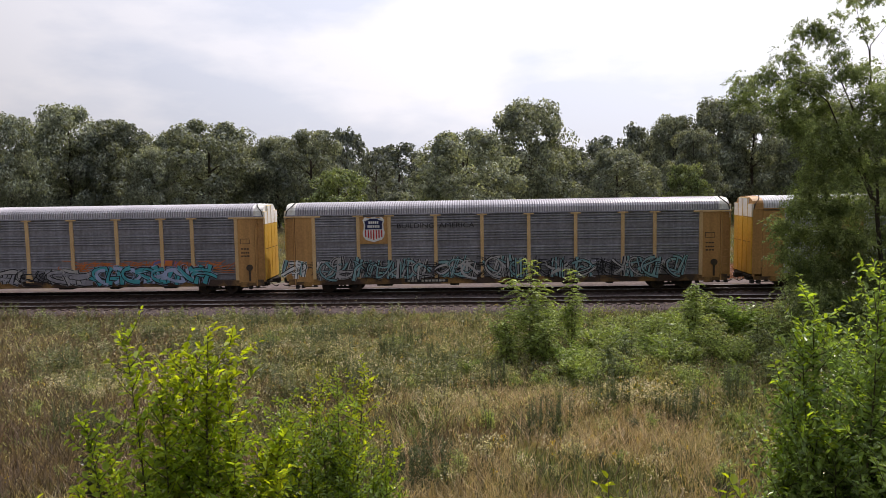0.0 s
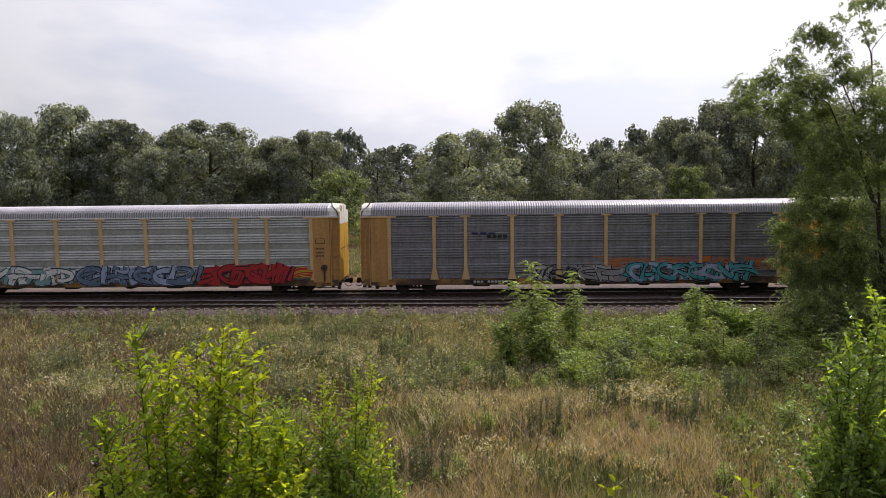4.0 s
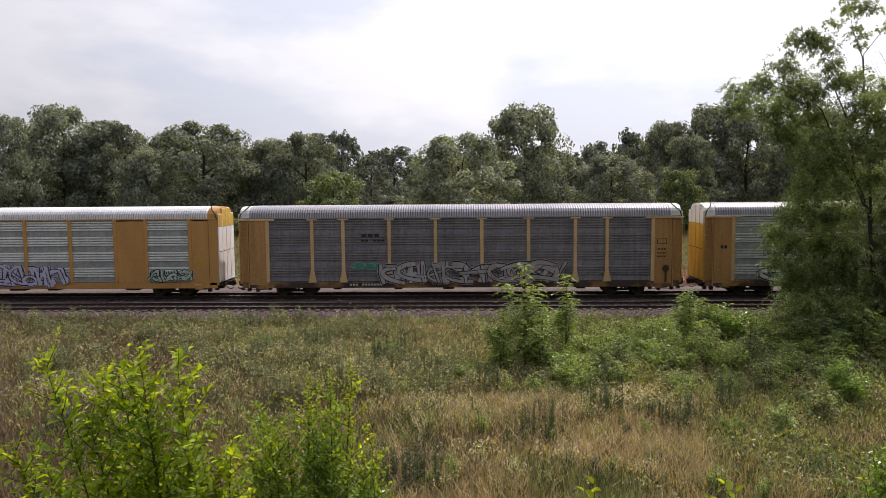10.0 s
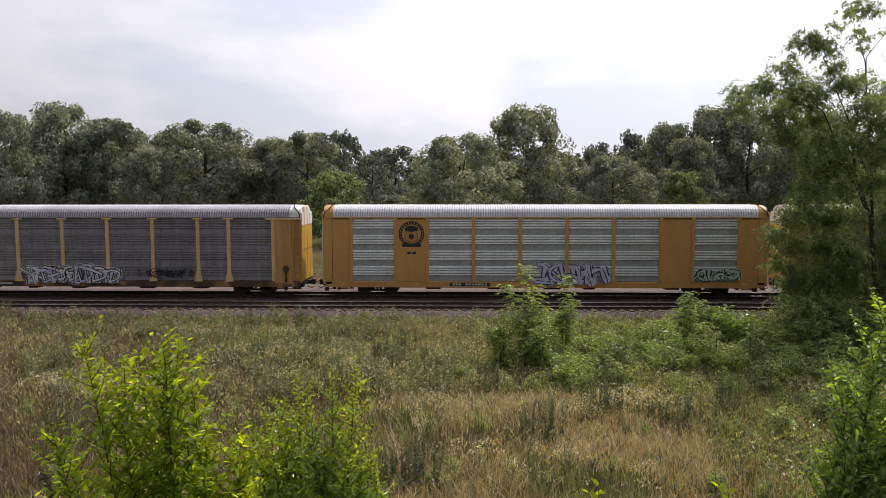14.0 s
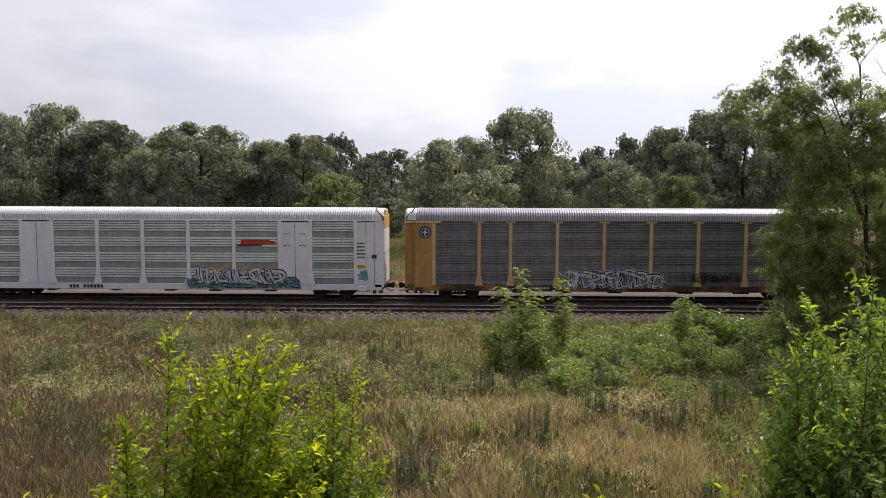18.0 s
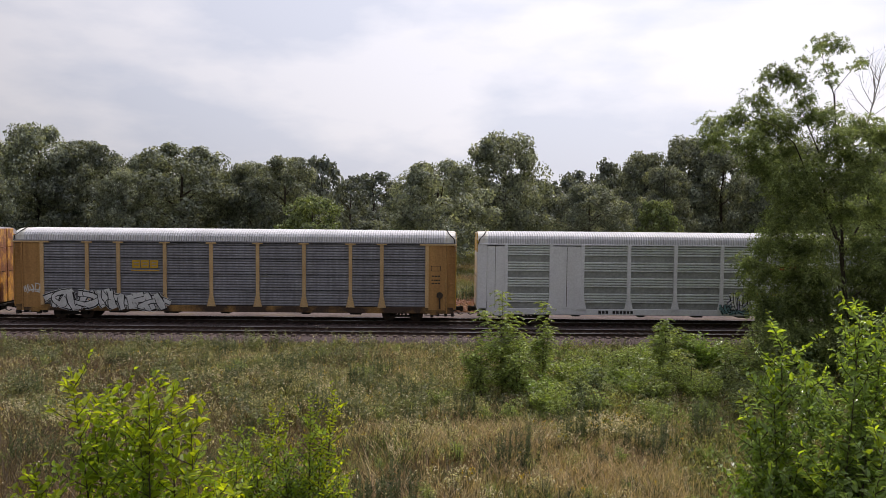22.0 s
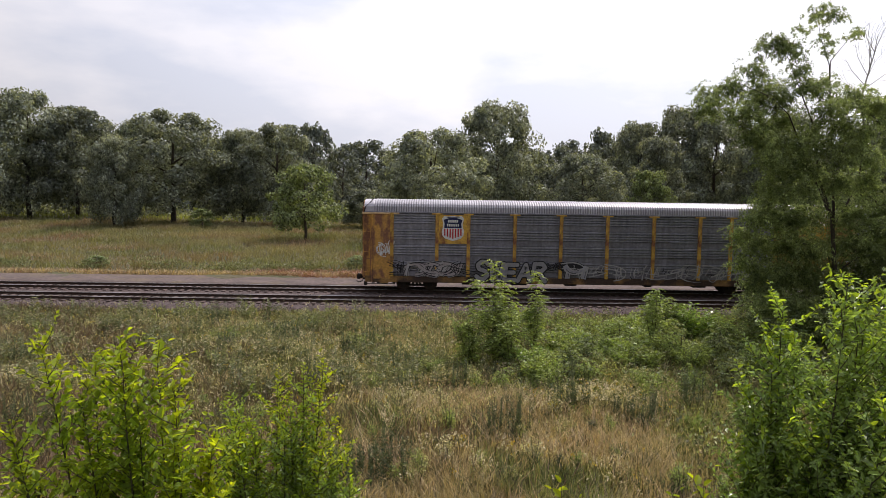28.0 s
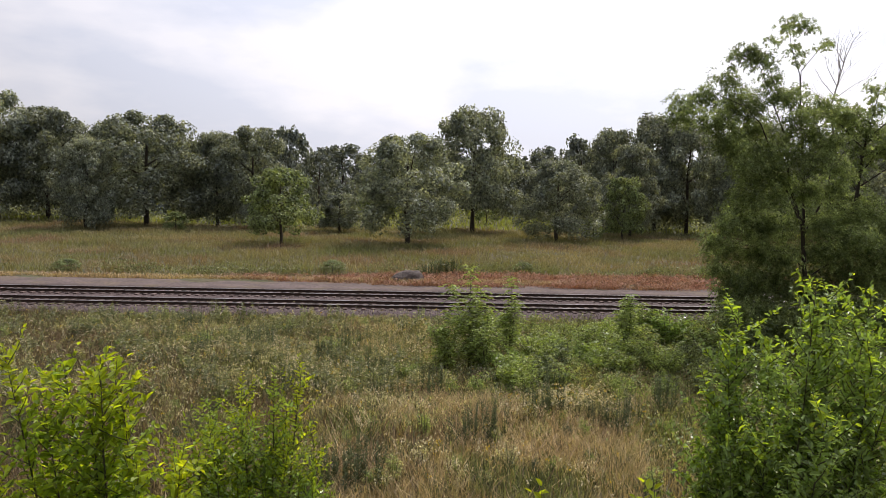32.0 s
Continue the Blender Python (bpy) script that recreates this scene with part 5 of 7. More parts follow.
# ---- far trees ----
def crown_mesh(seed, material, count=9000, low=0.12, leaf=0.03, wide=1.0, clumps=46):
    """A crown one unit high and about one wide: leaf cards on the outer skins of many overlapping boughs, and a thinner filling."""
    rng = np.random.default_rng(seed)
    cs = []
    for k in range(clumps):
        z = low + (0.945 - low) * rng.random()
        t = (z - low) / (1 - low)
        rad = 0.43 * wide * (math.sin(math.pi * min(1, 0.30 + 0.66 * t)) ** 0.7)
        a = rng.uniform(0, 6.283)
        rr = rad * math.sqrt(rng.uniform(0.12, 1.0))
        cs.append((rr * math.cos(a), rr * math.sin(a), z, rng.uniform(0.06, 0.12) * (1.15 - 0.3 * t)))
    cs.append((0.02, 0.0, 0.9, 0.09))
    per = int(count * 0.78) // len(cs)
    pts, nrm = [], []
    for x, y, z, r in cs:
        out = np.array([x, y, 0.0]) / (math.hypot(x, y) + 1e-6)
        d = rand_dirs(rng, per) + out * 0.3 + np.array([0, 0, 0.05])
        d /= np.linalg.norm(d, axis=1, keepdims=True)
        pts.append(np.array([x, y, z]) + d * (r * rng.uniform(0.62, 1.08, per))[:, None] * np.array([1.0, 1.0, 0.85]))
        nrm.append(d + np.array([0, 0, 0.35]))
    n = count - per * len(cs)
    k = rng.integers(0, len(cs), n)
    c = np.array(cs)[k]
    pts.append(c[:, :3] * np.array([0.85, 0.85, 1.0]) + rand_dirs(rng, n) * (c[:, 3] * 0.7)[:, None])
    nrm.append(rand_dirs(rng, n))
    return quads("crown", facing_leaves(rng, np.concatenate(pts), np.concatenate(nrm), leaf, leaf * 0.72, 0.9).reshape(-1, 3), [material])


def trunk_mesh(seed, forks=5, spread=0.3, r=0.02, low=0.2, top=0.8):
    rng = random.Random(seed)
    v, f = [], []
    bend = [(rng.uniform(-0.02, 0.02), rng.uniform(-0.02, 0.02), z) for z in (0.12, 0.3, 0.5, 0.7)]
    tube(v, f, [(0, 0, -0.03), *bend, (0, 0, top)], [r * 1.25, r, r * 0.85, r * 0.65, r * 0.45, r * 0.15], 7)
    for k in range(forks):
        a, z = rng.uniform(0, 6.283), rng.uniform(low, 0.62)
        ln = spread * rng.uniform(0.6, 1.1)
        tube(v, f, [(0, 0, z), (ln * 0.5 * math.cos(a), ln * 0.5 * math.sin(a), z + ln * 0.35), (ln * math.cos(a), ln * math.sin(a), z + ln * 0.8)], [r * 0.5, r * 0.3, r * 0.1], 5)
    return mesh_from("trunk", v, f, [M["bark"]], smooth=True)


OAK = [crown_mesh(100 + k, M["leaf_oak"], 25000, (0.10, 0.14, 0.17, 0.11, 0.18)[k], 0.025, (1.08, 0.98, 1.18, 0.95, 1.08)[k], 130) for k in range(5)]
PALE = [crown_mesh(120 + k, M["leaf_pale"], 8000, 0.2, 0.034, 1.05, 70) for k in range(2)]
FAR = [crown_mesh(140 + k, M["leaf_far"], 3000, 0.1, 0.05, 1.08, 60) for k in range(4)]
TRUNKS = [trunk_mesh(160 + k) for k in range(4)]


def tree(name, label, x, y, top, half, crown, trunk, turn, group="trees of the wood edge"):
    z = float(ground_z(x, y))
    t = thing(name, label, "tree", pose(x, y, z, 0, 0, turn), group)
    h = top - z
    t.scale = (half / 0.5 * 1.12, half / 0.5 * 1.12, h)
    child("trunk", trunk, t, None, "dark bark trunk")
    child("crown", crown, t)
    return t


def build_far_trees():
    rng = random.Random(8)
    row = [(-68, 124, 20.9, 7.8, 0), (-61, 126, 18.8, 7.4, 2), (-45.2, 104, 12.7, 4.4, 3), (-40.2, 113, 17.1, 8.4, 2), (-30.5, 116, 14.6, 4.8, 1), (-24.5, 114, 15.3, 6.2, 0),
           (-0.7, 89.4, 13.3, 6.2, 2), (9.2, 114, 19.1, 7.2, 4), (19.5, 99, 10.8, 5.4, 0), (32.8, 110, 14.0, 4.9, 1), (41.4, 125, 20.0, 6.6, 3), (45.5, 121, 18.9, 6.8, 2)]
    for k, (x, y, top, half, c) in enumerate(row):
        tree("oak_tree", "dense dark green oak with low spreading crown", x, y, top, half, OAK[c], TRUNKS[k % 4], 47 * k)
    for k, (x, y, top, half) in enumerate(((-71.5, 113, 18.6, 5.5), (-82, 118, 18.6, 6.5), (-94, 125, 19, 8), (-52, 128, 16.6, 5.4), (56, 118, 18.5, 7), (66, 112, 17, 7), (78, 120, 19, 8), (92, 118, 18, 8), (-108, 120, 18, 8), (37, 132, 15, 5), (34.5, 127, 17.6, 6.0))):
        tree("oak_tree", "dense dark green oak with low spreading crown", x, y, top, half, OAK[(k * 2 + 1) % 5], TRUNKS[k % 4], 61 * k + 20)
    tree("young_tree", "light green young tree with a double trunk in the meadow", -15.1, 85, 8.8, 4.3, PALE[0], trunk_mesh(181, 6, 0.3, 0.018, 0.16), 20)
    tree("small_tree", "small dark broad tree in the meadow", -10.8, 109, 5.6, 3.8, OAK[1], TRUNKS[1], 80)
    tree("young_tree", "light green young tree at the wood edge", 30.0, 104, 9.0, 3.2, PALE[1], TRUNKS[2], 10)
    for x, y, top, half in ((-8, 150, 7, 4), (14, 140, 5, 3), (52, 108, 6, 3), (-33, 104, 2.6, 1.8), (25, 101, 3.2, 1.4), (4, 128, 4, 2.5), (-6.5, 60.6, 0.7, 1.1), (-27, 58.6, 0.6, 1.2), (9.5, 62.6, 0.6, 0.9)):
        tree("meadow_shrub", "small leafy shrub under the trees", x, y, top, half, PALE[1], TRUNKS[0], x * 7)
    spots = [(-150 + 310 * (k + rng.random()) / 44, rng.uniform(208, 242), rng.uniform(15.5, 19.5), rng.uniform(7, 9.5)) for k in range(44)]
    spots += [(-34 - 95 * rng.random(), rng.uniform(134, 190), rng.uniform(14, 17), rng.uniform(6, 8)) for k in range(26)]
    spots += [(44 + 80 * rng.random(), rng.uniform(132, 185), rng.uniform(13, 17), rng.uniform(6, 8)) for k in range(22)]
    spots += [(30.6, 135, 16.6, 5.0), (35.3, 136, 15.3, 5.0), (-22.3, 135, 16.8, 4.6), (-26.8, 136, 16.0, 4.6), (-21, 165, 13.5, 6), (23, 172, 14.5, 6.5), (31, 178, 15.5, 6.5), (38, 160, 14, 6), (17, 195, 14, 6)]
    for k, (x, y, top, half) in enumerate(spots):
        tree("wood_tree", "tree of the far wood, its leaves greyed for haze", x, y, top, half, FAR[k % 4], TRUNKS[k % 4], rng.uniform(0, 360), "trees of the far wood")
    # undergrowth that closes the wood
    g = np.random.default_rng(11)
    n = 30000
    x, y = g.uniform(-190, 190, n), g.uniform(225, 262, n)
    p = np.stack([x, y, ground_z(x, y) + g.uniform(0, 8, n)], -1)
    x, y = g.uniform(-110, -26, 9000), g.uniform(128, 142, 9000)
    q = np.stack([x, y, ground_z(x, y) + g.uniform(0, 2.6, 9000) * (0.6 + 0.4 * np.sin(x * 0.6))], -1)
    x, y = g.uniform(36, 110, 8000), g.uniform(126, 140, 8000)
    r = np.stack([x, y, ground_z(x, y) + g.uniform(0, 2.6, 8000) * (0.6 + 0.4 * np.sin(x * 0.6))], -1)
    leaves = leaf_quads(g, p, 1.3, 1.0)
    low = np.concatenate([leaf_quads(g, q, 0.5, 0.35), leaf_quads(g, r, 0.5, 0.35)])
    tagged(new("wood_undergrowth", quads("wood_undergrowth", low.reshape(-1, 3), [M["leaf_oak"]])), "dark low undergrowth beneath the oaks", "undergrowth", kind="stuff")
    tagged(new("far_undergrowth", quads("far_undergrowth", leaves.reshape(-1, 3), [M["leaf_far"]])), "dense undergrowth of the far wood, greyed for haze", "undergrowth", kind="stuff")


# ---- the tree beside the tracks ----
def clump_leaves(rng, clumps, sprays, length, width, per=30):
    """Leaf masses of arching sprays: each spray leaves the heart of its clump, rises, droops and carries small leaves that lie flat."""
    out = []
    for x, y, z, r in clumps:
        n = max(6, int(sprays * r * r))
        a = rng.uniform(0, 6.283, n)
        way = np.stack([np.cos(a), np.sin(a), np.zeros(n)], -1)
        start = np.array([x, y, z]) + rand_dirs(rng, n) * (r * rng.uniform(0.1, 0.95, n) ** 0.8)[:, None] * np.array([1, 1, 0.8])
        ln = r * rng.uniform(0.35, 0.75, n)
        rise, droop = rng.uniform(0.25, 1.0, n), rng.uniform(0.35, 1.1, n)
        t = np.sort(rng.uniform(0.08, 1.0, (n, per)), axis=1)
        lift = (rise[:, None] * t - (rise + droop)[:, None] * t * t * 0.8) * ln[:, None]
        p = start[:, None] + way[:, None] * (t * ln[:, None])[..., None]
        p[..., 2] += lift
        p += rng.normal(0, 0.045, p.shape)
        slope = (rise[:, None] - 1.6 * (rise + droop)[:, None] * t)[..., None] * np.array([0, 0, 1.0])
        d = (way[:, None] + slope * 0.7 + rng.normal(0, 0.65, p.shape)).reshape(-1, 3)
        d /= np.linalg.norm(d, axis=1, keepdims=True)
        p = p.reshape(-1, 3)
        s = np.cross(d, np.array([0, 0, 1.0]) + rand_dirs(rng, len(p)) * 0.75)
        s /= np.linalg.norm(s, axis=1, keepdims=True) + 1e-9
        L = (length * rng.uniform(0.65, 1.3, len(p)))[:, None]
        W = L * width / length
        q = np.empty((len(p), 4, 3))
        q[:, 0], q[:, 1], q[:, 2], q[:, 3] = p, p + d * L * 0.45 + s * W * 0.5, p + d * L, p + d * L * 0.45 - s * W * 0.5
        out.append(q)
    return np.concatenate(out)


def build_side_tree():
    """Feathery tree before the tracks: bent trunk, long limbs, layered leaf masses and thin bare tops."""
    rng = np.random.default_rng(21)
    t = thing("feathery_tree", "tall feathery green tree with bent dark limbs beside the tracks", "tree", pose(20.4, 36, -0.9))
    T = Vector((20.4, 36, -0.9))
    v, f = [], []
    limbs = (([(0, 0, -0.2), (-0.5, 0, 2.5), (-0.8, 0, 4.5), (-1.0, 0, 6.3), (-1.7, 0.2, 8.3), (-2.0, 0.1, 10.5), (-2.7, 0, 11.9), (-3.8, 0, 14.4)], (0.30, 0.27, 0.24, 0.2, 0.14, 0.1, 0.07, 0.02)),
             ([(-0.9, 0, 6.0), (-1.0, 0.2, 8.9), (-1.2, 0.3, 11.0), (-1.5, 0.2, 13.7), (-2.0, 0.2, 15.0), (-2.3, 0.2, 16.4)], (0.17, 0.13, 0.10, 0.06, 0.035, 0.012)),
             ([(-1.4, 0.2, 12.4), (-1.4, 0.3, 13.9), (-0.4, 0.3, 15.2), (0.7, 0.3, 15.9)], (0.06, 0.045, 0.03, 0.008)),
             ([(-1.1, 0, 6.4), (-2.5, -0.4, 8.8), (-3.7, -0.6, 11.2), (-4.6, -0.7, 12.0), (-6.2, -0.8, 12.6)], (0.13, 0.1, 0.07, 0.05, 0.015)),
             ([(-0.8, 0, 4.2), (-2.2, -0.8, 5.0), (-4.8, -1.0, 5.4)], (0.1, 0.07, 0.02)),
             ([(-0.9, 0.2, 5.6), (0.4, 0.4, 8.0), (0.8, 0.6, 11.4)], (0.12, 0.09, 0.02)),
             ([(-0.7, 0, 3.6), (1.0, -0.5, 5.0), (2.2, -0.6, 5.6)], (0.1, 0.06, 0.02)))
    for k, (pts, rad) in enumerate(limbs):
        v, f = [], []
        tube(v, f, pts, [q * 0.44 for q in rad], 7)
        child("trunk" if k == 0 else "limb", mesh_from("limb", v, f, [M["bark"]], smooth=True), t, None, "bent dark trunk" if k == 0 else "")
    left = [(-7.3, 11.5, 0.8), (-6.8, 12.2, 0.85), (-6.3, 11.3, 0.9), (-5.8, 12.6, 0.85), (-5.3, 13.4, 0.7), (-4.8, 14.4, 0.65), (-4.3, 14.6, 0.55), (-3.8, 14.1, 0.65), (-3.2, 13.3, 0.65), (-4.3, 12.6, 0.9), (-3.7, 12.1, 0.9), (-4.9, 11.8, 0.9), (-5.8, 10.3, 0.8), (-4.9, 9.9, 0.9), (-4.1, 10.6, 1.0), (-3.2, 11.1, 0.9)]
    mid = [(-2.4, 12.5, 0.8), (-1.6, 12.8, 0.7), (-0.4, 12.0, 0.9), (0.5, 11.7, 0.8), (-2.1, 11.3, 0.95), (-1.2, 10.6, 0.95), (-2.3, 10.0, 1.1), (-3.4, 9.4, 1.1), (-1.4, 9.4, 1.0), (-0.3, 10.3, 0.9), (0.4, 9.2, 0.7), (-4.2, 8.6, 0.95), (-5.1, 9.0, 0.7), (-2.5, 8.3, 1.0), (-1.2, 7.9, 0.8), (0.1, 8.0, 0.8), (-3.6, 7.6, 1.0), (-4.6, 7.4, 0.8)]
    low = [(-5.3, 6.4, 0.8), (-4.3, 6.3, 0.95), (-5.6, 5.4, 0.85), (-4.6, 5.0, 0.95), (-3.4, 6.2, 0.9), (-3.5, 5.0, 0.95), (-2.4, 6.2, 0.8), (-2.2, 4.7, 0.9), (-5.6, 4.2, 0.7), (-4.7, 3.6, 0.9), (-3.3, 3.6, 1.0), (-0.2, 6.4, 0.9), (1.2, 5.9, 0.9), (0.2, 5.0, 0.95), (2.2, 5.4, 0.9), (1.4, 4.2, 1.0), (2.8, 4.4, 0.9), (-1.6, 3.2, 1.1), (-4.2, 2.2, 1.0), (-2.8, 1.9, 1.1), (-0.2, 2.4, 1.1), (1.6, 2.4, 1.1), (-5.0, 1.0, 0.9), (-3.6, 0.8, 1.1), (-2.0, 0.7, 1.1), (-0.4, 0.8, 1.1), (1.2, 0.8, 1.1), (2.8, 1.4, 1.2), (-4.4, 2.8, 1.0)]
    back = [(x * 0.9 + 0.6, z, 1.25) for x, z in ((-4.4, 1.2), (-3.0, 1.4), (-1.4, 1.3), (0.2, 1.3), (1.8, 1.5), (3.4, 1.6), (4.8, 1.4), (-4.4, 3.0), (-2.8, 3.2), (-1.0, 3.1), (0.8, 3.2), (2.4, 3.4), (4.0, 3.4), (5.4, 3.0), (-3.6, 4.8), (-1.8, 4.8), (0.2, 4.9), (2.0, 5.0), (3.8, 5.0), (5.2, 4.6), (-3.4, 6.4), (-0.6, 6.6), (1.2, 6.6), (3.0, 6.4), (4.6, 6.2))]
    tops = [(-2.4, 16.1, 0.5), (-2.7, 15.7, 0.5), (-1.9, 15.7, 0.5), (-3.2, 15.2, 0.4), (-1.5, 16.2, 0.4), (-2.2, 15.1, 0.4), (-1.4, 14.9, 0.45), (-0.9, 15.0, 0.4), (-2.0, 14.1, 0.35), (-0.3, 15.2, 0.28)]
    for name, group, per, label in (("leaf_mass", left, 96, ""), ("leaf_mass", mid, 96, ""), ("leaf_mass", low, 92, ""), ("leaf_mass", back, 84, ""), ("top_leaves", tops, 60, "thin leafy top shoots")):
        cl = [(x, rng.normal(1.6 if group is back else -0.9 if group in (mid, low) else 0, 0.7), z, r * 1.12) for x, z, r in group]
        child(name, quads(name, clump_leaves(rng, cl, per * 0.95, 0.125, 0.052, 34).reshape(-1, 3), [M["leaf_willow"]]), t, None, label)
    r2 = random.Random(4)

    def twig(pts, rad, seg):
        v, f = [], []
        tube(v, f, pts, rad, seg)
        child("dead_twig", mesh_from("dead_twig", v, f, [M["bark_pale"]]), t, None, "bare pale dead twig")

    for k in range(11):
        p = Vector((0.2, 0.3, 12.2)).lerp(Vector((0.9, 0.5, 14.6)), 0.05 + 0.095 * k)
        a = radians(28 + 11 * k + r2.uniform(-8, 8) if k % 2 else 150 - 9 * k + r2.uniform(-8, 8))
        ln = r2.uniform(1.7, 2.7) * (1.15 - 0.04 * k)
        mid, end = p + Vector((math.cos(a), 0.1, math.sin(a))) * ln * 0.5, p + Vector((math.cos(a) + 0.2, 0.2, math.sin(a))) * ln
        twig([p, mid, end], [0.02, 0.012, 0.004], 4)
        for j in range(4):
            q = p.lerp(end, 0.3 + 0.16 * j)
            b = a + radians(r2.choice((-1, 1)) * r2.uniform(18, 40))
            le = ln * r2.uniform(0.25, 0.45)
            twig([q, q + Vector((math.cos(b), 0.1, math.sin(b))) * le * 0.5, q + Vector((math.cos(b) + 0.15, 0.1, math.sin(b))) * le], [0.01, 0.007, 0.003], 3)
    twig([(0.5, 0.3, 10.6), (0.2, 0.3, 12.2), (0.9, 0.5, 14.6)], [0.06, 0.045, 0.02], 5)


def build_corner_trees():
    """Dark branchy trees further along, seen past the feathery one."""
    rng = np.random.default_rng(25)
    for x, y, h, seed in ((25.6, 39.4, 13.5, 1), (33.5, 37.0, 14.5, 2), (30.0, 33.0, 7.0, 3)):
        t = thing("branchy_tree", "dark branchy tree with thin leaves near the tracks", "tree", pose(x, y, -0.9), "trees beside the tracks")
        r = random.Random(seed)
        v, f = [], []
        tips = []
        tube(v, f, [(0, 0, -0.2), (-0.5, 0, h * 0.3), (-1.4, 0.2, h * 0.5), (-1.2, 0.1, h * 0.75), (-0.6, 0, h)], [0.22, 0.17, 0.12, 0.07, 0.015], 7)
        for k in range(14):
            z = h * r.uniform(0.35, 0.85)
            a = r.uniform(0, 6.283)
            ln = h * r.uniform(0.18, 0.3)
            e = Vector((-1.2 + ln * math.cos(a), ln * math.sin(a) * 0.6, z + ln * 0.55))
            tube(v, f, [(-1.2, 0.1, z), (Vector((-1.2, 0.1, z)) + e) / 2 + Vector((0, 0, 0.3)), e], [0.05, 0.035, 0.01], 5)
            tips.append(e)
        tips += [Vector((-0.6, 0, h)), Vector((-0.9, 0, h * 0.92)), Vector((-1.1, 0.1, h * 0.82))]
        child("trunk", mesh_from("trunk", v, f, [M["bark"]], smooth=True), t, None, "bent dark trunk and limbs")
        cl = [(p.x, p.y, p.z, h * 0.085 * r.uniform(0.7, 1.2)) for p in tips] + [(-1 + r.uniform(-2, 2), r.uniform(-1, 1), h * r.uniform(0.12, 0.9), h * 0.08) for _ in range(9)]
        child("crown", quads("crown", clump_leaves(rng, cl, 34, 0.17, 0.075).reshape(-1, 3), [M["leaf_willow"]]), t)


# ---- field plants ----
def shrub_meshes(seed, stems, leaves, leaf, ratio, material, stem_material, h, lean, bottom=0.12, reach=0.4, single=False):
    """A shrub h metres high: a fan of stems leaning out by lean metres, with leaves on short twigs along them."""
    rng = np.random.default_rng(seed)
    v, f, pts, dirs, made = [], [], [], [], []
    for k in range(stems):
        a = rng.uniform(0, 6.283)
        ln = h * (1.0 if k == 0 else rng.uniform(0.55, 0.95))
        off = lean * (0.1 if k == 0 else rng.uniform(0.2, 1.0))
        p0 = np.array([0.05 * math.cos(a), 0.05 * math.sin(a), -0.05])
        p2 = np.array([off * math.cos(a), off * math.sin(a), ln])
        p1 = (p0 + p2) / 2 + np.array([0, 0, 0.08 * h])
        if single and v:
            made.append(mesh_from("stem", v, f, [stem_material], smooth=True))
            v, f = [], []
        tube(v, f, [p0, p1, p2], [0.018, 0.012, 0.004], 4)
        m = leaves // stems
        t = rng.uniform(bottom, 1.0, m) ** 0.8
        base = np.outer((1 - t) ** 2, p0) + np.outer(2 * t * (1 - t), p1) + np.outer(t ** 2, p2)
        ang = rng.uniform(0, 6.283, m)
        out = np.stack([np.cos(ang), np.sin(ang), rng.uniform(-0.1, 0.7, m)], -1)
        away = rng.uniform(0.0, reach, m) * (1.2 - t)
        pts.append(base + out * away[:, None])
        dirs.append(out)
    pts, dirs = np.concatenate(pts), np.concatenate(dirs)
    made.append(mesh_from("stem", v, f, [stem_material], smooth=True))
    return (made,
            quads("foliage", leaf_quads(rng, pts, leaf, leaf * ratio, dirs, 0.15).reshape(-1, 3), [material]))


def frond_meshes(seed, stems, fronds, h, lean, material, length=0.62, leaf=0.15, low=0.2):
    """A feathery sapling h metres high: upright stems, each ringed by arching fronds of paired leaflets."""
    rng = np.random.default_rng(seed)
    made, pts, dirs, rv, rf = [], [], [], [], []
    for k in range(stems):
        v, f = [], []
        a = rng.uniform(0, 6.283)
        top = h * (1.0 if k == 0 else rng.uniform(0.5, 0.92))
        off = lean * (0.08 if k == 0 else rng.uniform(0.25, 1.0))
        p0 = np.array([0.06 * math.cos(a), 0.06 * math.sin(a), -0.05])
        p2 = np.array([off * math.cos(a), off * math.sin(a), top])
        p1 = (p0 + p2) / 2 + np.array([0, 0, 0.1 * h])
        tube(v, f, [p0, p1, p2], [0.022, 0.016, 0.006], 5)
        for j in range(fronds):
            t = low + (1 - low) * ((j + rng.random()) / fronds) ** 0.75
            base = (1 - t) ** 2 * p0 + 2 * t * (1 - t) * p1 + t * t * p2
            b = j * 2.4 + rng.uniform(-0.4, 0.4)
            out = np.array([math.cos(b), math.sin(b), 0.0])
            L = length * rng.uniform(0.55, 1.25) * (1.15 - 0.35 * t * t)
            rise = rng.uniform(0.25, 0.75)
            s = np.linspace(0.12, 1, 10)[:, None]
            line = base + out * s * L * 0.95 + np.array([0, 0, 1.0]) * (rise * s - (rise + 0.15) * s * s) * L
            tube(rv, rf, [base, line[4], line[9]], [0.006, 0.004, 0.0015], 4)
            side = np.array([-out[1], out[0], 0.0])
            for sg in (-1, 1):
                pts.append(line)
                dirs.append(side * sg + out * 0.45 + np.array([0, 0, -0.25]) + rng.normal(0, 0.22, (10, 3)))
        made.append(mesh_from("stem", v, f, [M["stem"]], smooth=True))
    return made, quads("foliage", leaf_quads(rng, np.concatenate(pts), leaf, leaf * 0.36, np.concatenate(dirs)).reshape(-1, 3), [M[material]]), mesh_from("frond_stalk", rv, rf, [M["stem_green"]])


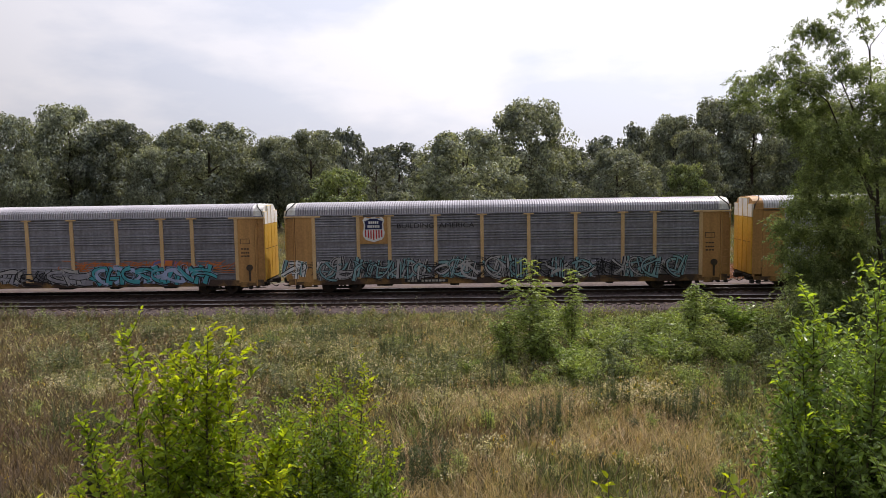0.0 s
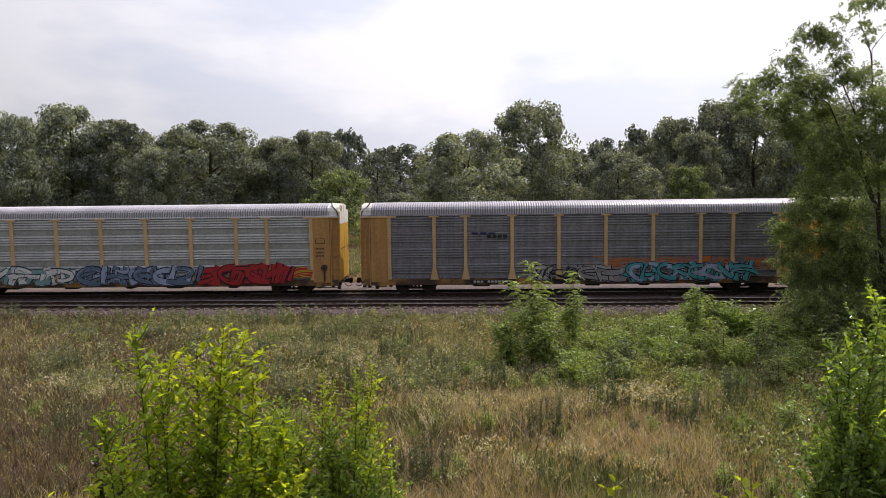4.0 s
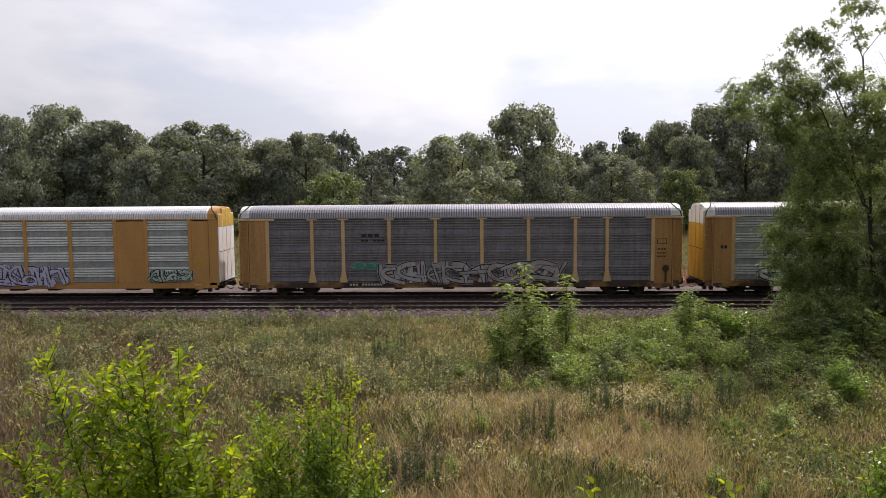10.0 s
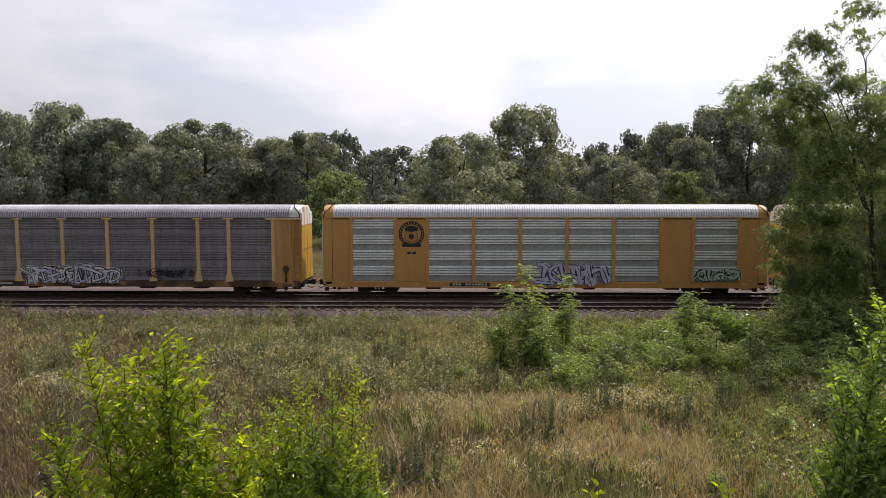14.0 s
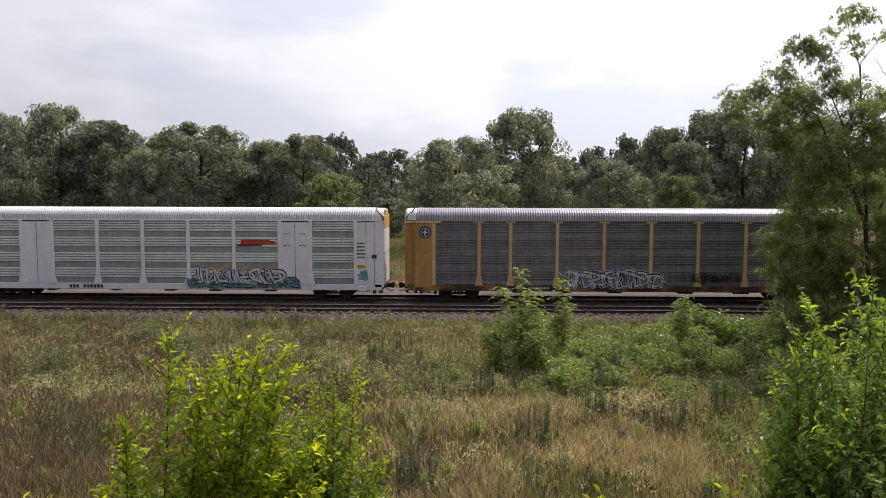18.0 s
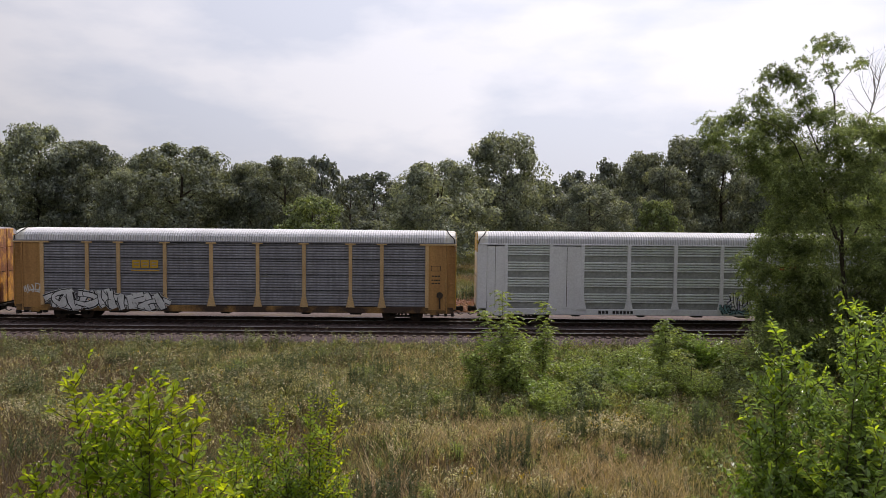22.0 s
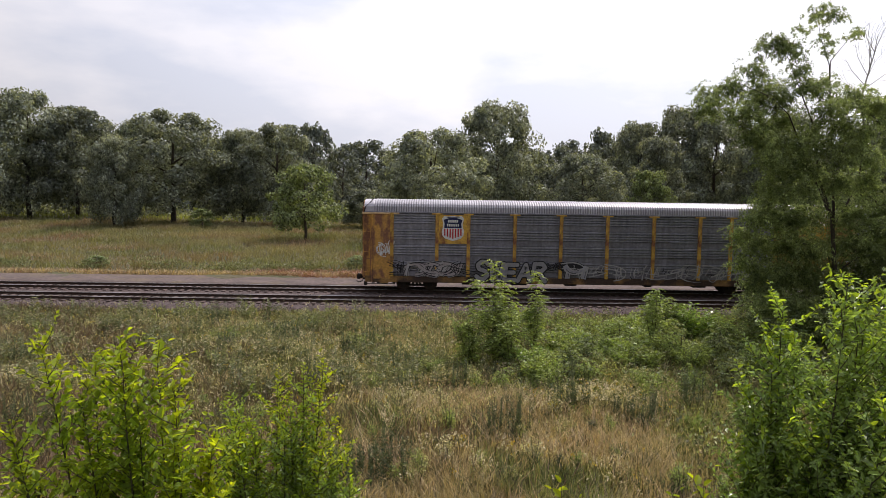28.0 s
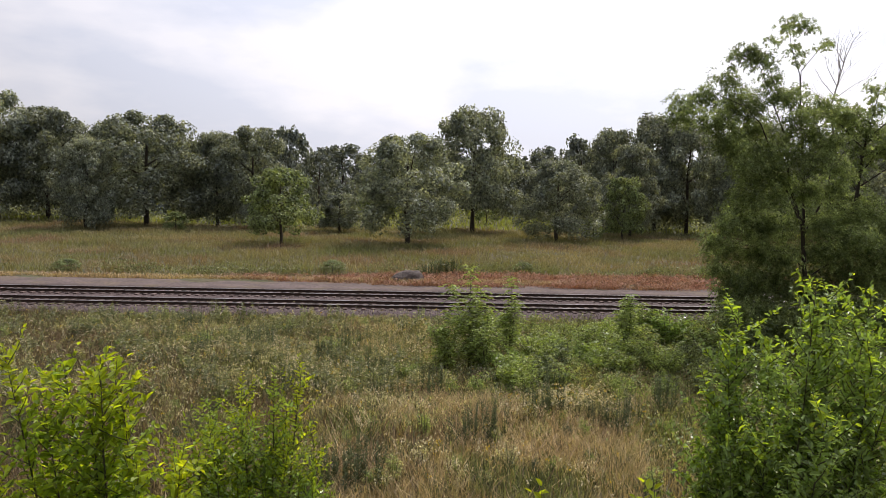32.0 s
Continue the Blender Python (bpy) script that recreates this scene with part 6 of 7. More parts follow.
def shrub(name, label, category, x, y, size, meshes, turn, group=""):
    t = thing(name, label, category, pose(x, y, float(ground_z(x, y)) - 0.02, 0, 0, turn), group)
    t.scale = (size, size, size)
    for st in meshes[0]:
        child("stem" if len(meshes[0]) > 1 else "stem_tuft", st, t)
    tagged(child("foliage", meshes[1], t), kind="stuff")
    if len(meshes) > 2:
        tagged(child("frond_stalk", meshes[2], t), kind="stuff")
    if len(meshes[0]) == 1:
        tagged(t.children[0], kind="stuff")
    return t


def forb_meshes(seed, stems, h, spread, nodes, leaf, ratio, material, rise, bare=0.1, plume=0, heads=""):
    """A clump of upright stems with pairs of leaves at even nodes, each turned a quarter from the last; plume adds that many florets to each top."""
    rng = np.random.default_rng(seed)
    v, f, pts, dirs, size, florets = [], [], [], [], [], []
    for k in range(stems):
        a, off = rng.uniform(0, 6.283), spread * math.sqrt(rng.random())
        p0 = np.array([off * math.cos(a), off * math.sin(a), -0.05])
        top = h * rng.uniform(0.65, 1.0)
        p2 = p0 + np.array([rng.normal(0, 0.07), rng.normal(0, 0.07), 1.0]) * top
        tube(v, f, [p0, (p0 + p2) / 2, p2], [0.012, 0.009, 0.004], 4)
        t = np.linspace(bare, 0.8 if plume else 1.0, nodes)
        b = k + np.arange(nodes) * 1.571 + rng.normal(0, 0.3, nodes)
        for sg in (0, math.pi):
            pts.append(p0 + np.outer(t, p2 - p0))
            dirs.append(np.stack([np.cos(b + sg), np.sin(b + sg), rise + rng.normal(0, 0.2, nodes)], -1))
            size.append(leaf * (1.1 - 0.55 * t))
        if plume:
            u = rng.uniform(0.72, 1.05, plume)
            florets.append(p0 + np.outer(u, p2 - p0) + rng.normal(0, 0.05, (plume, 3)) * np.array([1, 1, 0.5]))
    pts, dirs, size = np.concatenate(pts), np.concatenate(dirs), np.concatenate(size)
    q = leaf_quads(rng, pts, size, size * ratio, dirs, 0.1)
    idx = np.zeros(len(q), int)
    mats = [M[material]]
    if plume:
        q2 = leaf_quads(rng, np.concatenate(florets), 0.055, 0.04)
        q, idx, mats = np.concatenate([q, q2]), np.concatenate([idx, np.ones(len(q2), int)]), mats + [M[heads]]
    return [mesh_from("stem", v, f, [M["stem_green"]], smooth=True)], quads("foliage", q.reshape(-1, 3), mats, idx)


def build_field():
    rng = random.Random(31)
    for k, (x, y, h, lean, n, label) in enumerate(((2.5, 30.5, 4.75, 1.0, 8, "tall leafy green sapling standing in the meadow"), (4.3, 31.5, 4.0, 0.5, 4, "slimmer leafy green sapling beside a taller one"),
                                                   (3.2, 29.7, 2.6, 1.1, 6, "leafy green sapling in front of a taller one"), (1.5, 29.8, 2.9, 0.9, 6, "low leafy green sapling"), (9.9, 32.8, 3.1, 0.9, 6, "yellow-green sapling near the ballast"), (11.4, 35.4, 2.4, 1.0, 6, "low yellow-green sapling near the ballast"))):
        shrub("sapling", label, "sapling", x, y, 1.0, frond_meshes(200 + k, n, int(16 + h * 5), h, lean, "leaf_bush", 0.42 + 0.035 * h, 0.135), 40 * k, "saplings")
    low = [shrub_meshes(210 + k, 20, 2600, 0.15, 0.4, M["leaf_bush" if k < 3 else "leaf_deep"], M["stem"], 1.7, 1.15, 0.05, 0.5) for k in range(5)]
    fern = [frond_meshes(250 + k, 6, 12, 1.9, 0.8, "leaf_bush" if k < 2 else "cover", 0.6, 0.14, 0.12) for k in range(3)]
    spike = [shrub_meshes(236 + k, 22, 1300, 0.12, 0.2, M["leaf_spike"], M["stem_green"], 1.25, 0.34, 0.06, 0.06) for k in range(2)]
    weed = [shrub_meshes(230 + k, 16, 620, 0.12, 0.22, M["leaf_bush"], M["stem_green"], 1.2, 0.36, 0.1, 0.14) for k in range(3)]
    for k, (x, y, h) in enumerate(((9.6, 35.0, 0.9), (13.2, 33.5, 1.1), (6.4, 29.6, 0.9), (8.2, 30.8, 0.9), (10.2, 30.0, 1.0), (11.8, 30.4, 1.05), (7.8, 26.8, 0.5), (9.3, 26.4, 0.75), (11.2, 27.0, 0.9), (8.4, 22.8, 0.35),
                                   (9.6, 22.0, 0.75), (11.4, 23.6, 0.85), (13.0, 25.2, 0.9), (14.6, 29.0, 1.2), (4.9, 28.6, 0.7), (6.0, 32.0, 0.75), (12.8, 21.0, 0.8), (16.0, 33.0, 1.3), (18.0, 30.5, 1.4), (12.6, 28.6, 0.9), (1.1, 30.2, 0.7), (5.5, 31.0, 0.9), (3.4, 28.6, 0.6), (6.4, 33.4, 0.9), (4.0, 29.6, 0.75), (8.4, 33.0, 1.0), (10.6, 33.0, 1.0), (12.4, 35.2, 1.1))):
        shrub("field_shrub", "rounded leafy green shrub among the grass", "shrub", x, y, h * (0.95 if k % 3 else 1.1), low[(k * 2) % 5] if k % 3 == 0 else fern[k % 3], 53 * k, "shrubs of the field")
    for k in range(70):
        y = rng.uniform(26.5, 38)
        x = y * rng.uniform(0.10, 0.52)
        shrub("field_shrub", "low leafy green shrub among the grass", "shrub", x, y, rng.uniform(0.45, 0.85), low[k % 3] if k % 2 else fern[k % 3], 67 * k, "shrubs of the field")
    for k, (x, y, h) in enumerate(((-1.5, 28.6, 0.42), (-0.1, 29.0, 0.5), (-3.4, 33.0, 0.45), (-9.5, 34.0, 0.5), (-13, 33, 0.45), (-6.3, 37.5, 0.5), (3.6, 36.5, 0.6), (6.8, 37.0, 0.6))):
        shrub("field_shrub", "small dark leafy clump in the grass", "shrub", x, y, h, low[k % 5], 31 * k, "shrubs of the field")
    tall = [forb_meshes(260 + k, 15, 1.5, 0.45, 26, 0.13, 0.3, "leaf_spike", 0.9) for k in range(3)]
    spots = [(-1.2, 17.9), (-1.65, 18.1), (-2.1, 17.9), (2.0, 21.7), (2.5, 22.1), (4.3, 23.9), (4.8, 24.2), (6.2, 23.4), (6.7, 23.0), (7.3, 23.6), (-1.3, 28.6), (-2.7, 32.8), (-12.1, 21.2), (-11.4, 21.6), (-7.1, 33.2), (-6.6, 32.8), (-9.0, 31.5), (0.8, 26.5), (5.2, 26.8), (-3.6, 31.5), (-11, 37), (8.9, 24.6), (-16.5, 29.0), (-4.4, 26.6), (0.7, 59.6), (1.3, 60.4), (2.0, 60.8), (2.5, 61.2), (3.2, 61.4), (3.7, 61.2)]
    for k, (x, y) in enumerate(spots):
        shrub("tall_weed", "upright dark green spiky weed clump", "weed", x, y, rng.uniform(0.85, 1.15), tall[k % 3], 40 * k, "weeds of the field")
    leafy = [forb_meshes(270 + k, 7 + 2 * k, 1.35, 0.6, 13, 0.21, 0.36, "leaf_forb" if k else "leaf_bush", 0.45) for k in range(4)]
    for k in range(210):
        y = rng.uniform(25, 39.4)
        x = y * (rng.uniform(-0.62, 0.14) if k % 4 else rng.uniform(0.1, 0.5))
        shrub("leafy_weed", "upright weed with paired broad leaves", "weed", x, y, rng.uniform(0.6, 1.1), leafy[k % 4], 59 * k, "leafy weeds of the field")
    for k in range(64):
        x = -27 + 0.86 * k + rng.uniform(-0.5, 0.5)
        shrub("leafy_weed", "upright weed with paired leaves at the ballast's foot", "weed", x, rng.uniform(38.9, 40.2), rng.uniform(0.45, 0.9), leafy[(k * 3) % 4], 83 * k, "leafy weeds of the field")
    plumes = [forb_meshes(280 + k, 9, 1.0, 0.4, 9, 0.1, 0.3, "leaf_bush", 0.6, 0.15, 16, "weed_pale" if k else "flower") for k in range(3)]
    white = [(-13.5, 24.2), (-14.1, 26.3), (-13.5, 26.7), (-12.3, 25.6), (-12.7, 27.6), (-15.4, 25.6), (-11.6, 26.6), (-8.0, 31.9), (-7.7, 33.0), (-7.9, 30.3), (-9.2, 31.0), (5.2, 24.5), (5.8, 24.9), (6.3, 24.6), (6.6, 23.9), (5.0, 25.1), (-0.3, 18.1), (-1.7, 22.3), (1.9, 17.8), (3.6, 21.9), (-2.4, 30.2), (-4.6, 29.0), (-16.5, 24.0), (0.4, 33.0), (-5.8, 34.6)]
    for k, (x, y) in enumerate(white):
        for j in range(2):
            shrub("white_weed", "white-plumed flowering weed in the meadow", "weed", x + rng.gauss(0, 0.35), y + rng.gauss(0, 0.35), rng.uniform(0.65, 1.05), plumes[(k + j) % 3], 71 * k + 120 * j, "white-plumed weeds of the field")
    pale = [shrub_meshes(240 + k, 14, 420, 0.09, 0.35, M["weed_pale"], M["stem_green"], 0.95, 0.34, 0.35, 0.13) for k in range(3)]
    for k in range(170):
        y = rng.uniform(24, 40)
        x = y * rng.uniform(-0.66, 0.10) if k % 5 else y * rng.uniform(0.1, 0.5)
        shrub("flowering_weed", "pale cream-green flowering weed in the meadow", "weed", x, y, rng.uniform(0.5, 1.0), pale[k % 3], 97 * k, "flowering weeds of the field")
    for k, (x, y) in enumerate(((5.6, 24.0), (5.1, 24.3), (6.1, 24.2), (6.7, 24.5), (4.6, 24.6), (-13.5, 25.6), (-14.6, 26.0), (-12.6, 25.4), (-15.6, 26.4), (0.3, 19.4), (2.7, 19.5), (3.9, 23.3), (-0.9, 24.4), (-1.4, 24.9))):
        shrub("flowering_weed", "pale cream-green flowering weed in the meadow", "weed", x, y, 0.95, pale[k % 3], 41 * k, "flowering weeds of the field")
    for k in range(170):
        y = rng.uniform(17.5, 38.5)
        x = rng.uniform(-0.62 * y, 0.52 * y)
        shrub("tall_weed", "upright narrow-leaved green weed clump", "weed", x, y, rng.uniform(0.4, 0.85) if k % 3 else rng.uniform(0.35, 0.6), weed[k % 3] if k % 3 else spike[k % 2], 77 * k, "weeds of the field")


def blades(rng, x, y, z, h, w, lean, bend):
    """Grass blades: a quad and a tip, as two stacked quads."""
    n = len(x)
    a = rng.uniform(0, 6.283, n)
    face = rng.uniform(0, 6.283, n)
    sx, sy = np.cos(face) * w / 2, np.sin(face) * w / 2
    dx, dy = np.cos(a) * lean * h, np.sin(a) * lean * h
    out = np.empty((n, 2, 4, 3))
    bx, by = x + dx * 0.4, y + dy * 0.4
    tx, ty = x + dx * (1 + bend), y + dy * (1 + bend)
    hz, tz = z + h * 0.55, z + h
    out[:, 0, 0] = np.stack([x - sx, y - sy, z - 0.03], -1)
    out[:, 0, 1] = np.stack([x + sx, y + sy, z - 0.03], -1)
    out[:, 0, 2] = np.stack([bx + sx * 0.8, by + sy * 0.8, hz], -1)
    out[:, 0, 3] = np.stack([bx - sx * 0.8, by - sy * 0.8, hz], -1)
    out[:, 1, 0] = out[:, 0, 3]
    out[:, 1, 1] = out[:, 0, 2]
    out[:, 1, 2] = np.stack([tx + sx * 0.15, ty + sy * 0.15, tz], -1)
    out[:, 1, 3] = np.stack([tx - sx * 0.15, ty - sy * 0.15, tz], -1)
    return out.reshape(-1, 3)


def patchy(x, y, s, seed):
    return 0.5 + 0.25 * (np.sin(x * s + seed) * np.cos(y * s * 1.3 + seed * 2) + np.sin((x + y) * s * 0.6 + seed * 3) + 0.6 * np.sin(x * s * 2.1 - y * s * 1.7))


def field_points(rng, n, y0, y1, k0=-0.78, k1=0.78):
    y = np.sqrt(rng.uniform(y0 * y0, y1 * y1, n))
    return rng.uniform(k0, k1, n) * y, y


def build_grass():
    rng = np.random.default_rng(41)
    x, y = field_points(rng, 215000, 14.0, 40.4)
    g = patchy(x, y, 0.5, 1.0)
    h = rng.uniform(0.22, 0.55, len(x)) * (0.65 + 0.65 * g) * np.clip((41.2 - y) / 2.5, 0.35, 1)
    v = blades(rng, x, y, ground_z(x, y), h, rng.uniform(0.014, 0.04, len(x)), rng.uniform(0.05, 0.6, len(x)), 0.4)
    tagged(new("meadow_grass", quads("meadow_grass", v, [M["grass"]])), "knee-high mixed dry and green meadow grass", "grass", kind="stuff")
    x, y = field_points(rng, 36000, 14.0, 39.5)
    keep = patchy(x, y, 0.42, 4.0) > 0.45
    x, y = x[keep], y[keep]
    z = ground_z(x, y)
    v = blades(rng, x, y, z, rng.uniform(0.5, 0.85, len(x)), 0.014, rng.uniform(0.1, 0.5, len(x)), 0.5)
    tagged(new("dry_grass", quads("dry_grass", v, [M["straw"]])), "dry straw-coloured seed stalks in the meadow", "grass", kind="stuff")
    # dark tufts of coarse grass
    cx, cy = field_points(rng, 520, 16.5, 39.5)
    k = np.repeat(np.arange(520), 46)
    x, y = cx[k] + rng.normal(0, 0.16, len(k)), cy[k] + rng.normal(0, 0.16, len(k))
    v = blades(rng, x, y, ground_z(x, y), rng.uniform(0.35, 0.8, len(k)) * rng.uniform(0.6, 1.15, 520)[k], rng.uniform(0.012, 0.026, len(k)), rng.uniform(0.05, 0.55, len(k)), 0.6)
    tagged(new("grass_tufts", quads("grass_tufts", v, [M["leaf_spike"]])), "dark green tufts of coarse grass in the meadow", "grass", kind="stuff")
    # a lighter, drier stretch nearer the bank
    x, y = field_points(rng, 13000, 15.0, 26.0, -0.12, 0.34)
    keep = rng.random(13000) < np.clip(1.8 * patchy(x, y, 0.9, 2.0) - 0.2, 0.1, 1)
    x, y = x[keep], y[keep]
    v = blades(rng, x, y, ground_z(x, y), rng.uniform(0.4, 0.75, len(x)), rng.uniform(0.012, 0.03, len(x)), rng.uniform(0.15, 0.7, len(x)), 0.6)
    tagged(new("bleached_grass", quads("bleached_grass", v, [M["straw"]])), "bleached dry grass bent over by the wind", "grass", kind="stuff")
    # mauve-brown seeding grass, thickest on the open side
    x, y = field_points(rng, 110000, 17.0, 40.0, -0.78, 0.3)
    keep = rng.random(110000) < np.clip(-0.02 - x / y * 1.8, 0.06, 1) * np.clip(2.2 * patchy(x, y, 0.33, 6.0) - 0.35, 0.05, 1)
    x, y = x[keep], y[keep]
    v = blades(rng, x, y, ground_z(x, y), rng.uniform(0.4, 0.78, len(x)), rng.uniform(0.02, 0.05, len(x)), rng.uniform(0.05, 0.45, len(x)), 0.4)
    tagged(new("mauve_grass", quads("mauve_grass", v, [M["mauve_grass"]])), "mauve-brown seeding grass in the meadow", "grass", kind="stuff")
    # low green cover, thick on one side of the field
    n = 210000
    x, y = field_points(rng, n, 17.5, 40.0, -0.7, 0.75)
    u = x / y
    thick = np.clip((u - 0.06) / 0.12, 0, 1) * np.clip((y - 23 + 32 * np.clip(u - 0.25, 0, 1)) / 4, 0, 1)
    thin = 0.30 * (patchy(x, y, 0.6, 7.0) > 0.5) * (y > 22) + 0.2 * (y > 28) + 0.28 * (y > 33) + 0.05 + 0.15 * (u < -0.08) * (y > 20) * (patchy(x, y, 0.5, 2.0) > 0.42)
    keep = rng.random(n) < np.maximum(thick * (0.35 + 0.75 * patchy(x, y, 0.7, 3.0)), thin)
    x, y, top = x[keep], y[keep], (0.25 + 0.75 * np.maximum(thick, 0.2) * patchy(x, y, 0.7, 3.0))[keep]
    p = np.stack([x, y, ground_z(x, y) + top * rng.random(len(x)) ** 0.5], -1)
    d = rand_dirs(rng, len(x)) * 0.8 + np.array([0, 0, 0.5])
    tagged(new("weed_cover", quads("weed_cover", leaf_quads(rng, p, 0.15, 0.06, d).reshape(-1, 3), [M["cover"]])), "low green leafy weeds covering the field", "weeds", kind="stuff")
    # pale seed heads and leaf tips among the weeds
    x, y = field_points(rng, 30000, 21, 40.0)
    keep = rng.random(30000) < np.where(x / y < 0.14, np.clip(1.7 * patchy(x, y, 0.8, 5.0) - 0.2, 0.1, 1), 0.28)
    x, y = x[keep], y[keep]
    p = np.stack([x, y, ground_z(x, y) + rng.uniform(0.25, 0.7, len(x))], -1)
    d = rand_dirs(rng, len(x)) * 0.5 + np.array([0, 0, 0.8])
    tagged(new("pale_weed_tips", quads("pale_weed_tips", leaf_quads(rng, p, 0.11, 0.04, d).reshape(-1, 3), [M["weed_pale"]])), "pale green-cream weed tips across the meadow", "weeds", kind="stuff")
    # bank below the camera
    x, y = rng.uniform(-9, 9, 26000), rng.uniform(1.5, 14.5, 26000)
    v = blades(rng, x, y, ground_z(x, y), rng.uniform(0.25, 0.6, len(x)), 0.012, rng.uniform(0.05, 0.5, len(x)), 0.4)
    tagged(new("bank_grass", quads("bank_grass", v, [M["grass"]])), "rough grass on the bank below the camera", "grass", kind="stuff")
    # meadow beyond the tracks
    x, y = field_points(rng, 130000, 56.0, 120, -0.74, 0.74)
    keep = y > np.interp(x, [-16, -4, 2], [56.6, 59.0, 60.6]) + rng.normal(0, 0.45, len(x)) + 0.5 * np.sin(x * 0.9)
    x, y = x[keep], y[keep]
    v = blades(rng, x, y, ground_z(x, y), rng.uniform(0.35, 0.85, len(x)) * (0.6 + 0.6 * patchy(x, y, 0.2, 2.0)), rng.uniform(0.035, 0.075, len(x)), rng.uniform(0.1, 0.8, len(x)), 0.5)
    tagged(new("far_meadow_grass", quads("far_meadow_grass", v, [M["grass_far"]])), "tall olive meadow grass beyond the tracks", "grass", kind="stuff")
    x, y = field_points(rng, 38000, 120.0, 225, -0.72, 0.72)
    v = blades(rng, x, y, ground_z(x, y), rng.uniform(0.5, 1.0, len(x)), rng.uniform(0.12, 0.25, len(x)), rng.uniform(0.05, 0.5, len(x)), 0.3)
    tagged(new("clearing_grass", quads("clearing_grass", v, [M["grass_green"]])), "sunlit green grass in the clearing under the trees", "grass", kind="stuff")
    # leafy weeds where the far meadow meets the gravel
    n = 26000
    x = rng.uniform(-50, 40, n)
    y = np.interp(x, [-16, -4, 2], [57.0, 59.4, 61.2]) + rng.exponential(0.9, n)
    keep = rng.random(n) < np.clip(2.4 * patchy(x, y * 0.4, 0.5, 4.0) - 0.55, 0.04, 1)
    x, y = x[keep], y[keep]
    p = np.stack([x, y, ground_z(x, y) + rng.random(len(x)) ** 0.6 * np.clip(1.5 * patchy(x, y, 0.8, 1.0) - 0.1, 0.2, 1.1)], -1)
    tagged(new("verge_weeds", quads("verge_weeds", leaf_quads(rng, p, 0.2, 0.08, rand_dirs(rng, len(x)) * 0.8 + np.array([0, 0, 0.5])).reshape(-1, 3), [M["leaf_forb"]])), "low dark green weeds at the meadow's edge", "weeds", kind="stuff")
    # dead red weeds along the gravel
    n = 100000
    x, y = rng.uniform(-46, 36, n), rng.uniform(52.9, 61.4, n)
    edge = np.interp(x, [-16, -4, 2], [56.8, 59.2, 60.9])
    keep = (rng.random(n) < np.clip((x + 18) / 16, 0.10, 1) * np.clip(2.2 * patchy(x, y, 0.9, 3.0) - 0.25, 0.12, 1)) & (y < edge + rng.normal(0, 0.3, n)) & (y > np.interp(x, [-14, 0], [55.2, 53.1])) & (np.hypot(x + 0.25, (y - 55.6) * 1.2) > 1.5)
    x, y = x[keep], y[keep]
    v = blades(rng, x, y, np.minimum(ground_z(x, y), -0.42), rng.uniform(0.12, 0.5, len(x)), rng.uniform(0.025, 0.06, len(x)), rng.uniform(0.2, 1.3, len(x)), 0.6)
    tagged(new("dead_weeds", quads("dead_weeds", v, [M["red_weed"]])), "reddish brown dead weeds along the gravel", "weeds", kind="stuff")
    # curled dead leaves in heaps among them
    n = 30000
    x, y = rng.uniform(-14, 36, n), rng.uniform(53.2, 60.8, n)
    keep = (rng.random(n) < np.clip((x + 14) / 10, 0, 1) * np.clip(3 * patchy(x, y, 2.1, 5.0) - 0.9, 0.05, 1)) & (y < np.interp(x, [-16, -4, 2], [56.8, 59.2, 60.9])) & (y > np.interp(x, [-14, 0], [55.2, 53.4])) & (np.hypot(x + 0.25, (y - 55.6) * 1.2) > 1.5)
    x, y = x[keep], y[keep]
    p = np.stack([x, y, np.minimum(ground_z(x, y), -0.42) + rng.random(len(x)) * 0.5 * np.clip(2 * patchy(x, y, 2.1, 5.0) - 0.6, 0.1, 1)], -1)
    tagged(new("leaf_litter", quads("leaf_litter", leaf_quads(rng, p, 0.2, 0.11).reshape(-1, 3), [M["red_weed"]])), "heaps of curled reddish dead leaves along the gravel", "dead leaves", kind="stuff")
    x, y = rng.uniform(-48, 12, 9000), rng.normal(55.7, 0.35, 9000)
    v = blades(rng, x, y, np.full(len(x), -0.42), rng.uniform(0.1, 0.4, len(x)), rng.uniform(0.03, 0.06, len(x)), rng.uniform(0.1, 0.9, len(x)), 0.5)
    tagged(new("dry_verge", quads("dry_verge", v, [M["straw"]])), "pale dead grass along the gravel edge", "grass", kind="stuff")
    # wild flowers
    fx, fy, fz, kind = [], [], [], []
    heads = [(5.6, 24.2, 0.9, 300), (4.6, 24.6, 0.8, 140), (6.6, 24.0, 0.8, 160), (-13.7, 25.8, 1.5, 300), (-15.5, 26.0, 1.2, 160), (-10.0, 30.0, 2.6, 500), (-5.5, 30.5, 2.6, 420), (-1.0, 31.5, 2.4, 260), (0.2, 19.3, 0.7, 90), (2.6, 19.4, 0.5, 80), (-0.8, 24.5, 1.2, 160),
             (3.8, 23.4, 0.6, 90), (1.0, 34.5, 2.5, 240), (-7.5, 35.5, 3.5, 420), (-16, 33, 3.5, 320), (4.3, 18.2, 0.5, 60), (8.6, 18.2, 0.6, 60), (-2.6, 28.5, 1.4, 160)]
    for cx, cy, r, n in heads:
        fx.append(cx + rng.normal(0, r * 0.8, n // 2))
        fy.append(cy + rng.normal(0, r * 0.7, n // 2))
    x, y = field_points(rng, 8000, 17, 40)
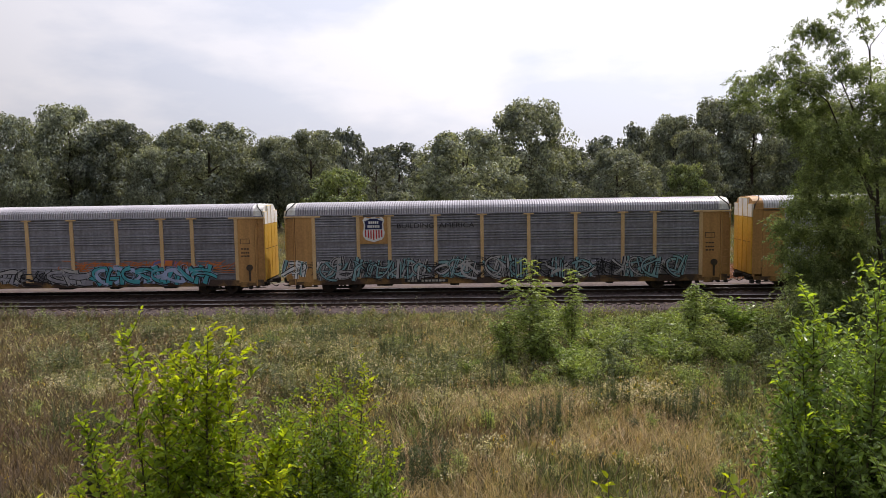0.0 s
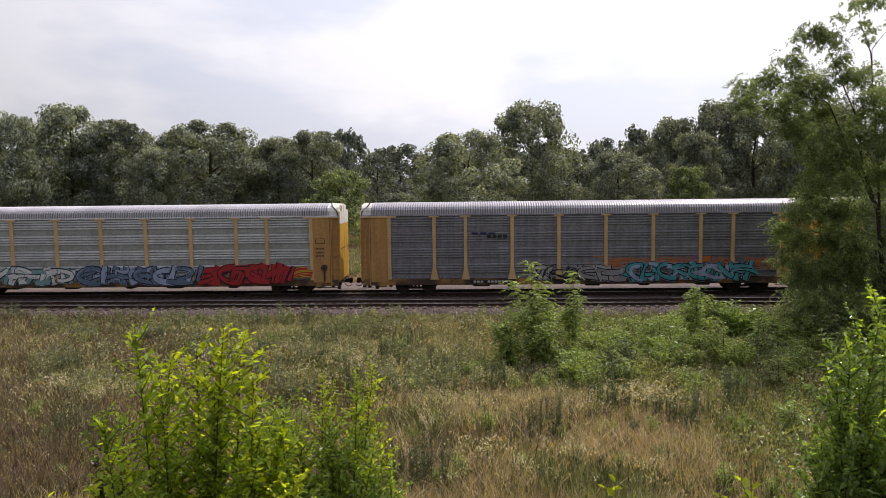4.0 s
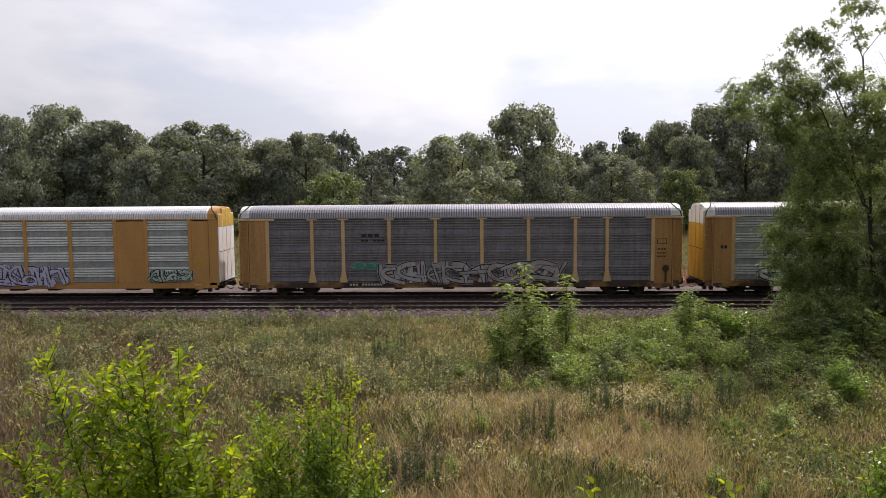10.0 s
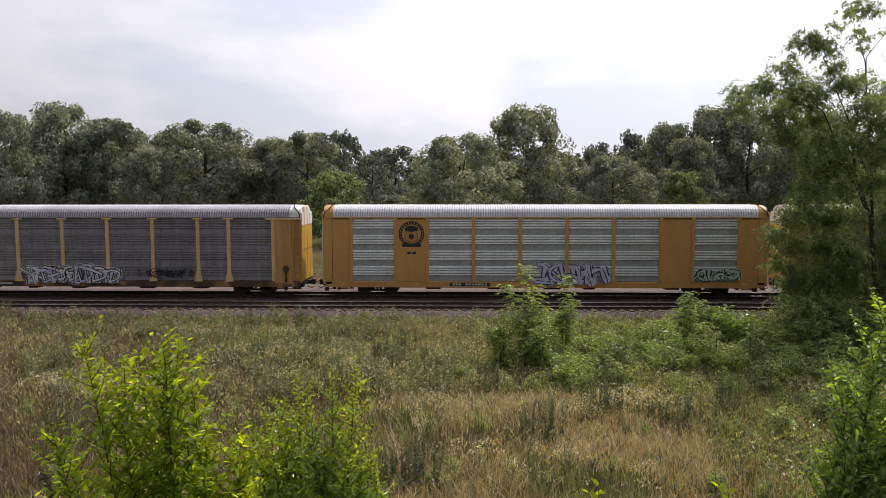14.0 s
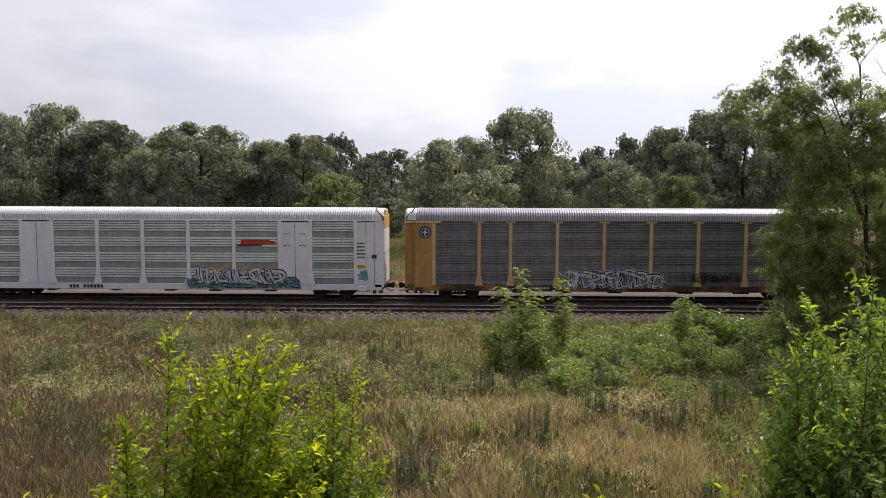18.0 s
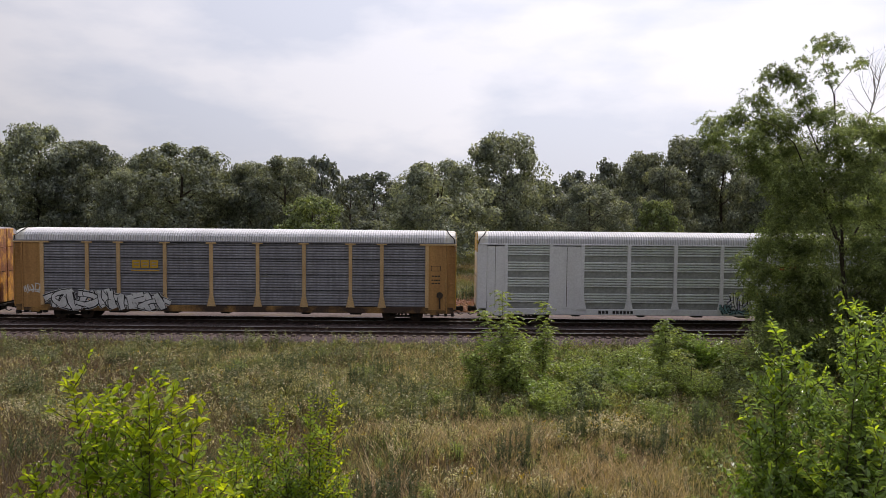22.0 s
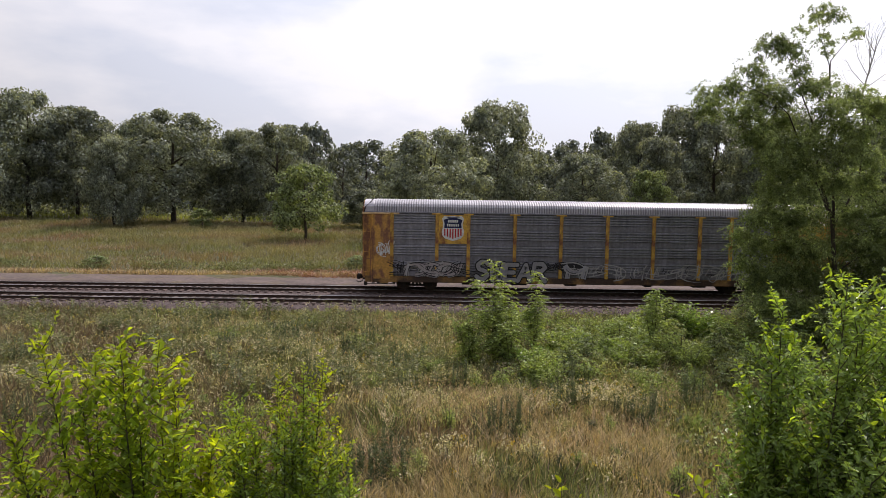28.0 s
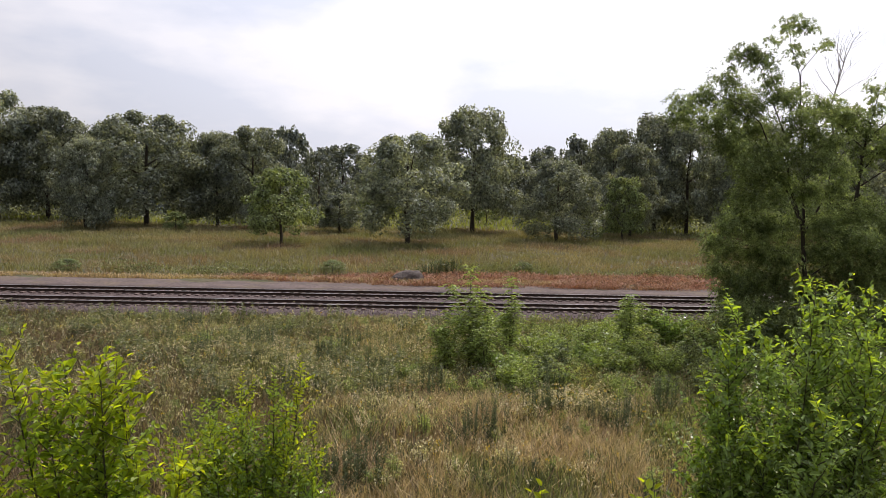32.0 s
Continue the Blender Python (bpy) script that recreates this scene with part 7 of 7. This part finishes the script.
    keep = rng.random(8000) < np.where(x / y < 0.12, np.clip(1.6 * patchy(x, y, 0.55, 9.0) - 0.25, 0.08, 1), 0.25) * np.clip((y - 16) / 10, 0.3, 1)
    x, y = x[keep], y[keep]
    fx, fy = np.concatenate(fx + [x]), np.concatenate(fy + [y])
    n = len(fx)
    fh = rng.uniform(0.45, 0.85, n) + 0.3 * (np.hypot(fx - 5.6, fy - 24.2) < 1.3)
    z = ground_z(fx, fy)
    stems = blades(rng, fx, fy, z, fh, 0.01, 0.05, 0.0)
    tagged(new("flower_stems", quads("flower_stems", stems, [M["stem_green"]])), "thin green flower stems in the meadow", "stems", kind="stuff")
    p = np.repeat(np.stack([fx, fy, z + fh], -1), 4, 0) + rng.normal(0, 0.035, (n * 4, 3))
    idx = np.repeat((rng.random(n) < 0.12).astype(int), 4)
    tagged(new("wild_flowers", quads("wild_flowers", leaf_quads(rng, p, 0.055, 0.045).reshape(-1, 3), [M["flower"], M["flower_yellow"]], idx)), "small cream and yellow wild flower heads", "flowers", kind="stuff")


def build_rock():
    bm = bmesh.new()
    bmesh.ops.create_icosphere(bm, subdivisions=3, radius=1)
    for v in bm.verts:
        k = 1 + 0.22 * noise.noise(v.co * 1.7) + 0.06 * noise.noise(v.co * 6)
        v.co = Vector((v.co.x * 1.4 * k, v.co.y * 0.8 * k, max(v.co.z * 0.95 * k, -0.3)))
    me = shared(bm, "boulder", M["rock"])
    tagged(new("boulder", me), "rounded speckled grey field boulder in red weeds", "rock").matrix_basis = pose(-0.25, 56.4, -0.5, 0, 0, 15)


# ---- shrubs close to the camera ----
SWAYING = []


def near_stem(rng, parent, p0, p2, leaves, leaf, width, materials, arch, sway, twigs=14, reach=0.3, low=0.45, flat=0.35, keen=0.0, wild=0.25):
    """One bending stem with short rising side twigs; alternate folded leaves along them, in lighter tones towards the
    tip that stand in for light.
    """
    p0, p2 = np.array(p0, float), np.array(p2, float)
    d = p2 - p0
    p1 = p0 + d * 0.55 + np.array(arch)
    v, f, pts, dirs, height_tone, size = [], [], [], [], [], []

    def at(t):
        return (1 - t) ** 2 * p0 + 2 * t * (1 - t) * p1 + t * t * p2

    ln = np.linalg.norm(d)
    up = d / ln
    tube(v, f, [at(t) - p0 for t in (0, 0.25, 0.5, 0.75, 1.0)], [0.011, 0.009, 0.007, 0.0045, 0.0015], 5)
    lines = [(np.array([at(t) for t in np.linspace(0.5, 1.0, 14)]), 0.5, 1.0)]
    for k in range(twigs):
        t = low + (0.97 - low) * (k + rng.random()) / twigs
        q = at(t)
        a = k * 2.4 + rng.uniform(-0.5, 0.5)
        out = np.array([math.cos(a), math.sin(a) * 0.8, 0.0]) * rng.uniform(0.55, 0.95) + up * rng.uniform(0.55, 1.0)
        L = reach * rng.uniform(0.5, 1.15) * (1.35 - 0.85 * t)
        e = q + out / np.linalg.norm(out) * L
        m = (q + e) / 2 - np.array([0, 0, 0.06 * L])
        tube(v, f, [q - p0, m - p0, e - p0], [0.0035, 0.0025, 0.001], 4)
        s = np.linspace(0.08, 1, 8)[:, None]
        lines.append(((1 - s) ** 2 * q + 2 * s * (1 - s) * m + s * s * e, t, t))
    weight = np.array([np.linalg.norm(l[-1] - l[0]) for l, _, _ in lines])
    for (l, t0, t1), wgt in zip(lines, weight / weight.sum()):
        m = max(4, int(leaves * wgt))
        s = np.linspace(0, 1, m)
        i = np.clip((s * (len(l) - 1)).astype(int), 0, len(l) - 2)
        fr = s * (len(l) - 1) - i
        base = l[i] * (1 - fr[:, None]) + l[i + 1] * fr[:, None]
        way = l[-1] - l[0]
        way = way / np.linalg.norm(way)
        side = np.cross(way, np.array([0, 0, 1.0]) + rng.normal(0, flat, 3))
        side /= np.linalg.norm(side) + 1e-9
        sg = np.where(np.arange(m) % 2 == 0, 1.0, -1.0)[:, None]
        pts.append(base - p0)
        dirs.append(way * (0.95 - wild) + side * sg * 0.85 + rng.normal(0, wild, (m, 3)) + np.array([0, 0, 0.05]))
        height_tone.append(t0 + (t1 - t0) * s + rng.normal(0, 0.10, m) + keen + 0.05 * s)
        size.append(leaf * (1.08 - 0.45 * s ** 3))
    pts, dirs, height_tone, size = np.concatenate(pts), np.concatenate(dirs), np.concatenate(height_tone), np.concatenate(size)
    st = child("stem", mesh_from("stem", v, f, [M["stem"]], smooth=True), parent, pose(*p0))
    # tone picked by height: lit tips and shaded lower leaves put into the colour
    idx = np.repeat(np.digitize(height_tone, (0.68, 0.82)), 2)
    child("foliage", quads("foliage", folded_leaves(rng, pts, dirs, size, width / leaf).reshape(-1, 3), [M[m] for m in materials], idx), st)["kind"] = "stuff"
    SWAYING.append((st, tuple(p0), sway))
    return st


def build_near_shrubs():
    rng = np.random.default_rng(51)
    gz = lambda x, y: float(ground_z(x, y))
    graded, deep, dark = ("leaf_deep", "leaf_mid", "leaf_near"), ("leaf_deep", "leaf_deep", "leaf_mid"), ("leaf_dusk", "leaf_dusk", "leaf_dusk")
    # bright shrub: a sheaf of upright stems with their feet on the bank
    t = thing("elm_shrub", "bright yellow-green leafy shrub on the bank", "shrub", pose(0, 0, 0), "shrubs on the bank")
    foot = np.array([-1.75, 4.4, gz(-1.75, 4.4)])
    tips = ((-2.06, 6.14), (-1.97, 5.88), (-1.82, 5.96), (-1.70, 5.9), (-1.58, 6.1), (-1.50, 6.08), (-1.42, 5.84), (-2.18, 5.7), (-1.9, 5.78), (-1.64, 5.72), (-1.40, 5.5), (-2.3, 5.42), (-1.75, 5.3), (-2.05, 5.12), (-1.5, 5.12), (-1.3, 5.3), (-1.22, 5.45), (-1.15, 5.25), (-2.42, 5.1), (-1.85, 5.2))
    for k, (x, z) in enumerate(tips):
        y = 4.4 + rng.normal(0, 0.14)
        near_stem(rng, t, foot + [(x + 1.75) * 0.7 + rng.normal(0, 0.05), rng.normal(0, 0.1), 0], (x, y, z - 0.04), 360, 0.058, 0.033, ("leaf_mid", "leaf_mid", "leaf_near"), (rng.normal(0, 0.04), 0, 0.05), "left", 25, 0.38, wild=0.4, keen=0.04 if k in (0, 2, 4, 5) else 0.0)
    # a sprig of dark leaves at its side
    for x, z in ((-2.36, 5.28), (-2.27, 5.12)):
        near_stem(rng, t, (x + 0.2, 4.4, gz(x, 4.4)), (x, 4.35, z), 90, 0.05, 0.028, dark, (0.05, 0, 0.05), "left", 5, 0.14, 0.8)
    t = thing("elm_shrub", "fine-leaved green shrub on the bank beside a brighter one", "shrub", pose(0, 0, 0), "shrubs on the bank")
    foot = np.array([-1.05, 4.9, gz(-1.05, 4.9)])
    tips = ((-1.36, 5.5), (-1.22, 5.54), (-1.08, 5.58), (-0.86, 5.66), (-0.70, 5.74), (-1.3, 5.4), (-1.0, 5.42), (-0.8, 5.5), (-1.15, 5.25), (-0.9, 5.2), (-0.72, 5.3), (-1.35, 5.15), (-0.7, 5.05), (-1.45, 5.3), (-1.2, 5.3), (-0.95, 5.25), (-0.62, 5.2), (-1.1, 5.5), (-1.35, 5.0), (-1.1, 4.98), (-0.85, 5.0), (-0.58, 4.95))
    for k, (x, z) in enumerate(tips):
        y = 4.8 + rng.normal(0, 0.2)
        near_stem(rng, t, foot + [(x + 1.05) * 0.45 + rng.normal(0, 0.05), rng.normal(0, 0.1), 0], (x, y, z - 0.05), 560, 0.042, 0.02, graded if k % 3 else deep, (rng.normal(0, 0.05), 0, 0.05), "left_small", 28, 0.36, wild=0.35, keen=0.0 if k in (0, 1, 2, 3, 4) else -0.06)
    # dark shrub at the other side
    t = thing("broadleaf_shrub", "dense deep green leafy shrub on the bank", "shrub", pose(0, 0, 0), "shrubs on the bank")
    foot = np.array([2.35, 4.2, gz(2.35, 4.2)])
    tips = ((2.02, 6.52), (2.3, 6.42), (1.92, 6.26), (2.2, 6.2), (2.5, 6.45), (1.82, 6.0), (2.0, 5.9), (2.35, 6.0), (2.62, 6.2), (1.72, 5.75), (1.95, 5.6), (2.2, 5.65), (2.5, 5.75), (1.72, 5.4), (2.0, 5.3), (2.3, 5.4), (2.6, 5.4), (1.7, 5.1), (1.9, 4.98), (2.15, 5.0), (2.45, 5.05), (2.75, 5.7), (2.75, 6.3), (2.12, 6.05), (2.45, 6.1), (2.85, 6.0), (1.85, 5.5), (2.1, 5.45), (2.4, 5.5), (2.8, 5.2))
    for k, (x, z) in enumerate(tips):
        y = 4.2 + rng.normal(0, 0.25)
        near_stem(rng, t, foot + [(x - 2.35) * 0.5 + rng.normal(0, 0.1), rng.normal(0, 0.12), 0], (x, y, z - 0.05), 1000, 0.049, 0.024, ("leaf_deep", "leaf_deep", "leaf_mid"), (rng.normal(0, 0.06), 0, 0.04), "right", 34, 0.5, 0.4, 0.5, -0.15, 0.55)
    # shoots that just reach into view from below
    t = thing("young_shoots", "young green shoots on the bank", "shoots", pose(0, 0, 0), "shrubs on the bank")
    for k, (x, y, z) in enumerate(((0.68, 3.6, 5.42), (1.18, 3.4, 5.47), (1.3, 3.5, 5.44), (-2.1, 3.4, 5.42), (-2.03, 3.45, 5.38))):
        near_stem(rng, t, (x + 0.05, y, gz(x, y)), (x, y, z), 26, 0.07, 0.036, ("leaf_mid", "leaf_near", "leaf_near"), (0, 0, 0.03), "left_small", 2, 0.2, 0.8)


FLYER = []


def build_insect():
    """A dark winged insect that darts past the lens once."""
    t = thing("flying_insect", "small dark winged insect in flight", "insect", pose(-3.2, 3.0, 7.62))
    bm = bmesh.new()
    for k, (x, r) in enumerate(((0.0, 0.0022), (0.007, 0.0028), (0.014, 0.002))):
        bmesh.ops.create_uvsphere(bm, u_segments=8, v_segments=6, radius=r, matrix=Matrix.LocRotScale((x, 0, -x * 0.25), None, (1.9, 1, 1)))
    part("body", bm, M["p_dark"], t, "dark slender body")
    for sg in (-1, 1):
        wv = [(0.006, 0, 0.0), (-0.004, sg * 0.012, 0.004), (-0.014, sg * 0.016, 0.006), (-0.011, sg * 0.006, 0.003)]
        child("wing", mesh_from("wing", wv, [(0, 1, 2, 3)], [M["p_mark"]]), t, None, "pale folded wing")
    FLYER.append(t)


build_far_trees()
build_side_tree()
build_corner_trees()
build_field()
build_grass()
build_rock()
build_near_shrubs()
build_insect()


# ---- what moves ----
# lean of the shrubs in the wind, degrees to the side (+ to the right), second by second where it changes
GUSTS = dict(
    left=((0, -0.5), (1, -0.5), (2, 0.5), (3, 3), (5.5, 0), (6.5, -2), (7.5, -3.5), (9.5, -5.5), (10.5, -4.5), (11.5, -0.5), (12.5, -2), (14.5, -4), (16.5, 5), (18, 8), (19.5, 4.5), (21, 1.5), (21.5, 2), (22.5, -1), (24, -2.5), (24.5, -2), (26.5, -4), (28, -2), (29, -1.5), (32, -1.5)),
    left_small=((0, 0), (3, 1), (7, 0), (9, -1), (13, -1), (17, 0), (19, 1), (22, -1), (24, -1), (28, 0), (32, -1)),
    # lean of the bright shrub towards the camera
    dip=((0, 1), (3, 0), (5.5, 3), (6.5, 7), (7.5, 8), (9.5, 10), (10.5, 7), (11.5, 5), (12.5, 5), (14.5, 5), (16.5, 0), (20, 1), (21.5, 8), (22.5, 11), (24.5, 7), (26.5, 9), (28, 7), (29, 10), (32, 11)),
    right=((0, 2.4), (1, 2.4), (2, 3), (3, 5.5), (3.5, 7), (5, 18), (5.5, 26), (8, 26), (9, 26), (10, 24), (11, 8), (11.5, 7), (12, 8), (13, 10), (14, 14), (16.5, 4.5), (18, 3.5), (19, 7), (20, 9.5), (21, 8), (22, 4), (23, 3.5), (24, 11), (27, 14), (28, 4.5), (29, 4.5), (30, 2.5), (32, 3)),
)


def gust(kind, t):
    ts, vs = zip(*GUSTS[kind])
    return float(np.interp(t, ts, vs))


def motions():
    for k, car in enumerate(CARS):
        walk(car, [(t, pose(s - PITCH * k + PITCH / 2, TRAIN_Y, 0)) for t, s in RUN])
    for k, wheelset, a in WHEELS:
        rows, last = [], None
        home = wheelset.matrix_basis.translation
        t = 0.0
        while t < 32.01:
            x = run_at(t) - PITCH * k + PITCH / 2
            if abs(x) < 46:
                ang = -math.degrees(run_at(t) / 0.42)
                rows.append((round(t, 3), pose(home.x, 0, home.z, 0, 0, 0) @ Matrix.Rotation(-math.radians(ang), 4, "Y")))
            elif not rows or last != "rest":
                rows.append((round(t, 3), pose(home.x, 0, home.z) if not rows else rows[-1][1]))
            last = "go" if abs(x) < 46 else "rest"
            t += 2 / 30
        if rows[0][0] > 0:
            rows.insert(0, (0.0, rows[0][1]))
        if rows[-1][0] < 32:
            rows.append((32.0, rows[-1][1]))
        walk(wheelset, rows)
    for k, (stem, foot, kind) in enumerate(SWAYING):
        rows = []
        for i in range(65):
            t = i * 0.5
            a = gust(kind, t) + 0.9 * math.sin(2.4 * t + 1.7 * k) + 0.5 * math.sin(4.1 * t + 0.9 * k)
            rows.append((t, pose(*foot, 0.8 * math.sin(1.9 * t + k) + (gust("dip", t) if kind == "left" else 0), a, 0)))
        walk(stem, rows)
    walk(FLYER[0], [(t, pose(x, 3.0, z, 0, 0, 0)) for t, x, z in ((0, -3.2, 7.62), (18.7, -3.2, 7.62), (18.9, -2.2, 7.545), (19.0, -1.862, 7.52), (19.1, -2.1, 7.5), (19.3, -3.0, 7.45), (32, -3.2, 7.45))])


motions()
